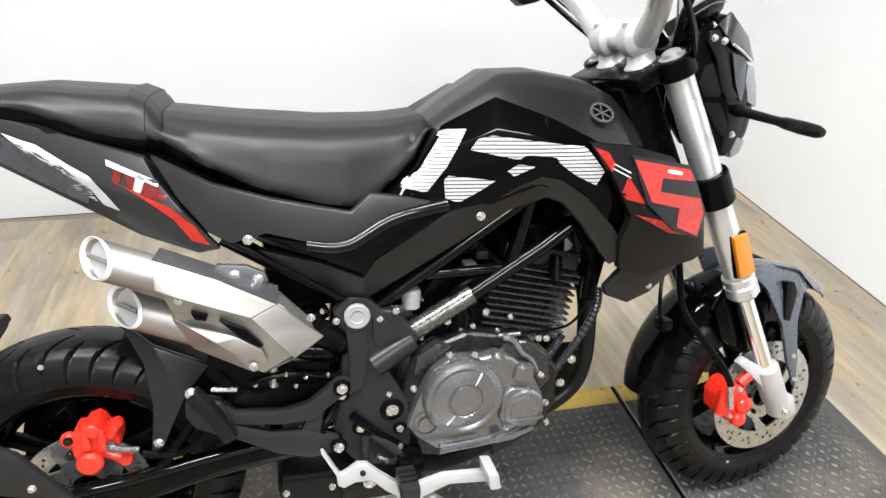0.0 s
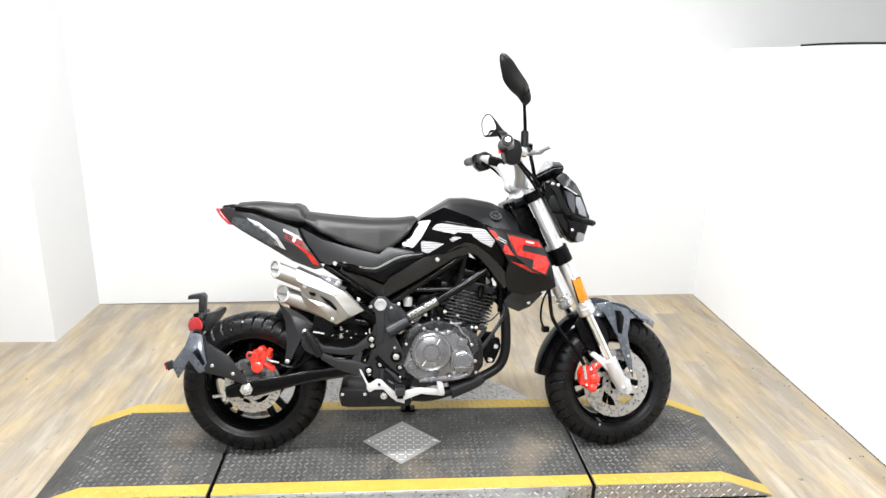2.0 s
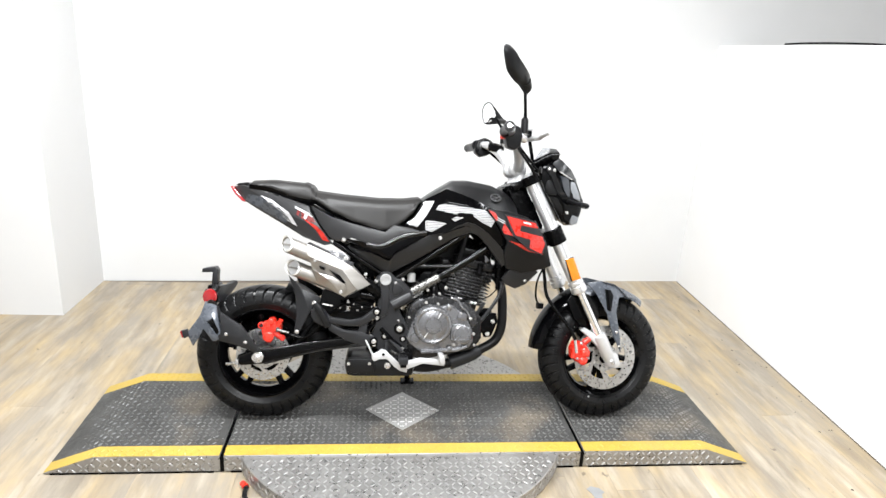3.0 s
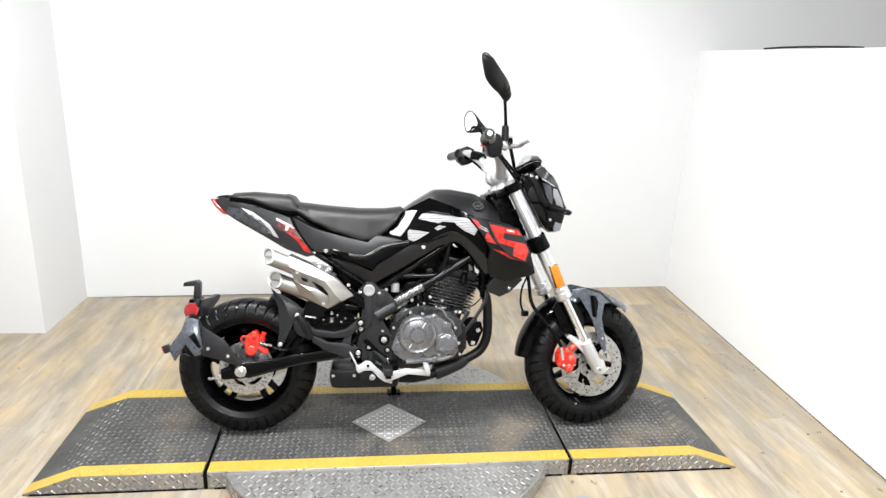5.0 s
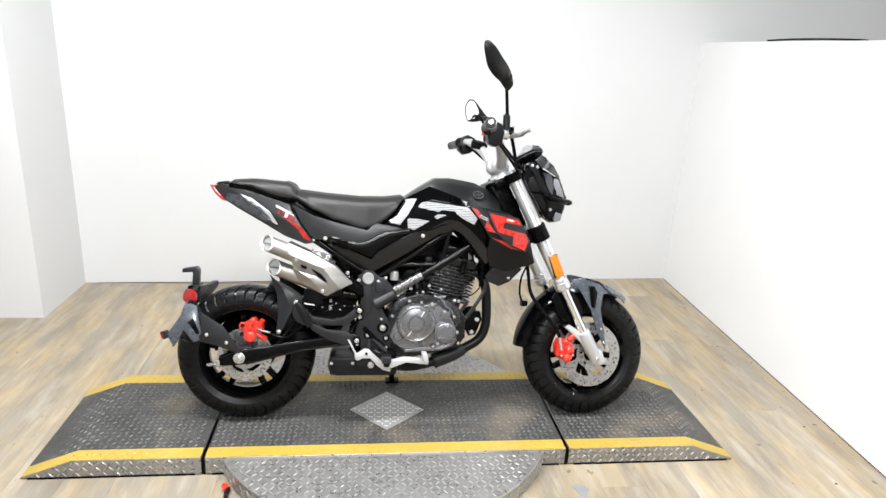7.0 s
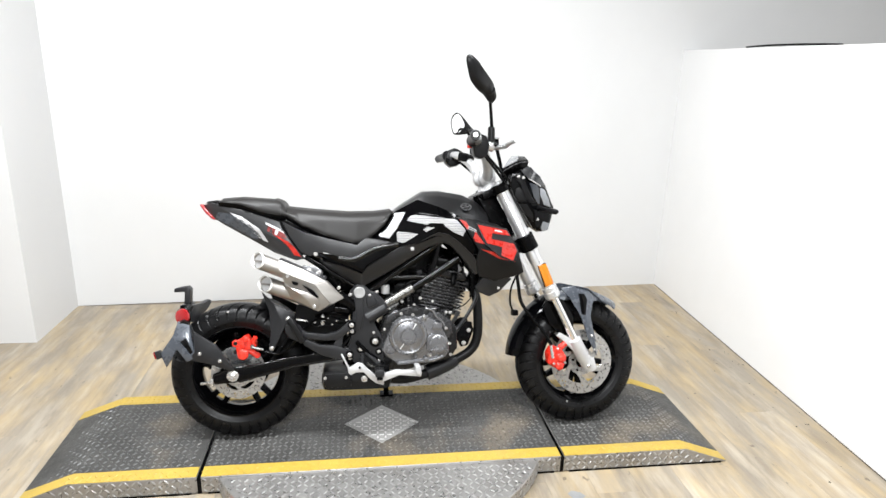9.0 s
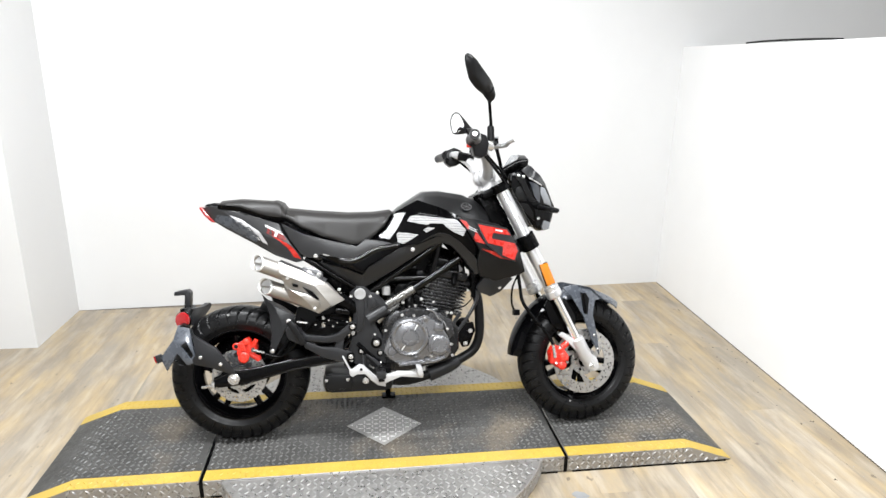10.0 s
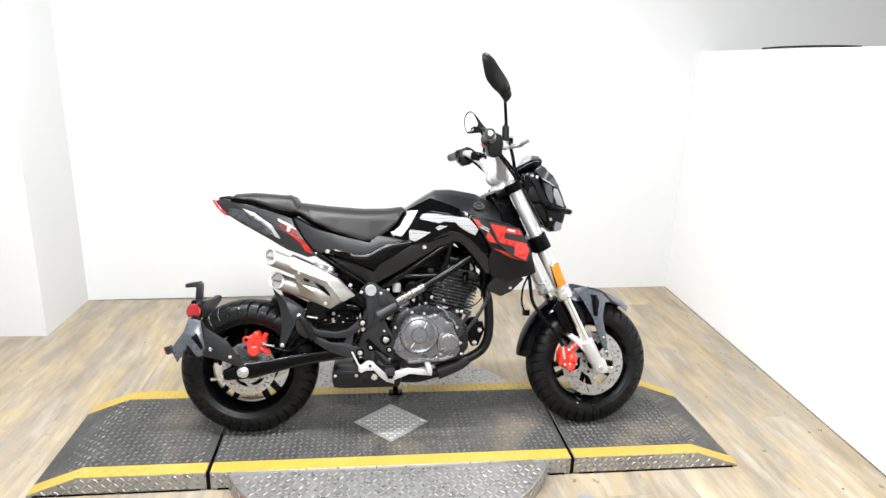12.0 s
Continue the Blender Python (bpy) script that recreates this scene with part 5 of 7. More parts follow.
seat_top = table([(-0.322, 0.770), (-0.313, 0.789), (-0.22, 0.779), (-0.106, 0.771), (-0.02, 0.772), (0.034, 0.779), (0.046, 0.770)])
seat_bot = table([(-0.322, 0.760), (-0.307, 0.754), (-0.253, 0.722), (-0.181, 0.690), (-0.10, 0.668), (-0.079, 0.664), (-0.06, 0.668), (-0.033, 0.684), (0.014, 0.724), (0.035, 0.760), (0.046, 0.766)])
seat_w = table([(-0.322, 0.098), (-0.28, 0.112), (-0.18, 0.125), (-0.08, 0.122), (0.0, 0.108), (0.046, 0.088)])


def seat_section(x):
    t, b, w = seat_top(x), seat_bot(x), seat_w(x)
    return [(0, t + 0.003), (w * 0.45, t + 0.002), (w * 0.70, t - 0.004), (w * 0.86, t - 0.018), (w * 0.94, t - 0.035 if t - b > 0.05 else (t + b) / 2), (w, b + min(0.012, (t - b) * 0.4)), (w * 0.985, b), (0, b)]


seat = part("rider_seat", loft(np.linspace(-0.322, 0.046, 60), seat_section, 40), VINYL, bike, "black vinyl rider seat", 50)
pil_top = table([(-0.532, 0.808), (-0.520, 0.819), (-0.455, 0.824), (-0.345, 0.816), (-0.322, 0.806), (-0.309, 0.786)])
pil_bot = table([(-0.532, 0.802), (-0.52, 0.802), (-0.452, 0.793), (-0.399, 0.771), (-0.36, 0.763), (-0.322, 0.758), (-0.309, 0.757)])
pil_w = table([(-0.532, 0.070), (-0.50, 0.085), (-0.42, 0.098), (-0.33, 0.108), (-0.309, 0.104)])


def pillion_section(x, grow=0.0):
    t, b, w = pil_top(x) + grow, pil_bot(x), pil_w(x) + grow
    return [(0, t), (w * 0.5, t - 0.001), (w * 0.8, t - 0.006), (w * 0.93, t - min(0.02, (t - b) * 0.5)), (w, b + (t - b) * 0.25), (w * 0.98, b), (0, b)]


pillion = part("pillion_seat", loft(np.linspace(-0.532, -0.309, 40), pillion_section, 34), VINYL, bike, "black vinyl pillion seat", 50)
part("strap", loft(np.linspace(-0.345, -0.326, 4), lambda x: pillion_section(x, 0.003), 34), VINYL, pillion, "sewn strap")
part("seat_edge", loft(np.linspace(-0.318, 0.040, 40), lambda x: [(seat_w(x) + 0.003, seat_bot(x) + 0.002), (seat_w(x) + 0.003, seat_bot(x) - 0.010), (0, seat_bot(x) - 0.012)], 6), SATIN, seat)
part("seat_edge", loft(np.linspace(-0.530, -0.310, 30), lambda x: [(pil_w(x) + 0.002, pil_bot(x) + 0.002), (pil_w(x) + 0.002, pil_bot(x) - 0.012), (0, pil_bot(x) - 0.012)], 6), SATIN, pillion)

tail = facets([(-0.590, -0.030, 0.794), (-0.556, -0.058, 0.803), (-0.453, -0.094, 0.778), (-0.331, -0.112, 0.740), (-0.322, -0.115, 0.715), (-0.290, -0.122, 0.668), (-0.250, -0.124, 0.618), (-0.278, -0.118, 0.612), (-0.348, -0.104, 0.637),
               (-0.419, -0.090, 0.678), (-0.508, -0.066, 0.726), (-0.552, -0.046, 0.752), (-0.470, -0.096, 0.755), (-0.372, -0.114, 0.700)],
              [(0, 1, 12, 10, 11), (1, 2, 12), (2, 3, 4, 13, 12), (4, 5, 13), (5, 6, 7, 8, 13), (8, 9, 12, 13), (9, 10, 12)], 0.016, 0.003)
tail_panel = both("tail_panel", tail, PANELGREY, bike, "dark grey tail panel with graphics")
tail_t = table([(-0.592, 0.792), (-0.53, 0.806), (-0.45, 0.786), (-0.33, 0.746), (-0.20, 0.68)])
tail_b = table([(-0.592, 0.786), (-0.552, 0.754), (-0.42, 0.684), (-0.30, 0.632), (-0.20, 0.612)])
part("tail_body", loft(np.linspace(-0.592, -0.20, 24), lambda x: [(0, tail_t(x)), (0.028 + 0.07 * min(1, (x + 0.592) / 0.15), tail_t(x) - 0.004), (0.020 + 0.068 * min(1, (x + 0.592) / 0.15), tail_b(x) + 0.004), (0, tail_b(x))], 14), MATTE, bike)
part("tail_lamp", prism([(-0.596, 0.797), (-0.586, 0.799), (-0.565, 0.770), (-0.540, 0.745), (-0.556, 0.747), (-0.580, 0.771)], -0.050, 0.050, 0.004), REDLENS, bike, "red tail lamp")
part("tail_cap", prism([(-0.580, 0.800), (-0.570, 0.808), (-0.540, 0.812), (-0.525, 0.805), (-0.545, 0.799)], -0.040, 0.040, 0.003), MATTE, bike)
film_on("graphic_film", tail_panel, [(-0.545, 0.752), (-0.535, 0.772), (-0.49, 0.766), (-0.430, 0.735), (-0.398, 0.700), (-0.405, 0.680), (-0.45, 0.703), (-0.508, 0.734)], GREYVINYL, "blue-grey graphic film", band=0.004)
film_on("graphic_film", tail_panel, [(-0.490, 0.770), (-0.452, 0.757), (-0.419, 0.733), (-0.396, 0.718), (-0.380, 0.694), (-0.367, 0.672), (-0.386, 0.680), (-0.398, 0.702), (-0.428, 0.722), (-0.462, 0.745)], WHITEVINYL, "white graphic film", band=0.004)
film_on("stripe_film", tail_panel, [(-0.420, 0.706), (-0.402, 0.708), (-0.392, 0.684), (-0.408, 0.694)], WHITEVINYL, band=0.003, gap=0.001)
film_on("graphic_film", tail_panel, [(-0.363, 0.708), (-0.335, 0.692), (-0.305, 0.676), (-0.280, 0.652), (-0.262, 0.624), (-0.284, 0.630), (-0.304, 0.660), (-0.333, 0.686)], REDVINYL, "red graphic film", band=0.004)
for poly, m, up in (([(-0.366, 0.729), (-0.357, 0.725), (-0.363, 0.706), (-0.371, 0.710)], DEEPRED, 0.0014), ([(-0.356, 0.722), (-0.306, 0.698), (-0.309, 0.685), (-0.330, 0.690), (-0.352, 0.702)], DEEPRED, 0.0014),
                    ([(-0.375, 0.739), (-0.317, 0.711), (-0.317, 0.703), (-0.375, 0.731)], WHITEVINYL, 0.0024), ([(-0.341, 0.720), (-0.331, 0.715), (-0.339, 0.696), (-0.347, 0.700)], WHITEVINYL, 0.0024)):
    film_on("graphic_film", tail_panel, poly, m, band=0.003, lift=up)

cover = facets([(-0.324, -0.112, 0.742), (-0.254, -0.126, 0.706), (-0.181, -0.136, 0.686), (-0.079, -0.134, 0.662), (-0.052, -0.130, 0.686), (0.000, -0.127, 0.678), (0.064, -0.127, 0.662), (-0.020, -0.132, 0.648),
                (-0.085, -0.138, 0.618), (-0.135, -0.140, 0.624), (-0.190, -0.138, 0.640), (-0.235, -0.130, 0.626), (-0.262, -0.124, 0.640), (-0.296, -0.118, 0.686)],
               [(0, 1, 13), (1, 2, 10, 12, 13), (10, 11, 12), (2, 3, 9, 10), (3, 4, 7, 8, 9), (4, 5, 6, 7)], 0.014, 0.003)
side_cover = both("side_cover", cover, PANELGREY, bike, "satin charcoal side cover under the seat")
wing = facets([(-0.215, -0.134, 0.640), (-0.135, -0.142, 0.624), (-0.085, -0.142, 0.616), (-0.020, -0.132, 0.648), (0.060, -0.128, 0.664), (0.066, -0.126, 0.655), (-0.048, -0.136, 0.594), (-0.062, -0.140, 0.572), (-0.120, -0.136, 0.598), (-0.200, -0.128, 0.626)],
              [(0, 1, 8, 9), (1, 2, 7, 8), (2, 3, 6, 7), (3, 4, 5, 6)], 0.016, 0.003)
both("side_wing", wing, GLOSS, bike, "gloss black side wing")
for s in (-1, 1):
    part("wing_ridge", tube([(-0.140, s * 0.134, 0.620), (-0.086, s * 0.134, 0.616), (-0.020, s * 0.126, 0.648), (0.058, s * 0.122, 0.663)], 0.0105, 18, steps=4), LACQUER, bike, "lacquered ridge of the wing")
vpan = facets([(-0.205, -0.116, 0.612), (-0.120, -0.128, 0.590), (-0.064, -0.134, 0.566), (-0.046, -0.130, 0.590), (0.060, -0.124, 0.652), (0.124, -0.132, 0.668), (0.160, -0.140, 0.690), (0.191, -0.146, 0.703), (0.222, -0.152, 0.697), (0.262, -0.154, 0.670),
               (0.310, -0.150, 0.622), (0.345, -0.142, 0.575), (0.318, -0.132, 0.556), (0.268, -0.136, 0.620), (0.232, -0.136, 0.658), (0.206, -0.130, 0.668), (0.157, -0.120, 0.650), (0.042, -0.108, 0.578), (-0.061, -0.108, 0.520), (-0.080, -0.108, 0.524), (-0.184, -0.108, 0.590)],
              [(0, 1, 19, 20), (1, 2, 18, 19), (2, 3, 17, 18), (3, 4, 16, 17), (4, 5, 16), (5, 6, 15, 16), (6, 7, 15), (7, 8, 14, 15), (8, 9, 13, 14), (9, 10, 12, 13), (10, 11, 12)], 0.018, 0.004)
frame_cover = both("frame_cover", vpan, TANKTOP, bike, "matte black frame cover")
shroud = facets([(0.254, -0.162, 0.752), (0.323, -0.160, 0.745), (0.395, -0.150, 0.726), (0.432, -0.146, 0.694), (0.471, -0.140, 0.628), (0.490, -0.128, 0.562), (0.470, -0.128, 0.551), (0.383, -0.134, 0.534), (0.330, -0.140, 0.552), (0.318, -0.156, 0.600), (0.326, -0.167, 0.642), (0.292, -0.168, 0.700),
                 (0.322, -0.169, 0.706), (0.345, -0.171, 0.648), (0.450, -0.158, 0.605)],
                [(0, 1, 12, 11), (11, 12, 13, 10), (1, 2, 3, 4, 14, 13, 12), (13, 14, 7, 8, 9, 10), (14, 4, 5, 6, 7)], 0.016, 0.003)
shroud_r = both("tank_shroud", shroud, MATTE, bike, "matte black tank shroud with red graphics")
plate = facets([(0.316, -0.1665, 0.734), (0.424, -0.155, 0.713), (0.466, -0.149, 0.637), (0.446, -0.1635, 0.601), (0.398, -0.171, 0.618), (0.344, -0.1765, 0.663)],
               [(0, 1, 5), (1, 2, 4, 5), (2, 3, 4)], 0.008, 0.002)
graphic_plate = both("graphic_plate", plate, GREYPLASTIC, shroud_r, "dark grey raised plate with a red graphic")
film_on("graphic_film", graphic_plate, [(0.320, 0.728), (0.420, 0.708), (0.434, 0.689), (0.370, 0.699), (0.366, 0.680), (0.448, 0.662), (0.459, 0.637), (0.443, 0.606), (0.401, 0.624), (0.404, 0.652), (0.351, 0.666)], REDVINYL, "red graphic film", band=0.003)
film_on("graphic_film", graphic_plate, [(0.378, 0.712), (0.405, 0.706), (0.406, 0.700), (0.379, 0.706)], WHITEVINYL, "small white label", band=0.003, lift=0.0018)
for poly in ([(0.259, 0.746), (0.280, 0.739), (0.291, 0.723), (0.287, 0.711)], [(0.312, 0.705), (0.328, 0.684), (0.345, 0.662), (0.303, 0.673)], [(0.330, 0.647), (0.402, 0.629), (0.454, 0.601), (0.395, 0.613)]):
    film_on("graphic_film", shroud_r, poly, REDVINYL, "red graphic film", band=0.003)
for k in (0.0, -0.007):
    film_on("pin_stripe", shroud_r, [(0.288, 0.722 + k), (0.2885, 0.7238 + k), (0.3165, 0.7098 + k), (0.316, 0.708 + k)], WHITEVINYL, "thin white stripe", band=0.0012)
lower = facets([(0.322, -0.118, 0.512), (0.345, -0.126, 0.545), (0.440, -0.122, 0.545), (0.450, -0.118, 0.538), (0.408, -0.112, 0.494), (0.372, -0.108, 0.477), (0.332, -0.110, 0.494), (0.372, -0.124, 0.520)],
               [(0, 1, 7), (1, 2, 3, 7), (3, 4, 7), (4, 5, 7), (5, 6, 7), (6, 0, 7)], 0.014, 0.003)
lower_scoop = both("lower_scoop", lower, GREYPLASTIC, bike, "dark grey lower scoop")
part("fastener", hexbolt(0.403, 0.508, -0.116, 0.006, 0.004), BOLT, lower_scoop)
part("inner_nose", prism([(0.33, 0.70), (0.42, 0.70), (0.465, 0.60), (0.465, 0.555), (0.38, 0.545), (0.33, 0.58)], -0.105, 0.105, 0.008), SATIN, bike)
for x, z, y in ((0.104, 0.648, -0.137), (-0.214, 0.634, -0.139)):
    part("panel_bolt", hexbolt(x, z, y, 0.0075, 0.006), BOLT, frame_cover)

# ---- chassis ----
part("frame_tube", tube([(0.010, -0.092, 0.450), (0.275, -0.092, 0.618), (0.33, -0.07, 0.70), (0.355, -0.03, 0.74)], 0.0125, 16, steps=4), FRAMEPAINT, bike, "gloss black trellis frame tube")
part("frame_tube", tube([(0.010, 0.092, 0.450), (0.275, 0.092, 0.618), (0.33, 0.07, 0.70), (0.355, 0.03, 0.74)], 0.0125, 16, steps=4), FRAMEPAINT, bike)
for s in (-1, 1):
    y = s * 0.090
    for a, b, r in (((-0.045, 0.500), (0.205, 0.668), 0.012), ((0.010, 0.546), (0.156, 0.548), 0.0085), ((0.172, 0.552), (0.200, 0.660), 0.010), ((-0.08, 0.515), (-0.25, 0.625), 0.012)):
        part("frame_tube", tube([(a[0], y, a[1]), (b[0], y, b[1])], r, 14), FRAMEPAINT, bike)
plate = [(-0.106, 0.505), (-0.082, 0.530), (-0.060, 0.530), (-0.036, 0.504), (-0.020, 0.502), (0.002, 0.480), (0.022, 0.455), (0.012, 0.430), (-0.028, 0.404), (-0.012, 0.372), (0.004, 0.345), (0.010, 0.300), (0.006, 0.250), (-0.030, 0.232), (-0.076, 0.236), (-0.100, 0.270), (-0.116, 0.310), (-0.104, 0.350), (-0.096, 0.440)]
sleeve = [(0, 0.0), (0, 0.0165)] + [(0.004 + 0.002 * k, 0.0162 if k % 2 else 0.0157) for k in range(52)] + [(0.112, 0.0145), (0.116, 0)]
part("tube_sleeve", lathe(sleeve, (0.012, -0.092, 0.4545), (0.265, 0, 0.152), 24), SLEEVE, bike, "scuffed bare sleeve on the frame tube")
pivot = both("pivot_plate", prism(plate, -0.112, -0.085, 0.006, 3), GREYPLASTIC, bike, "dark grey cast pivot plate")
part("plate_rib", prism([(-0.092, 0.500), (-0.060, 0.505), (-0.058, 0.430), (-0.066, 0.380), (-0.092, 0.372), (-0.086, 0.430)], -0.119, -0.108, 0.004), GREYPLASTIC, pivot)
part("plate_rib", tube([(-0.048, -0.104, 0.412), (0.014, -0.099, 0.447)], (0.0215, 0.0185), 20), GREYPLASTIC, pivot)
part("plate_rib", prism([(-0.050, 0.495), (-0.026, 0.488), (-0.008, 0.462), (-0.040, 0.446), (-0.050, 0.456)], -0.116, -0.108, 0.003), GREYPLASTIC, pivot)
cap = part("frame_plug", lathe([(0, 0), (0, 0.0190), (0.006, 0.0190), (0.0075, 0.0170), (0.0065, 0.0125), (0.0070, 0.0105), (0.0055, 0.009), (0.0055, 0)], (-0.073, -0.117, 0.502), (0, -1, 0), 36), WHITECAP, bike, "round pale grey frame plug")
for x, z, r in ((-0.039, 0.492, 0.0055), (-0.022, 0.334, 0.011), (-0.027, 0.364, 0.005), (-0.072, 0.309, 0.0075), (-0.099, 0.371, 0.0075), (-0.107, 0.280, 0.007), (-0.010, 0.299, 0.0065), (-0.010, 0.267, 0.0055), (-0.015, 0.503, 0.006), (-0.103, 0.495, 0.006), (-0.113, 0.478, 0.0065)):
    part("plate_bolt", hexbolt(x, z, -0.115, r, 0.006), BOLT, pivot)
    if r > 0.0062:
        part("bolt_seat", lathe([(0, 0), (0, r * 1.55), (0.002, r * 1.75), (0.0035, r * 1.5), (0.0035, 0)], (x, -0.1115, z), (0, -1, 0), 28), SATIN, pivot, "black bolt seat")
part("fluid_cup", lathe([(0, 0), (0, 0.014), (0.026, 0.015), (0.03, 0.012), (0.03, 0)], (0.015, -0.080, 0.492), (0, 0, 1), 20), WHITECAP, bike, "small pale fluid bottle")

# passenger peg bracket and rear sets
bracket = part("peg_bracket", prism([(-0.274, 0.396), (-0.249, 0.374), (-0.187, 0.366), (-0.150, 0.374), (-0.106, 0.408), (-0.088, 0.406), (-0.097, 0.382), (-0.143, 0.346), (-0.190, 0.345), (-0.240, 0.352), (-0.270, 0.360)], -0.134, -0.117, 0.004), GREYPLASTIC, bike, "dark grey passenger peg bracket")
part("lower_arm", prism([(-0.272, 0.362), (-0.250, 0.352), (-0.205, 0.331), (-0.152, 0.327), (-0.106, 0.309), (-0.103, 0.286), (-0.150, 0.280), (-0.200, 0.296), (-0.256, 0.330)], -0.133, -0.118, 0.004), GREYPLASTIC, bracket)
part("web", prism([(-0.152, 0.350), (-0.128, 0.356), (-0.134, 0.318), (-0.140, 0.290), (-0.166, 0.318)], -0.130, -0.119, 0.003), GREYPLASTIC, bracket)
part("knuckle", prism([(-0.316, 0.400), (-0.300, 0.408), (-0.268, 0.398), (-0.256, 0.362), (-0.276, 0.344), (-0.306, 0.360), (-0.317, 0.380)], -0.142, -0.120, 0.006, 3), GREYPLASTIC, bracket)
part("folded_peg", flat_bar([(-0.304, -0.152, 0.426), (-0.288, -0.153, 0.404), (-0.272, -0.153, 0.376), (-0.258, -0.152, 0.346)], 0.022, 0.022, 0.006), MATTE, bracket, "folded black passenger peg")
part("peg_spring", tube([(-0.280, -0.140, 0.420), (-0.246, -0.138, 0.414)], 0.0035, 8), BOLT, bracket)
for x, z in ((-0.262, 0.372), (-0.268, 0.350)):
    part("peg_pin", hexbolt(x, z, -0.150, 0.0045, 0.008), BOLT, bracket)
part("peg_bolt", hexbolt(-0.304, 0.424, -0.150, 0.009, 0.01), BOLT, bracket)
part("arm_seat", lathe([(0, 0), (0, 0.0135), (0.003, 0.0130), (0.003, 0)], (-0.100, -0.134, 0.396), (0, -1, 0), 28), SATIN, bracket)
part("arm_bolt", hexbolt(-0.100, 0.396, -0.138, 0.0088, 0.006), BOLT, bracket)
part("arm_seat", lathe([(0, 0), (0, 0.0135), (0.003, 0.0130), (0.003, 0)], (-0.108, -0.134, 0.296), (0, -1, 0), 28), SATIN, bracket)
part("arm_bolt", hexbolt(-0.108, 0.296, -0.138, 0.0088, 0.006), BOLT, bracket)

pedal = part("brake_pedal", prism([(-0.137, 0.301), (-0.132, 0.303), (-0.112, 0.263), (-0.108, 0.256), (-0.094, 0.264), (-0.083, 0.272), (-0.067, 0.269), (-0.051, 0.252), (-0.023, 0.227), (0.005, 0.210), (0.005, 0.193), (-0.020, 0.200), (-0.040, 0.215), (-0.062, 0.239), (-0.088, 0.239), (-0.104, 0.231), (-0.113, 0.238), (-0.115, 0.256)], -0.154, -0.142, 0.0035, 2), CASTSILVER, bike, "cast silver rear brake pedal")
part("pedal_arm", prism([(-0.009, 0.233), (0.005, 0.241), (0.045, 0.251), (0.126, 0.245), (0.128, 0.224), (0.055, 0.232), (0.002, 0.212), (-0.009, 0.213)], -0.182, -0.170, 0.0035, 2), CASTSILVER, pedal)
part("pedal_tip", prism([(0.103, 0.271), (0.121, 0.269), (0.126, 0.242), (0.108, 0.242)], -0.222, -0.172, 0.004), CASTSILVER, pedal)
part("pedal_pivot", button(-0.075, 0.256, -0.154, 0.0045, 0.004), ENGDARK, pedal)
part("link_rod", tube([(-0.135, -0.128, 0.303), (-0.125, -0.122, 0.330), (-0.10, -0.10, 0.36)], 0.005, 8), SATIN, pedal)
part("push_rod", tube([(-0.066, -0.124, 0.296), (-0.067, -0.130, 0.236)], 0.0068, 10), GREYPLASTIC, pedal)
part("peg_arm", tube([(-0.056, -0.116, 0.298), (-0.030, -0.118, 0.274), (-0.004, -0.120, 0.244)], 0.0085, 12), GREYPLASTIC, pedal)
part("return_spring", bellows(rounded([(-0.050, -0.126, 0.262), (-0.030, -0.128, 0.250), (-0.016, -0.128, 0.252)], 12), 0.0042, 0.0060), SLEEVE, pedal)
peg = part("rider_peg", box(-0.025, 0.005, -0.206, -0.150, 0.233, 0.256, 0.005), GREYPLASTIC, bike, "black rubber rider peg")
part("peg_root", box(-0.018, 0.024, -0.150, -0.108, 0.236, 0.260, 0.004), SATIN, peg)
for y in (-0.166, -0.178, -0.190):
    part("tread_rib", box(-0.023, 0.003, y - 0.0025, y + 0.0025, 0.2555, 0.2580, 0.001), MATTE, peg)
part("peg_stop", box(-0.020, 0.000, -0.200, -0.188, 0.222, 0.234, 0.003), SATIN, peg)
part("peg_pin", hexbolt(-0.008, 0.238, -0.118, 0.009, 0.006), BOLT, peg)
twin = part("rider_peg", tube([(-0.015, 0.115, 0.240), (-0.008, 0.150, 0.222), (-0.004, 0.215, 0.212)], (0.015, 0.017), 16), MATTE, bike, "black rubber rider peg")
part("side_stand", tube([(0.0, 0.10, 0.205), (0.02, 0.16, 0.13), (0.03, 0.213, 0.056)], 0.0105, 12), SATIN, bike, "black side stand, folded out")
bm = box(-0.026, 0.026, -0.018, 0.018, -0.004, 0.004, 0.002)
bmesh.ops.transform(bm, matrix=Matrix.Translation((0.03, 0.219, 0.0555)) @ Matrix.Rotation(radians(13), 4, "X"), verts=bm.verts[:])
part("stand_foot", bm, SATIN, bike)

# swingarm
arm = prism([(-0.560, 0.210), (-0.556, 0.236), (-0.500, 0.256), (-0.407, 0.268), (-0.300, 0.288), (-0.100, 0.318), (-0.085, 0.300), (-0.095, 0.280), (-0.280, 0.255), (-0.372, 0.234), (-0.430, 0.219), (-0.482, 0.208), (-0.540, 0.204)], -0.112, -0.082, 0.011, 4)
swingarm = both("swingarm", arm, GLOSS, bike, "gloss black swingarm")
both("arm_edge", tube([(-0.552, -0.104, 0.232), (-0.500, -0.104, 0.251), (-0.407, -0.104, 0.263), (-0.300, -0.104, 0.283), (-0.110, -0.104, 0.312)], 0.0075, 16), LACQUER, swingarm, "rounded upper edge")
both("arm_edge", tube([(-0.470, -0.107, 0.213), (-0.372, -0.107, 0.238), (-0.280, -0.107, 0.259), (-0.110, -0.107, 0.282)], 0.0055, 14), LACQUER, swingarm)
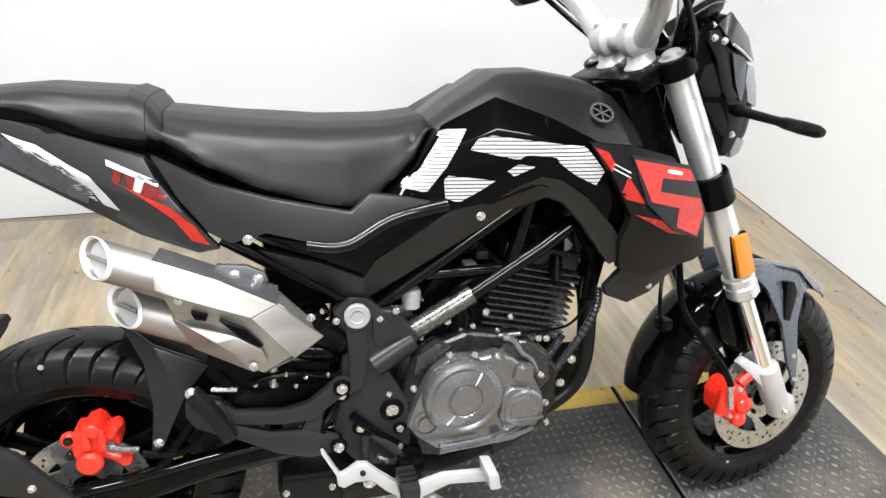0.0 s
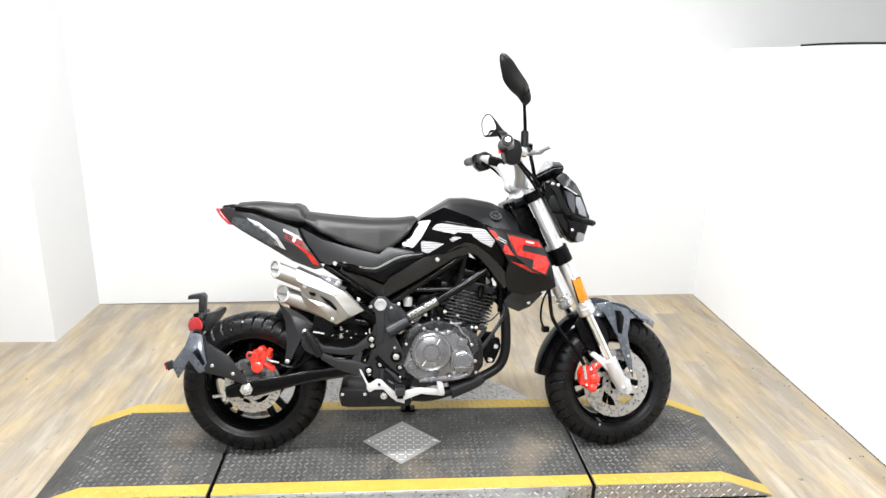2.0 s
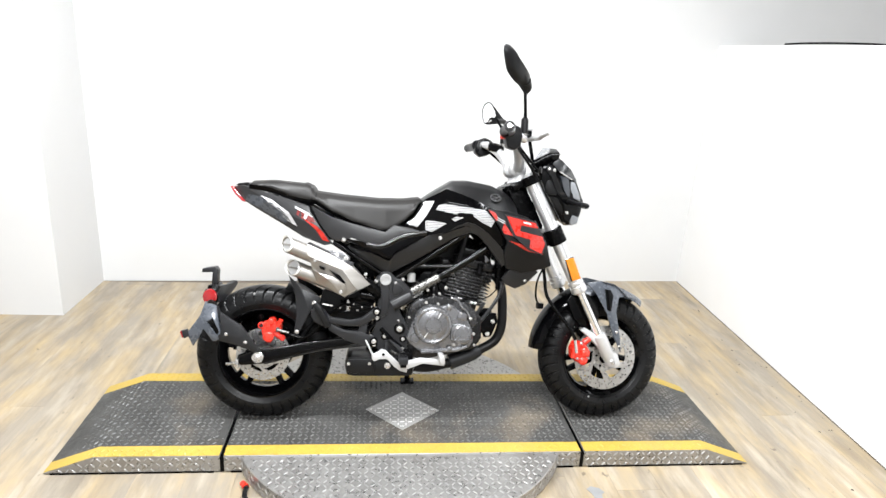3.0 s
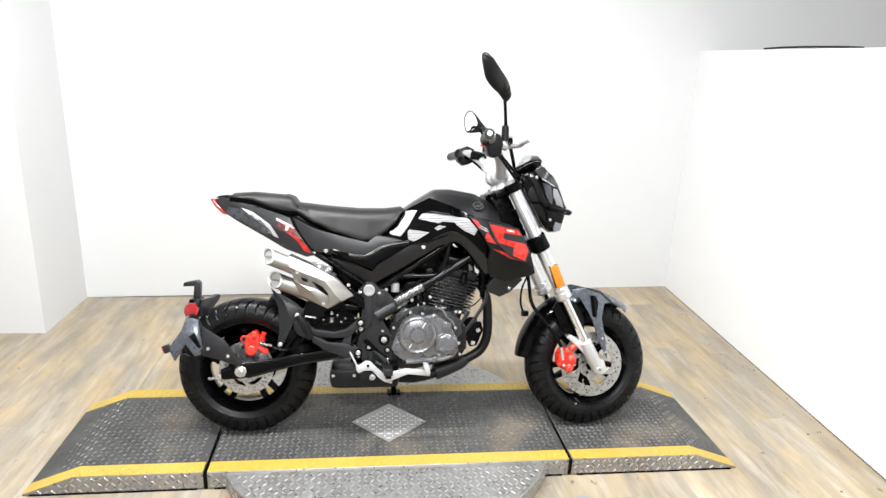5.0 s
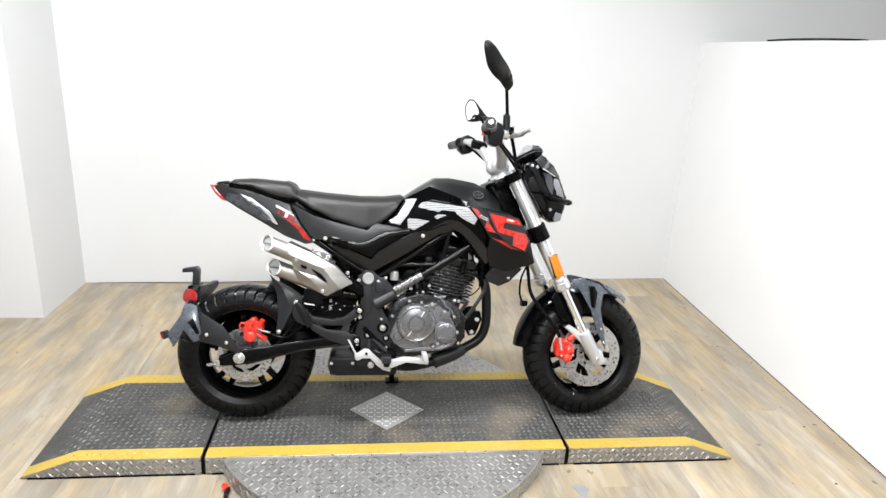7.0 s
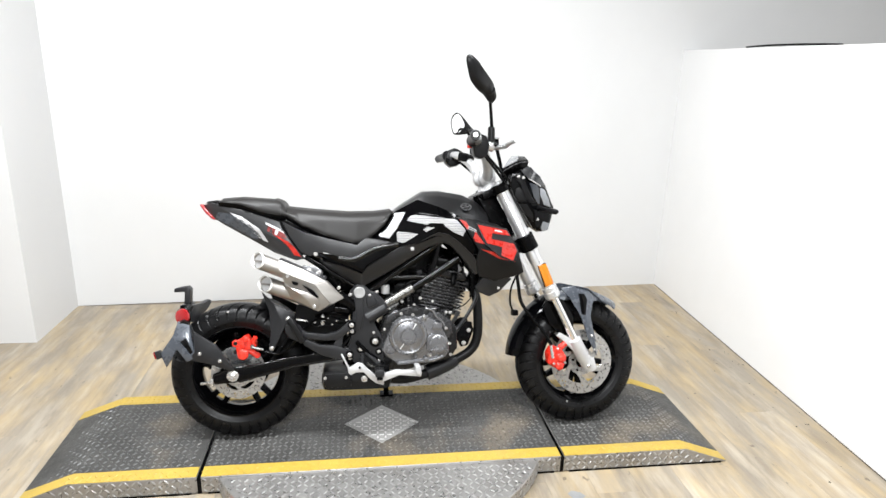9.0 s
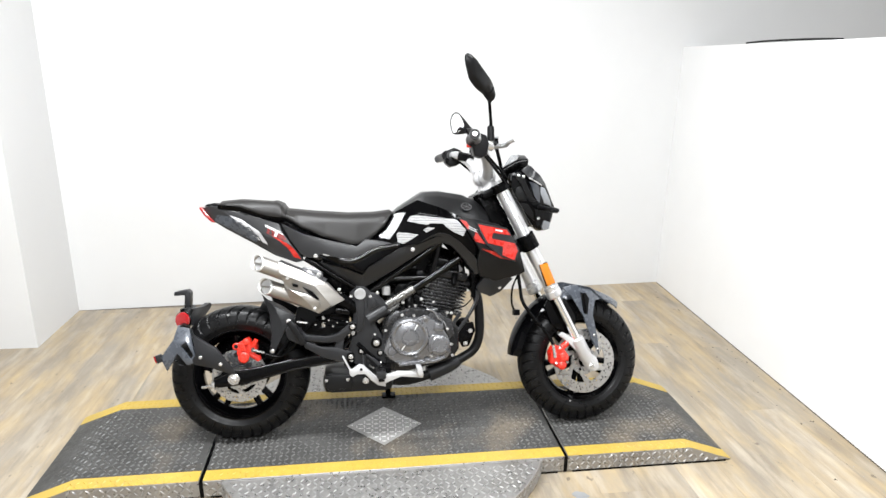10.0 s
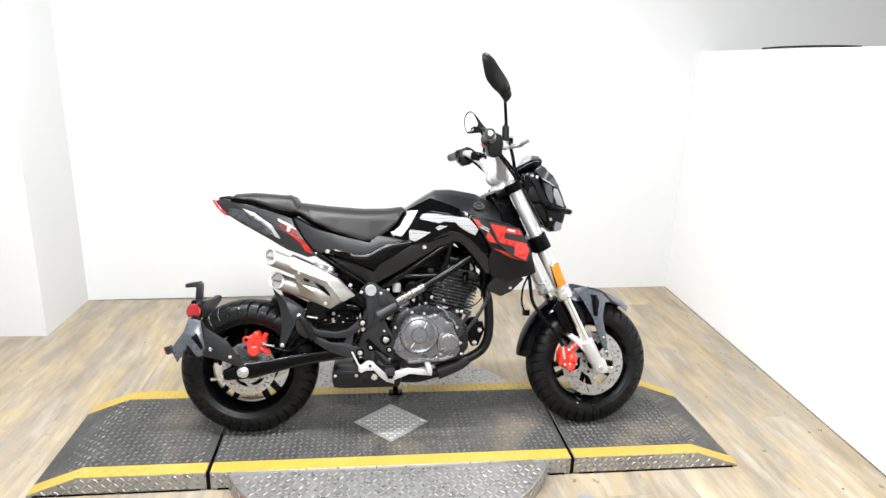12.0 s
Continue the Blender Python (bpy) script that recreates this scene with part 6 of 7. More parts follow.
part("axle_nut", hexbolt(-0.490, 0.232, -0.112, 0.0145, 0.014), BOLT, swingarm)
part("axle_washer", button(-0.490, 0.232, -0.111, 0.0190, 0.003), BOLT, swingarm)
part("chain_adjuster", tube([(-0.550, -0.098, 0.212), (-0.595, -0.098, 0.206)], (0.006, 0.0045), 10), BOLT, swingarm)
part("adjuster_tab", box(-0.562, -0.552, -0.114, -0.080, 0.196, 0.226, 0.002), BOLT, swingarm)
part("pivot_shaft", tube([(-0.075, -0.11, 0.305), (-0.075, 0.11, 0.305)], 0.018, 16), SATIN, swingarm)
part("cross_member", box(-0.230, -0.190, -0.09, 0.09, 0.265, 0.295, 0.006), GLOSS, swingarm)
shock = part("rear_shock", tube([(-0.215, 0, 0.315), (-0.115, 0, 0.50)], 0.014, 16), SATIN, bike, "rear shock absorber")
bm = bmesh.new()
spring = [(-0.205 + 0.080 * t / 60 + 0.026 * math.cos(t * 0.9) * 0.88, 0.026 * math.sin(t * 0.9), 0.335 + 0.145 * t / 60 - 0.026 * math.cos(t * 0.9) * 0.48) for t in range(61)]
part("spring", tube(spring, 0.0045, 8, steps=2), SATIN, shock)

part("inner_fender", prism([(-0.305, 0.360), (-0.285, 0.455), (-0.215, 0.482), (-0.122, 0.485), (-0.110, 0.400), (-0.118, 0.335), (-0.200, 0.318)], -0.060, -0.040, 0.004), MATTE, bike, "black inner fender")
# rear brake
rcal = part("rear_caliper", prism([(-0.486, 0.318), (-0.482, 0.350), (-0.468, 0.352), (-0.462, 0.362), (-0.446, 0.366), (-0.436, 0.356), (-0.432, 0.344), (-0.420, 0.348), (-0.412, 0.338), (-0.412, 0.318), (-0.420, 0.304), (-0.438, 0.300), (-0.446, 0.286), (-0.470, 0.286), (-0.482, 0.298)], -0.098, -0.045, 0.007, 3), RED, bike, "red rear brake caliper")
part("piston_cap", button(-0.459, 0.297, -0.101, 0.0205, 0.012, 28, 0.003), RED, rcal)
part("upper_knob", button(-0.449, 0.356, -0.094, 0.0125, 0.014, 20, 0.002), RED, rcal)
part("rib", prism([(-0.470, 0.322), (-0.466, 0.354), (-0.456, 0.357), (-0.452, 0.322)], -0.108, -0.095, 0.005, 3), RED, rcal)
part("rib", prism([(-0.444, 0.318), (-0.440, 0.356), (-0.431, 0.354), (-0.430, 0.316)], -0.106, -0.095, 0.004, 3), RED, rcal)
part("lug", tube([(-0.424, -0.092, 0.338), (-0.412, -0.096, 0.362)], (0.010, 0.0085), 14), RED, rcal)
part("lug", tube([(-0.436, -0.090, 0.306), (-0.408, -0.092, 0.290)], (0.009, 0.011), 14), RED, rcal)
part("pin_boot", button(-0.407, 0.291, -0.092, 0.0115, 0.010), RED, rcal)
part("ear", button(-0.487, 0.338, -0.088, 0.0140, 0.010), RED, rcal)
part("bleed_cap", hexbolt(-0.487, 0.340, -0.098, 0.0085, 0.007), ENGDARK, rcal)
part("ear", button(-0.490, 0.306, -0.086, 0.0085, 0.008), ENGDARK, rcal)
part("banjo_bolt", hexbolt(-0.424, 0.325, -0.102, 0.0095, 0.010), SLEEVE, rcal)
part("banjo", tube([(-0.424, -0.109, 0.325), (-0.404, -0.110, 0.320), (-0.382, -0.108, 0.314)], (0.0062, 0.0048), 10), SLEEVE, rcal, "dull zinc hose union")
rcal.matrix_local = Matrix.Translation((-0.449, -0.080, 0.322)) @ Matrix.Scale(0.87, 4) @ Matrix.Translation((0.449, 0.080, -0.322))
part("caliper_bracket", prism([(-0.520, 0.300), (-0.490, 0.330), (-0.430, 0.300), (-0.440, 0.262), (-0.500, 0.262)], -0.070, -0.060, 0.003), ENGINE, bike)
part("brake_hose", tube([(-0.386, -0.108, 0.310), (-0.34, -0.105, 0.30), (-0.30, -0.112, 0.33), (-0.24, -0.11, 0.40), (-0.17, -0.11, 0.415), (-0.11, -0.10, 0.40)], 0.005, 10), SATIN, bike)
both("torque_stay", tube([(-0.375, -0.100, 0.265), (-0.295, -0.100, 0.372)], 0.0075, 10), SATIN)

# hugger and number plate carrier
hug = facets([(-0.398, -0.078, 0.506), (-0.358, -0.086, 0.468), (-0.286, -0.090, 0.431), (-0.322, -0.096, 0.387), (-0.345, -0.098, 0.340), (-0.360, -0.098, 0.307), (-0.377, -0.094, 0.300), (-0.368, -0.088, 0.372), (-0.374, -0.082, 0.440), (-0.340, -0.096, 0.426)],
             [(0, 1, 8), (1, 2, 9), (2, 3, 9), (3, 4, 7, 9), (1, 9, 7, 8), (4, 5, 6, 7)], 0.010, 0.003)
hugger = both("hugger", hug, GREYPLASTIC, bike, "dark grey rear hugger")
part("hugger_bolt", hexbolt(-0.365, 0.318, -0.098, 0.008, 0.005), BOLT, hugger)
bm = bmesh.new()
rows = []
for i in range(15):
    a = math.radians(10 + 62 * i / 14)
    rows.append([bm.verts.new((REAR[0] + (0.258 - 0.02 * abs(u) ** 3) * math.cos(a), 0.080 * u, REAR[1] + (0.258 - 0.02 * abs(u) ** 3) * math.sin(a))) for u in np.linspace(-1, 1, 13)])
for p, q in zip(rows, rows[1:]):
    for j in range(12):
        bm.faces.new((p[j], p[j + 1], q[j + 1], q[j]))
bmesh.ops.solidify(bm, geom=bm.faces[:], thickness=0.003)
part("hugger_top", bm, MATTE, hugger)

carrier = part("plate_carrier", facets([(-0.622, -0.100, 0.404), (-0.611, -0.112, 0.383), (-0.552, -0.119, 0.346), (-0.541, -0.119, 0.340), (-0.483, -0.118, 0.256), (-0.500, -0.116, 0.250), (-0.557, -0.119, 0.274), (-0.628, -0.112, 0.291), (-0.606, -0.120, 0.320), (-0.545, -0.123, 0.300)],
                                        [(0, 1, 8), (1, 2, 3, 9, 8), (3, 4, 9), (4, 5, 6, 9), (6, 7, 8, 9)], 0.012, 0.003), GREYPLASTIC, bike, "dark grey number plate carrier arm")
wing = part("carrier_wing", facets([(-0.664, -0.090, 0.415), (-0.626, -0.096, 0.401), (-0.612, -0.113, 0.335), (-0.605, -0.115, 0.309), (-0.613, -0.115, 0.293), (-0.634, -0.112, 0.284), (-0.664, -0.112, 0.326), (-0.677, -0.110, 0.301), (-0.700, -0.102, 0.266), (-0.720, -0.100, 0.310), (-0.676, -0.108, 0.371),
                                    (-0.653, -0.113, 0.350), (-0.636, -0.112, 0.362), (-0.614, -0.116, 0.318), (-0.622, -0.116, 0.307)],
                                    [(0, 1, 12), (1, 2, 13, 12), (2, 3, 13), (0, 12, 11, 10), (10, 11, 14, 5, 6), (14, 4, 5), (14, 13, 3, 4), (10, 6, 7, 9), (9, 7, 8)], 0.012, 0.003), BLUEGREY, carrier, "blue-grey plastic wing with an open slot")
part("carrier_tip", prism([(-0.736, 0.318), (-0.722, 0.322), (-0.711, 0.300), (-0.728, 0.292)], -0.105, -0.08, 0.002), GREYPLASTIC, carrier)
part("tip_lens", prism([(-0.741, 0.316), (-0.737, 0.318), (-0.730, 0.296), (-0.734, 0.294)], -0.103, -0.082, 0.001), REDLENS, carrier, "small red edge lens")
for x, z in ((-0.590, 0.312), (-0.528, 0.286)):
    part("carrier_bolt", hexbolt(x, z, -0.121, 0.0065, 0.006), BOLT, carrier)
part("cross_arm", tube([(-0.645, -0.09, 0.400), (-0.650, 0.0, 0.420), (-0.645, 0.09, 0.400)], 0.016, 14), MATTE, carrier)
bm = bmesh.new()
board = [(-0.634, -0.050, 0.460), (-0.624, -0.050, 0.404), (-0.618, 0.040, 0.408), (-0.604, 0.092, 0.438), (-0.596, 0.102, 0.448), (-0.600, 0.100, 0.461), (-0.612, 0.070, 0.452), (-0.622, 0.020, 0.456)]
rows = [[bm.verts.new((x + dx, y, z)) for x, y, z in board] for dx in (0.0, -0.020)]
bm.faces.new(rows[0])
bm.faces.new(rows[1][::-1])
for i in range(len(board)):
    j = (i + 1) % len(board)
    bm.faces.new((rows[0][i], rows[0][j], rows[1][j], rows[1][i]))
bmesh.ops.recalc_face_normals(bm, faces=bm.faces[:])
part("plate_board", bevel_sharp(bm, 0.004), GREYPLASTIC, carrier, "black plate board")
part("plate_light", prism([(-0.700, 0.498), (-0.698, 0.512), (-0.654, 0.519), (-0.645, 0.508), (-0.648, 0.448), (-0.668, 0.448), (-0.664, 0.500)], 0.004, 0.044, 0.004), GREYPLASTIC, carrier, "black plate light on its neck")
part("neck", prism([(-0.668, 0.462), (-0.640, 0.462), (-0.632, 0.412), (-0.664, 0.412)], -0.050, 0.050, 0.006), SATIN, carrier)
part("stub", tube([(-0.640, -0.035, 0.455), (-0.648, -0.062, 0.432)], 0.014, 14), MATTE, carrier)
refl = part("rear_reflector", lathe([(0, 0), (0, 0.026), (0.003, 0.0265), (0.008, 0.024), (0.0105, 0.014), (0.011, 0)], (-0.653, -0.066, 0.427), (-0.35, -0.93, 0.05), 36), REDLENS, bike, "round red reflector")
part("bezel", lathe([(0, 0.018), (0, 0.028), (0.004, 0.029), (0.006, 0.0265)], (-0.6515, -0.063, 0.427), (-0.35, -0.93, 0.05), 36, closed=True), SATIN, refl)

# ---- exhaust ----
exhaust = part("silencer", prism([(-0.322, 0.604), (-0.250, 0.574), (-0.178, 0.542), (-0.130, 0.488), (-0.210, 0.448), (-0.296, 0.492), (-0.316, 0.530)], -0.150, -0.095, 0.010, 3), STEEL, bike, "brushed stainless twin silencer")
for (mx, my, mz), (ex, ey, ez) in (((-0.402, -0.118, 0.614), (-0.230, -0.125, 0.545)), ((-0.384, -0.092, 0.534), (-0.225, -0.120, 0.478))):
    d = Vector((ex - mx, ey - my, ez - mz))
    d0, cut = d.normalized(), Vector((-0.71, -0.62, 0.28)).normalized()

    def slashed(profile, closed=False, reach=0.03):
        bm = lathe([(a, r * 0.86) for a, r in profile], (mx, my, mz), d, 44, closed=closed)
        for v in bm.verts:
            r = v.co - Vector((mx, my, mz))
            a = r.dot(d0)
            if a < reach:
                r = r - d0 * a
                v.co -= d0 * (r.dot(cut) / d0.dot(cut))
        return bm

    can = part("tail_pipe", slashed([(0.028, 0.0), (0.028, 0.0270), (0.0, 0.0287), (0.0, 0.0300), (0.006, 0.0305), (0.10, 0.0300), (d.length, 0.0300), (d.length, 0)]), STEEL, exhaust, "brushed steel tail pipe")
    part("mouth_ring", slashed([(-0.001, 0.0284), (-0.0025, 0.0296), (-0.001, 0.0308), (0.002, 0.0310), (0.003, 0.0305), (0.003, 0.0284)], True), RINGSTEEL, can, "bright mouth ring")
    part("baffle_disc", slashed([(0.010, 0), (0.010, 0.0283), (0.013, 0.0283), (0.013, 0)]), CASTSILVER, can, "pale perforated end plate")
    part("baffle", tube([Vector((mx, my, mz)) + d0 * 0.004 - cut.cross(Vector((0, 0, 1))).normalized() * 0.024, Vector((mx, my, mz)) + d0 * 0.004 + cut.cross(Vector((0, 0, 1))).normalized() * 0.024], 0.0032, 8), STEEL, can)
shield_a, shield_b, shield_c, shield_d = (-0.331, -0.150, 0.618), (-0.329, -0.167, 0.583), (-0.304, -0.171, 0.572), (-0.216, -0.176, 0.538)
shield_f, shield_g, shield_h, shield_i, shield_j = (-0.256, -0.156, 0.588), (-0.183, -0.160, 0.548), (-0.123, -0.150, 0.489), (-0.165, -0.172, 0.471), (-0.207, -0.160, 0.446)
part("upper_shield", facets([shield_a, shield_f, shield_g, shield_d, shield_c, shield_b], [(0, 5, 4, 1), (1, 4, 3, 2)], 0.006, 0.0026), STEEL, exhaust, "brushed steel upper heat shield")
part("front_shield", facets([shield_d, shield_g, shield_h, shield_i, shield_j], [(0, 1, 2, 3), (3, 2, 4)], 0.006, 0.0026), STEEL, exhaust, "brushed steel front plate")
# The lip's shade is coloured in: engine grey in place of the steel.
part("top_lip", facets([shield_a, (-0.326, -0.118, 0.622), (-0.180, -0.118, 0.556), shield_g, shield_f], [(0, 1, 2, 3, 4)], 0.006, 0.002), ENGINE, exhaust, "upper lip with its shade put in as darker grey")
part("side_plate", facets([(-0.324, -0.158, 0.578), (-0.216, -0.170, 0.538), (-0.167, -0.166, 0.472), (-0.207, -0.158, 0.447), (-0.294, -0.146, 0.490), (-0.314, -0.146, 0.538)], [(0, 1, 2, 3, 4, 5)], 0.005, 0.0015), STEEL, exhaust)
part("lower_shield", facets([(-0.314, -0.150, 0.535), (-0.297, -0.164, 0.529), (-0.239, -0.172, 0.513), (-0.206, -0.174, 0.491), (-0.200, -0.168, 0.470), (-0.218, -0.166, 0.453), (-0.294, -0.152, 0.491), (-0.262, -0.177, 0.507), (-0.240, -0.168, 0.484)],
                             [(0, 1, 7), (1, 2, 7), (2, 3, 8, 7), (3, 4, 8), (4, 5, 8), (5, 6, 8), (6, 0, 7, 8)], 0.006, 0.0026), STEEL, exhaust, "brushed steel lower heat shield")
for poly, y in (([(-0.290, 0.549), (-0.270, 0.543), (-0.272, 0.535), (-0.286, 0.539)], -0.166), ([(-0.256, 0.537), (-0.224, 0.521), (-0.204, 0.496), (-0.210, 0.494), (-0.232, 0.512)], -0.1735)):
    part("slot", prism(poly, y, -0.150, 0.0), SATIN, exhaust, "dark vent slot")
for x, z, y in ((-0.303, 0.566, -0.163), (-0.219, 0.466, -0.170), (-0.140, 0.524, -0.158)):
    part("shield_screw", hexbolt(x, z, y, 0.0065, 0.006), BOLT, exhaust)
part("hanger", prism([(-0.265, 0.582), (-0.258, 0.596), (-0.220, 0.592), (-0.196, 0.580), (-0.192, 0.566), (-0.210, 0.560), (-0.245, 0.570)], -0.122, -0.112, 0.003), ENGINE, exhaust, "grey hanger bracket")
for x, z in ((-0.236, 0.580), (-0.206, 0.572)):
    part("hanger_bolt", hexbolt(x, z, -0.122, 0.008, 0.005), BOLT, exhaust)
part("link_pipe", tube([(-0.140, -0.125, 0.490), (-0.100, -0.10, 0.455), (-0.085, -0.06, 0.40), (-0.10, -0.03, 0.30), (-0.12, -0.03, 0.21)], 0.021, 18), SATIN, exhaust)
header = part("header_pipe", tube([(0.270, 0.005, 0.512), (0.318, -0.006, 0.508), (0.341, -0.020, 0.470), (0.348, -0.026, 0.400), (0.346, -0.026, 0.325), (0.324, -0.026, 0.276), (0.270, -0.030, 0.243), (0.190, -0.042, 0.209), (0.090, -0.060, 0.188), (0.02, -0.07, 0.194)], 0.0168, 20), MATTE, bike, "black header pipe")
part("header_flare", tube([(0.268, -0.030, 0.242), (0.235, -0.036, 0.226), (0.160, -0.046, 0.202)], (0.0205, 0.028), 20), GREYPLASTIC, header)
chamber = part("exhaust_chamber", box(-0.203, 0.034, -0.118, 0.080, 0.164, 0.242, 0.030), MATTE, bike, "black exhaust chamber under the engine")
part("chamber_panel", prism([(-0.192, 0.230), (-0.118, 0.230), (-0.104, 0.220), (-0.104, 0.184), (-0.184, 0.180), (-0.196, 0.196)], -0.124, -0.115, 0.004), MATTE, chamber)
for x, z, r in ((-0.190, 0.216, 0.006), (-0.120, 0.216, 0.006), (-0.060, 0.208, 0.012)):
    part("chamber_bolt", hexbolt(x, z, -0.124 if x < -0.1 else -0.118, r, 0.006), BOLT, chamber)

# canister, cables and fittings tucked under the silencer
canister = part("canister", lathe([(0, 0), (0, 0.013), (0.004, 0.0165), (0.050, 0.0165), (0.054, 0.0130), (0.054, 0)], (-0.158, -0.098, 0.449), (0.98, 0.0, -0.16), 28), GLOSS, bike, "small gloss black canister")
part("clamp_band", lathe([(0.020, 0.0166), (0.020, 0.0180), (0.026, 0.0180), (0.026, 0.0166)], (-0.158, -0.098, 0.449), (0.98, 0.0, -0.16), 28, closed=True), SATIN, canister)
union = part("brake_union", tube([(-0.197, -0.100, 0.428), (-0.195, -0.102, 0.412), (-0.197, -0.100, 0.394)], (0.0055, 0.0085, 0.0060), 10), BOLT, bike, "zinc brake line union")
part("union_nut", hexbolt(-0.196, 0.410, -0.106, 0.0065, 0.007), BOLT, union)
part("brake_line", tube([(-0.197, -0.100, 0.424), (-0.178, -0.106, 0.424), (-0.147, -0.112, 0.409), (-0.110, -0.112, 0.405), (-0.085, -0.105, 0.420)], 0.0032, 8), SATIN, union)
part("brake_line", tube([(-0.196, -0.100, 0.394), (-0.215, -0.104, 0.388), (-0.245, -0.104, 0.400), (-0.275, -0.095, 0.425)], 0.0030, 8), SATIN, union)
part("wire", tube([(-0.221, -0.098, 0.428), (-0.205, -0.108, 0.415), (-0.180, -0.108, 0.398), (-0.150, -0.108, 0.392), (-0.102, -0.106, 0.396)], 0.0022, 8), SATIN, bike)
for x, z, r in ((-0.178, 0.416, 0.0040), (-0.150, 0.408, 0.0036), (-0.165, 0.395, 0.0034), (-0.222, 0.404, 0.0038), (-0.118, 0.408, 0.0034)):
    part("cable_clip", hexbolt(x, z, -0.112, r, 0.005), BOLT, bike)

# ---- engine ----
engine = part("engine", prism([(-0.020, 0.300), (0.010, 0.420), (0.100, 0.450), (0.200, 0.430), (0.262, 0.370), (0.262, 0.300), (0.235, 0.262), (0.060, 0.225), (0.000, 0.240)], -0.105, 0.110, 0.010, 3), ENGDARK, bike, "dark cast engine with grey clutch cover")
clutch = part("clutch_cover", prism([(-0.001, 0.306), (0.013, 0.284), (0.049, 0.257), (0.103, 0.257), (0.178, 0.268), (0.216, 0.274), (0.231, 0.293), (0.226, 0.336), (0.204, 0.378), (0.172, 0.407), (0.146, 0.420), (0.122, 0.414), (0.069, 0.418), (0.040, 0.400), (0.022, 0.363)], -0.127, -0.098, 0.008, 3), ENGINE, engine, "grey cast clutch cover")
part("round_cover", lathe([(0, 0), (0, 0.0665), (0.008, 0.0655), (0.014, 0.0620), (0.0165, 0.0560), (0.0150, 0.0520), (0.0135, 0.0500), (0.0165, 0.0400), (0.0180, 0.0290), (0.0160, 0.0275), (0.0160, 0.0250), (0.0190, 0.0235), (0.0200, 0)], (0.089, -0.125, 0.352), (0, -1, 0), 64), ENGINE, clutch, "round raised cover with a ring")
for k in (58, 236):
    d = Vector((math.cos(radians(k)), 0, math.sin(radians(k))))
    part("cast_rib", tube([Vector((0.089, -0.1415, 0.352)) + d * 0.029, Vector((0.089, -0.1395, 0.352)) + d * 0.050], 0.0018, 8), RINGSTEEL, clutch)
part("neck", prism([(0.150, 0.300), (0.150, 0.345), (0.168, 0.360), (0.205, 0.352), (0.215, 0.300), (0.180, 0.283)], -0.136, -0.120, 0.006, 3), ENGINE, clutch)
part("small_cover", lathe([(0, 0), (0, 0.0350), (0.005, 0.0350), (0.009, 0.0310), (0.010, 0.0250), (0.012, 0.0240), (0.0125, 0)], (0.190, -0.130, 0.319), (0, -1, 0), 44), ENGINE, clutch)
part("small_rib", box(0.158, 0.222, -0.1455, -0.138, 0.303, 0.306, 0.001), ENGINE, clutch)
part("sight_cap", lathe([(0, 0), (0, 0.0215), (0.006, 0.0215), (0.007, 0.0175), (0.0045, 0.0165), (0.0045, 0.0135), (0.0085, 0.0125), (0.0090, 0)], (0.030, -0.124, 0.310), (0, -1, 0), 32), ENGINE, clutch)
part("cover_foot", prism([(0.052, 0.264), (0.170, 0.272), (0.205, 0.284), (0.214, 0.277), (0.175, 0.262), (0.050, 0.254)], -0.136, -0.124, 0.003), ENGINE, clutch)
for k in range(4):
    part("cast_mark", box(0.078 + 0.014 * k, 0.087 + 0.014 * k, -0.1375, -0.134, 0.2635 + 0.0008 * k, 0.2665 + 0.0008 * k, 0.0004), ENGINE, clutch)
part("drain_plug", hexbolt(0.148, 0.271, -0.134, 0.011, 0.007), ENGINE, clutch)
part("upper_lug", prism([(0.128, 0.405), (0.140, 0.424), (0.160, 0.418), (0.150, 0.398)], -0.128, -0.110, 0.003), ENGINE, clutch)
part("side_lug", prism([(0.170, 0.372), (0.176, 0.398), (0.205, 0.392), (0.204, 0.366)], -0.134, -0.112, 0.004), ENGINE, clutch)
for x, z, r in ((0.009, 0.377, 0.0055), (0.065, 0.428, 0.006), (0.105, 0.424, 0.0055), (0.143, 0.416, 0.0055), (0.197, 0.349, 0.0055), (0.230, 0.322, 0.006), (0.234, 0.284, 0.0055), (0.163, 0.284, 0.006), (0.218, 0.375, 0.006), (0.185, 0.393, 0.0045)):
    part("cover_bolt", hexbolt(x, z, -0.128, r, 0.008), BOLT, clutch)
AX = Vector((0.225, 0, 0.974)).normalized()
BASE = Vector((0.195, 0, 0.395))
across = Vector((AX.z, 0, -AX.x))
turn = Matrix((across, Vector((0, 1, 0)), AX)).transposed().to_4x4()


def block(along, size, name, material, bevel=0.004, parent=engine, shift=(0, 0), label=""):
    bm = bmesh.new()
    bmesh.ops.create_cube(bm, size=1, matrix=Matrix.Diagonal((*size, 1)))
    bevel_sharp(bm, bevel)
    bmesh.ops.transform(bm, matrix=Matrix.Translation(BASE + AX * along + across * shift[0] + Vector((0, shift[1], 0))) @ turn, verts=bm.verts[:])
    return part(name, bm, material, parent, label)


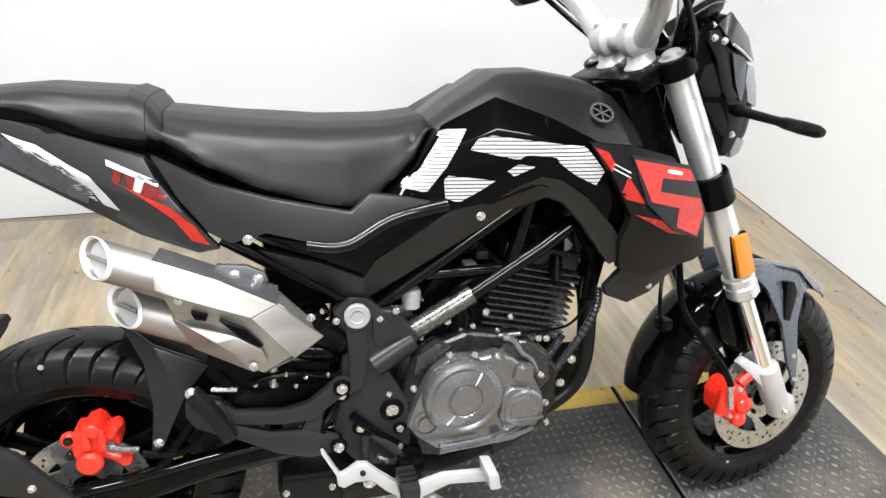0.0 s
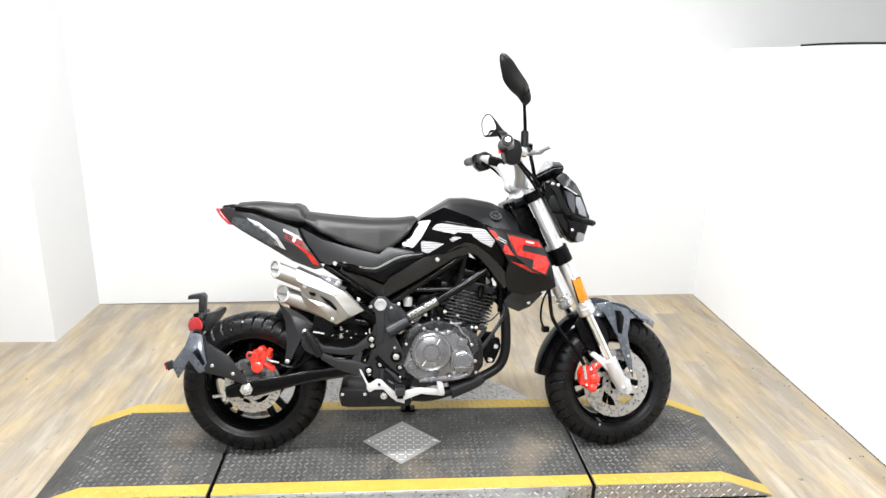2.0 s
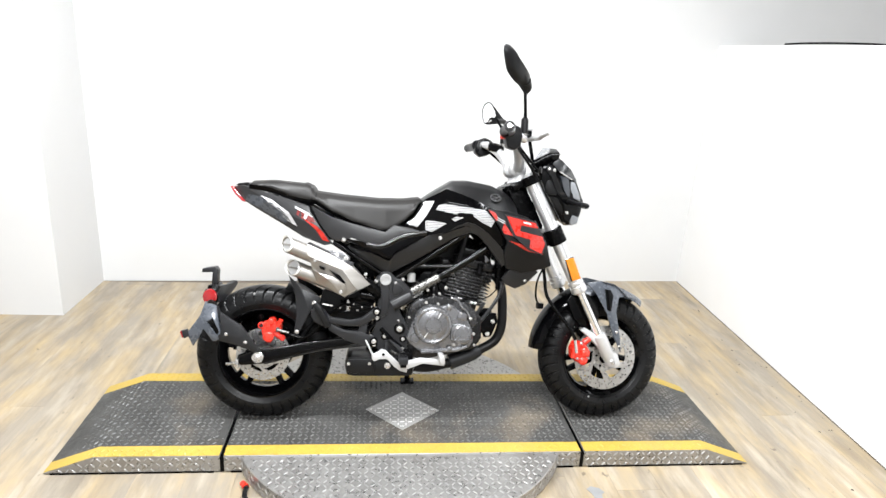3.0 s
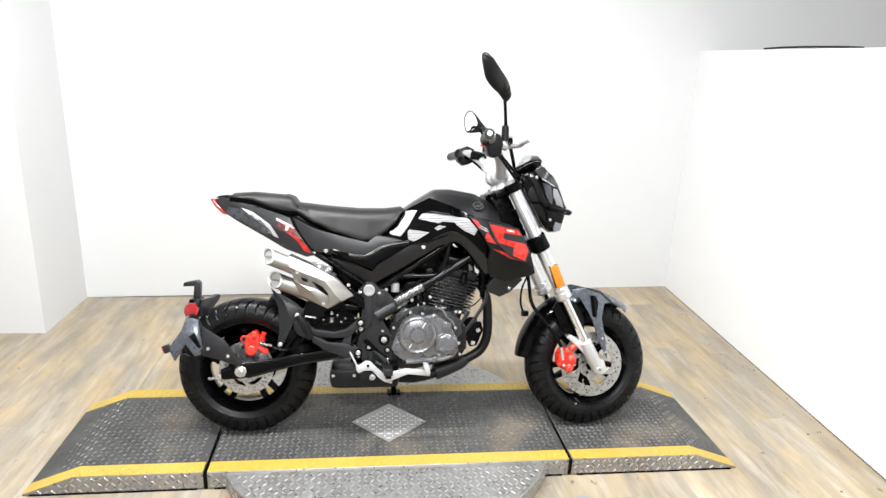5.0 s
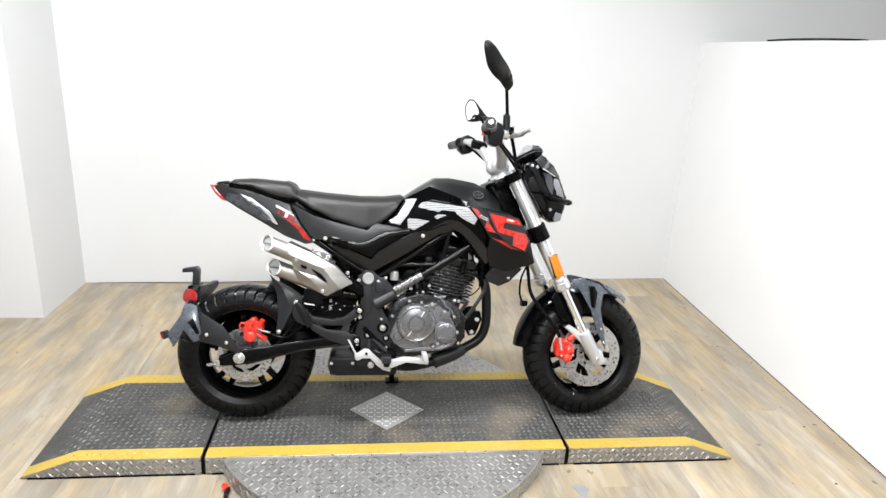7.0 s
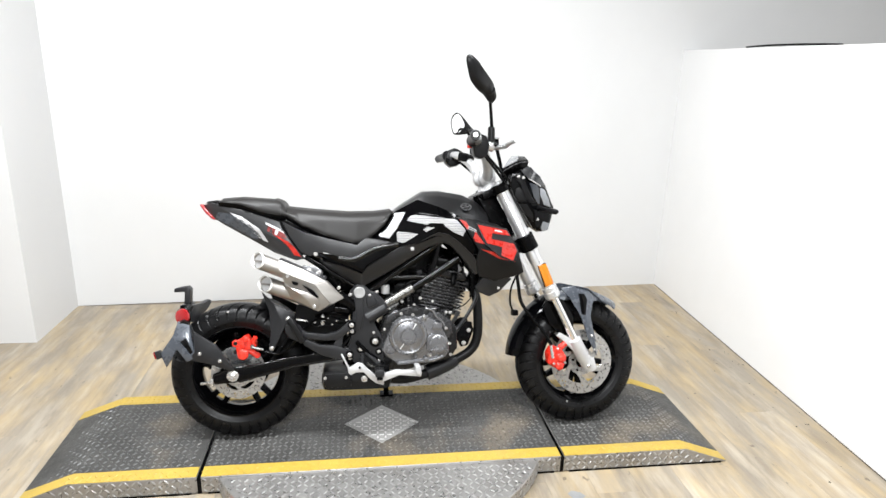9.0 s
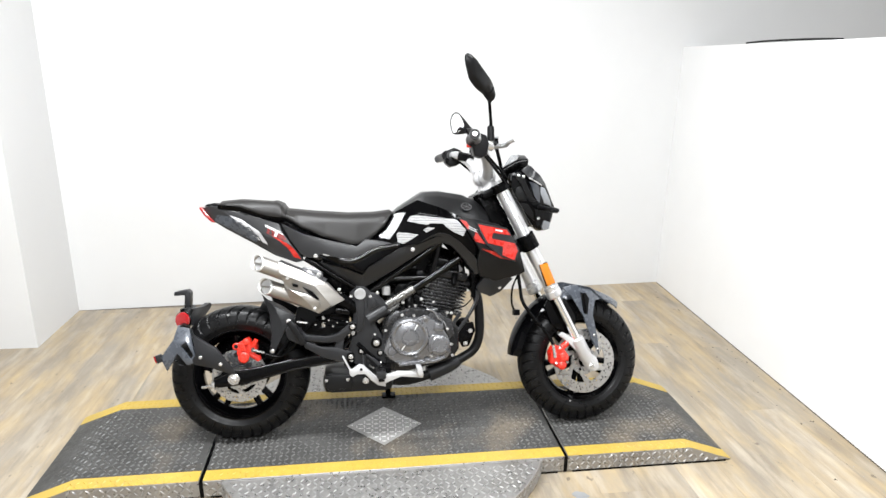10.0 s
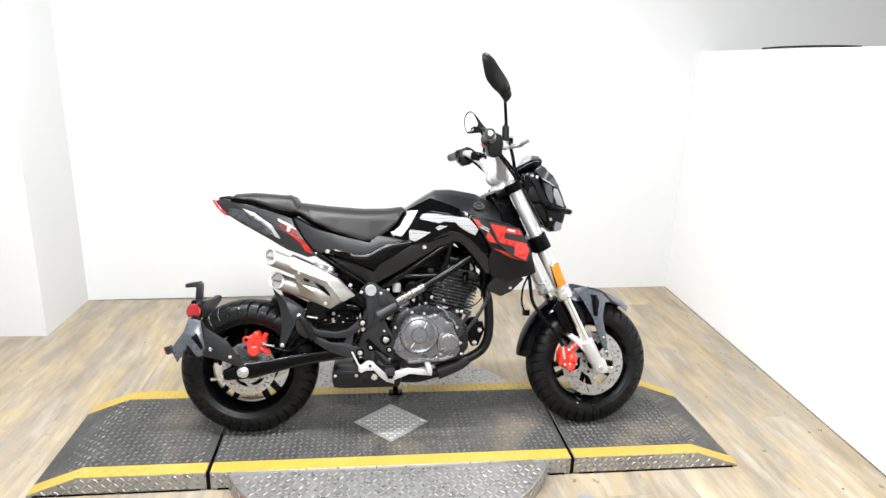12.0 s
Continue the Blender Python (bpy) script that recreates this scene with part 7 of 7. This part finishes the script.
block(0.075, (0.100, 0.110, 0.150), "cylinder", ENGDARK)
for k in range(11):
    block(0.030 + 0.0112 * k, (0.150 - 0.001 * (k % 3), 0.158, 0.0034), "cooling_fin", FIN, 0.001)
block(0.165, (0.135, 0.150, 0.030), "cylinder_head", ENGDARK, 0.006)
block(0.195, (0.105, 0.120, 0.036), "valve_cover", SATIN, 0.008)
for s in (-0.045, 0.0, 0.045):
    block(0.172, (0.010, 0.156, 0.010), "head_fin", ENGDARK, 0.002, shift=(s, 0))
part("release_cable", tube([(0.153, -0.105, 0.439), (0.190, -0.105, 0.439), (0.271, -0.100, 0.442), (0.312, -0.085, 0.470)], 0.0022, 10), SATIN, engine)
part("cable_end", tube([(0.150, -0.105, 0.439), (0.188, -0.105, 0.439)], 0.0040, 12), ENGINE, engine)
part("starter", tube([(0.165, -0.055, 0.425), (0.225, -0.055, 0.405)], 0.021, 18), ENGINE, engine)
part("release_arm", tube([(0.157, -0.112, 0.440), (0.174, -0.115, 0.433), (0.188, -0.116, 0.411), (0.206, -0.116, 0.396), (0.217, -0.116, 0.374)], (0.0062, 0.0040), 10), ENGINE, engine)
throttle = part("throttle_body", tube([(0.160, -0.02, 0.500), (0.085, -0.02, 0.480), (0.03, -0.02, 0.475)], 0.026, 18), ENGDARK, bike, "black intake and throttle body")
part("injector", tube([(0.110, -0.045, 0.505), (0.120, -0.060, 0.470)], 0.011, 14), SATIN, throttle)
part("valve", lathe([(0, 0), (0, 0.022), (0.03, 0.020), (0.05, 0.012), (0.05, 0)], (0.095, -0.070, 0.440), (0, 0, 1), 20), SATIN, throttle)
part("air_box", box(-0.02, 0.14, -0.075, 0.075, 0.592, 0.645, 0.012), SATIN, bike)
part("wiring_block", prism([(0.045, 0.452), (0.040, 0.500), (0.060, 0.530), (0.105, 0.532), (0.118, 0.505), (0.112, 0.456)], -0.050, 0.050, 0.010), SATIN, bike)
for k, (x, z) in enumerate(((0.062, 0.540), (0.135, 0.560), (0.118, 0.538), (0.030, 0.478), (0.150, 0.480), (0.142, 0.455), (0.040, 0.565))):
    part("connector", box(x - 0.010, x + 0.010, -0.064 + 0.004 * (k % 3), -0.030, z - 0.007, z + 0.007, 0.002), (SATIN, GREYPLASTIC, WHITECAP)[k % 3], bike)
part("coil", tube([(0.035, -0.066, 0.575), (0.120, -0.066, 0.582)], 0.012, 14), SATIN, bike)
part("hose_clamp", tube([(0.130, -0.078, 0.530), (0.160, -0.080, 0.526)], 0.0075, 12), BOLT, bike)
part("battery_box", box(-0.20, -0.02, -0.070, 0.070, 0.50, 0.62, 0.012), SATIN, bike)
random.seed(7)
for i in range(8):
    x, z = 0.010 + 0.035 * i * 0.6, 0.44 + 0.012 * (i % 3)
    part("small_fitting", hexbolt(x + 0.02, z + 0.01 * (i % 2), -0.086, 0.004 + 0.0012 * (i % 3), 0.007), BOLT, throttle)

for pts in ([(0.329, -0.088, 0.500), (0.326, -0.092, 0.465), (0.299, -0.095, 0.415), (0.254, -0.097, 0.354)], [(0.268, -0.094, 0.424), (0.254, -0.096, 0.402), (0.238, -0.097, 0.380)]):
    line = rounded(pts, 12)
    part("ribbed_hose", bellows(line, 0.0056, 0.0074), GREYPLASTIC, bike, "ribbed grey hose")
part("mount_plate", prism([(0.268, 0.600), (0.282, 0.602), (0.284, 0.566), (0.270, 0.560)], -0.072, -0.066, 0.002), ENGINE, bike)
part("plug_cap", tube([(0.255, -0.075, 0.555), (0.248, -0.095, 0.520)], (0.011, 0.008), 12), SATIN, engine)
for pts, r in (([(0.06, -0.080, 0.48), (0.085, -0.092, 0.52), (0.12, -0.088, 0.535), (0.16, -0.075, 0.52)], 0.0055),
               ([(0.235, -0.060, 0.575), (0.262, -0.070, 0.600), (0.285, -0.065, 0.570), (0.283, -0.060, 0.530)], 0.0065),
               ([(0.255, -0.045, 0.585), (0.285, -0.055, 0.610), (0.312, -0.055, 0.570), (0.318, -0.050, 0.500)], 0.0065),
               ([(-0.11, -0.09, 0.42), (-0.16, -0.10, 0.432), (-0.22, -0.09, 0.42)], 0.0055),
               ([(-0.085, -0.116, 0.335), (-0.04, -0.116, 0.29), (0.005, -0.105, 0.255)], 0.0075)):
    part("hose", tube(pts, r, 10), SATIN, bike)
mount = both("engine_mount", prism([(0.276, 0.370), (0.292, 0.381), (0.321, 0.381), (0.328, 0.350), (0.306, 0.296), (0.281, 0.292), (0.262, 0.328)], -0.052, -0.042, 0.003), SATIN, bike, "black engine mount plate")
for x, z in ((0.310, 0.351), (0.292, 0.306)):
    part("mount_bolt", hexbolt(x, z, -0.052, 0.0085, 0.007), BOLT, mount)
for x, z in ((0.222, 0.426), (0.236, 0.424)):
    part("case_bolt", hexbolt(x, z, -0.101, 0.006, 0.006), BOLT, bike)
part("upper_case", prism([(0.150, 0.405), (0.160, 0.430), (0.200, 0.428), (0.238, 0.400), (0.245, 0.350), (0.225, 0.335), (0.205, 0.378)], -0.112, -0.080, 0.006, 3), FIN, engine, "dark grey upper crankcase")
part("rear_case", prism([(0.012, 0.385), (0.018, 0.420), (0.050, 0.440), (0.075, 0.432), (0.040, 0.405)], -0.112, -0.080, 0.005), FIN, engine, "dark grey rear crankcase")
# Added black sheet that keeps bright floor from showing through the frame.
part("air_filter_case", prism([(-0.030, 0.500), (0.010, 0.600), (0.190, 0.660), (0.262, 0.628), (0.312, 0.545), (0.316, 0.480), (0.250, 0.450), (0.100, 0.440), (0.000, 0.445)], 0.030, 0.075, 0.006), SATIN, bike, "black backing added on the far side to block the view through")
part("carburettor", prism([(0.088, 0.440), (0.100, 0.470), (0.115, 0.492), (0.148, 0.478), (0.156, 0.420), (0.140, 0.408), (0.102, 0.410)], -0.070, -0.020, 0.008, 3), SATIN, bike, "black carburettor")
part("head_mount", prism([(0.285, 0.60), (0.33, 0.62), (0.345, 0.55), (0.33, 0.47), (0.31, 0.47), (0.315, 0.545)], -0.075, -0.060, 0.003), SATIN, bike)

# ---- floor planks, laid away from the viewer ----
PW, PL = 0.152, 1.22
rng = random.Random(11)
bm = box(-PW / 2 + 0.0002, PW / 2 - 0.0002, -PL / 2 + 0.0002, PL / 2 - 0.0002, -0.004, 0.0, 0.0002)
me = bpy.data.meshes.new("plank")
bm.to_mesh(me)
bm.free()
me.materials.append(PLANK)
for i in range(-22, 28):
    off = (i * 0.47) % 1.0 * PL
    for j in range(-4, 3):
        y = -0.2 + j * PL + off
        x = i * PW
        low, top = max(y - PL / 2, -3.99), min(y + PL / 2, 1.40 if x < 0 else 1.60)
        if -3.25 < x < 4.15 and top - low > 0.03:
            ob = new("plank", me)
            ob.parent = floor
            ob.matrix_local = Matrix.Translation((x, (low + top) / 2, FLOOR_Z)) @ Matrix.Diagonal((1, (top - low) / PL, 1, 1))
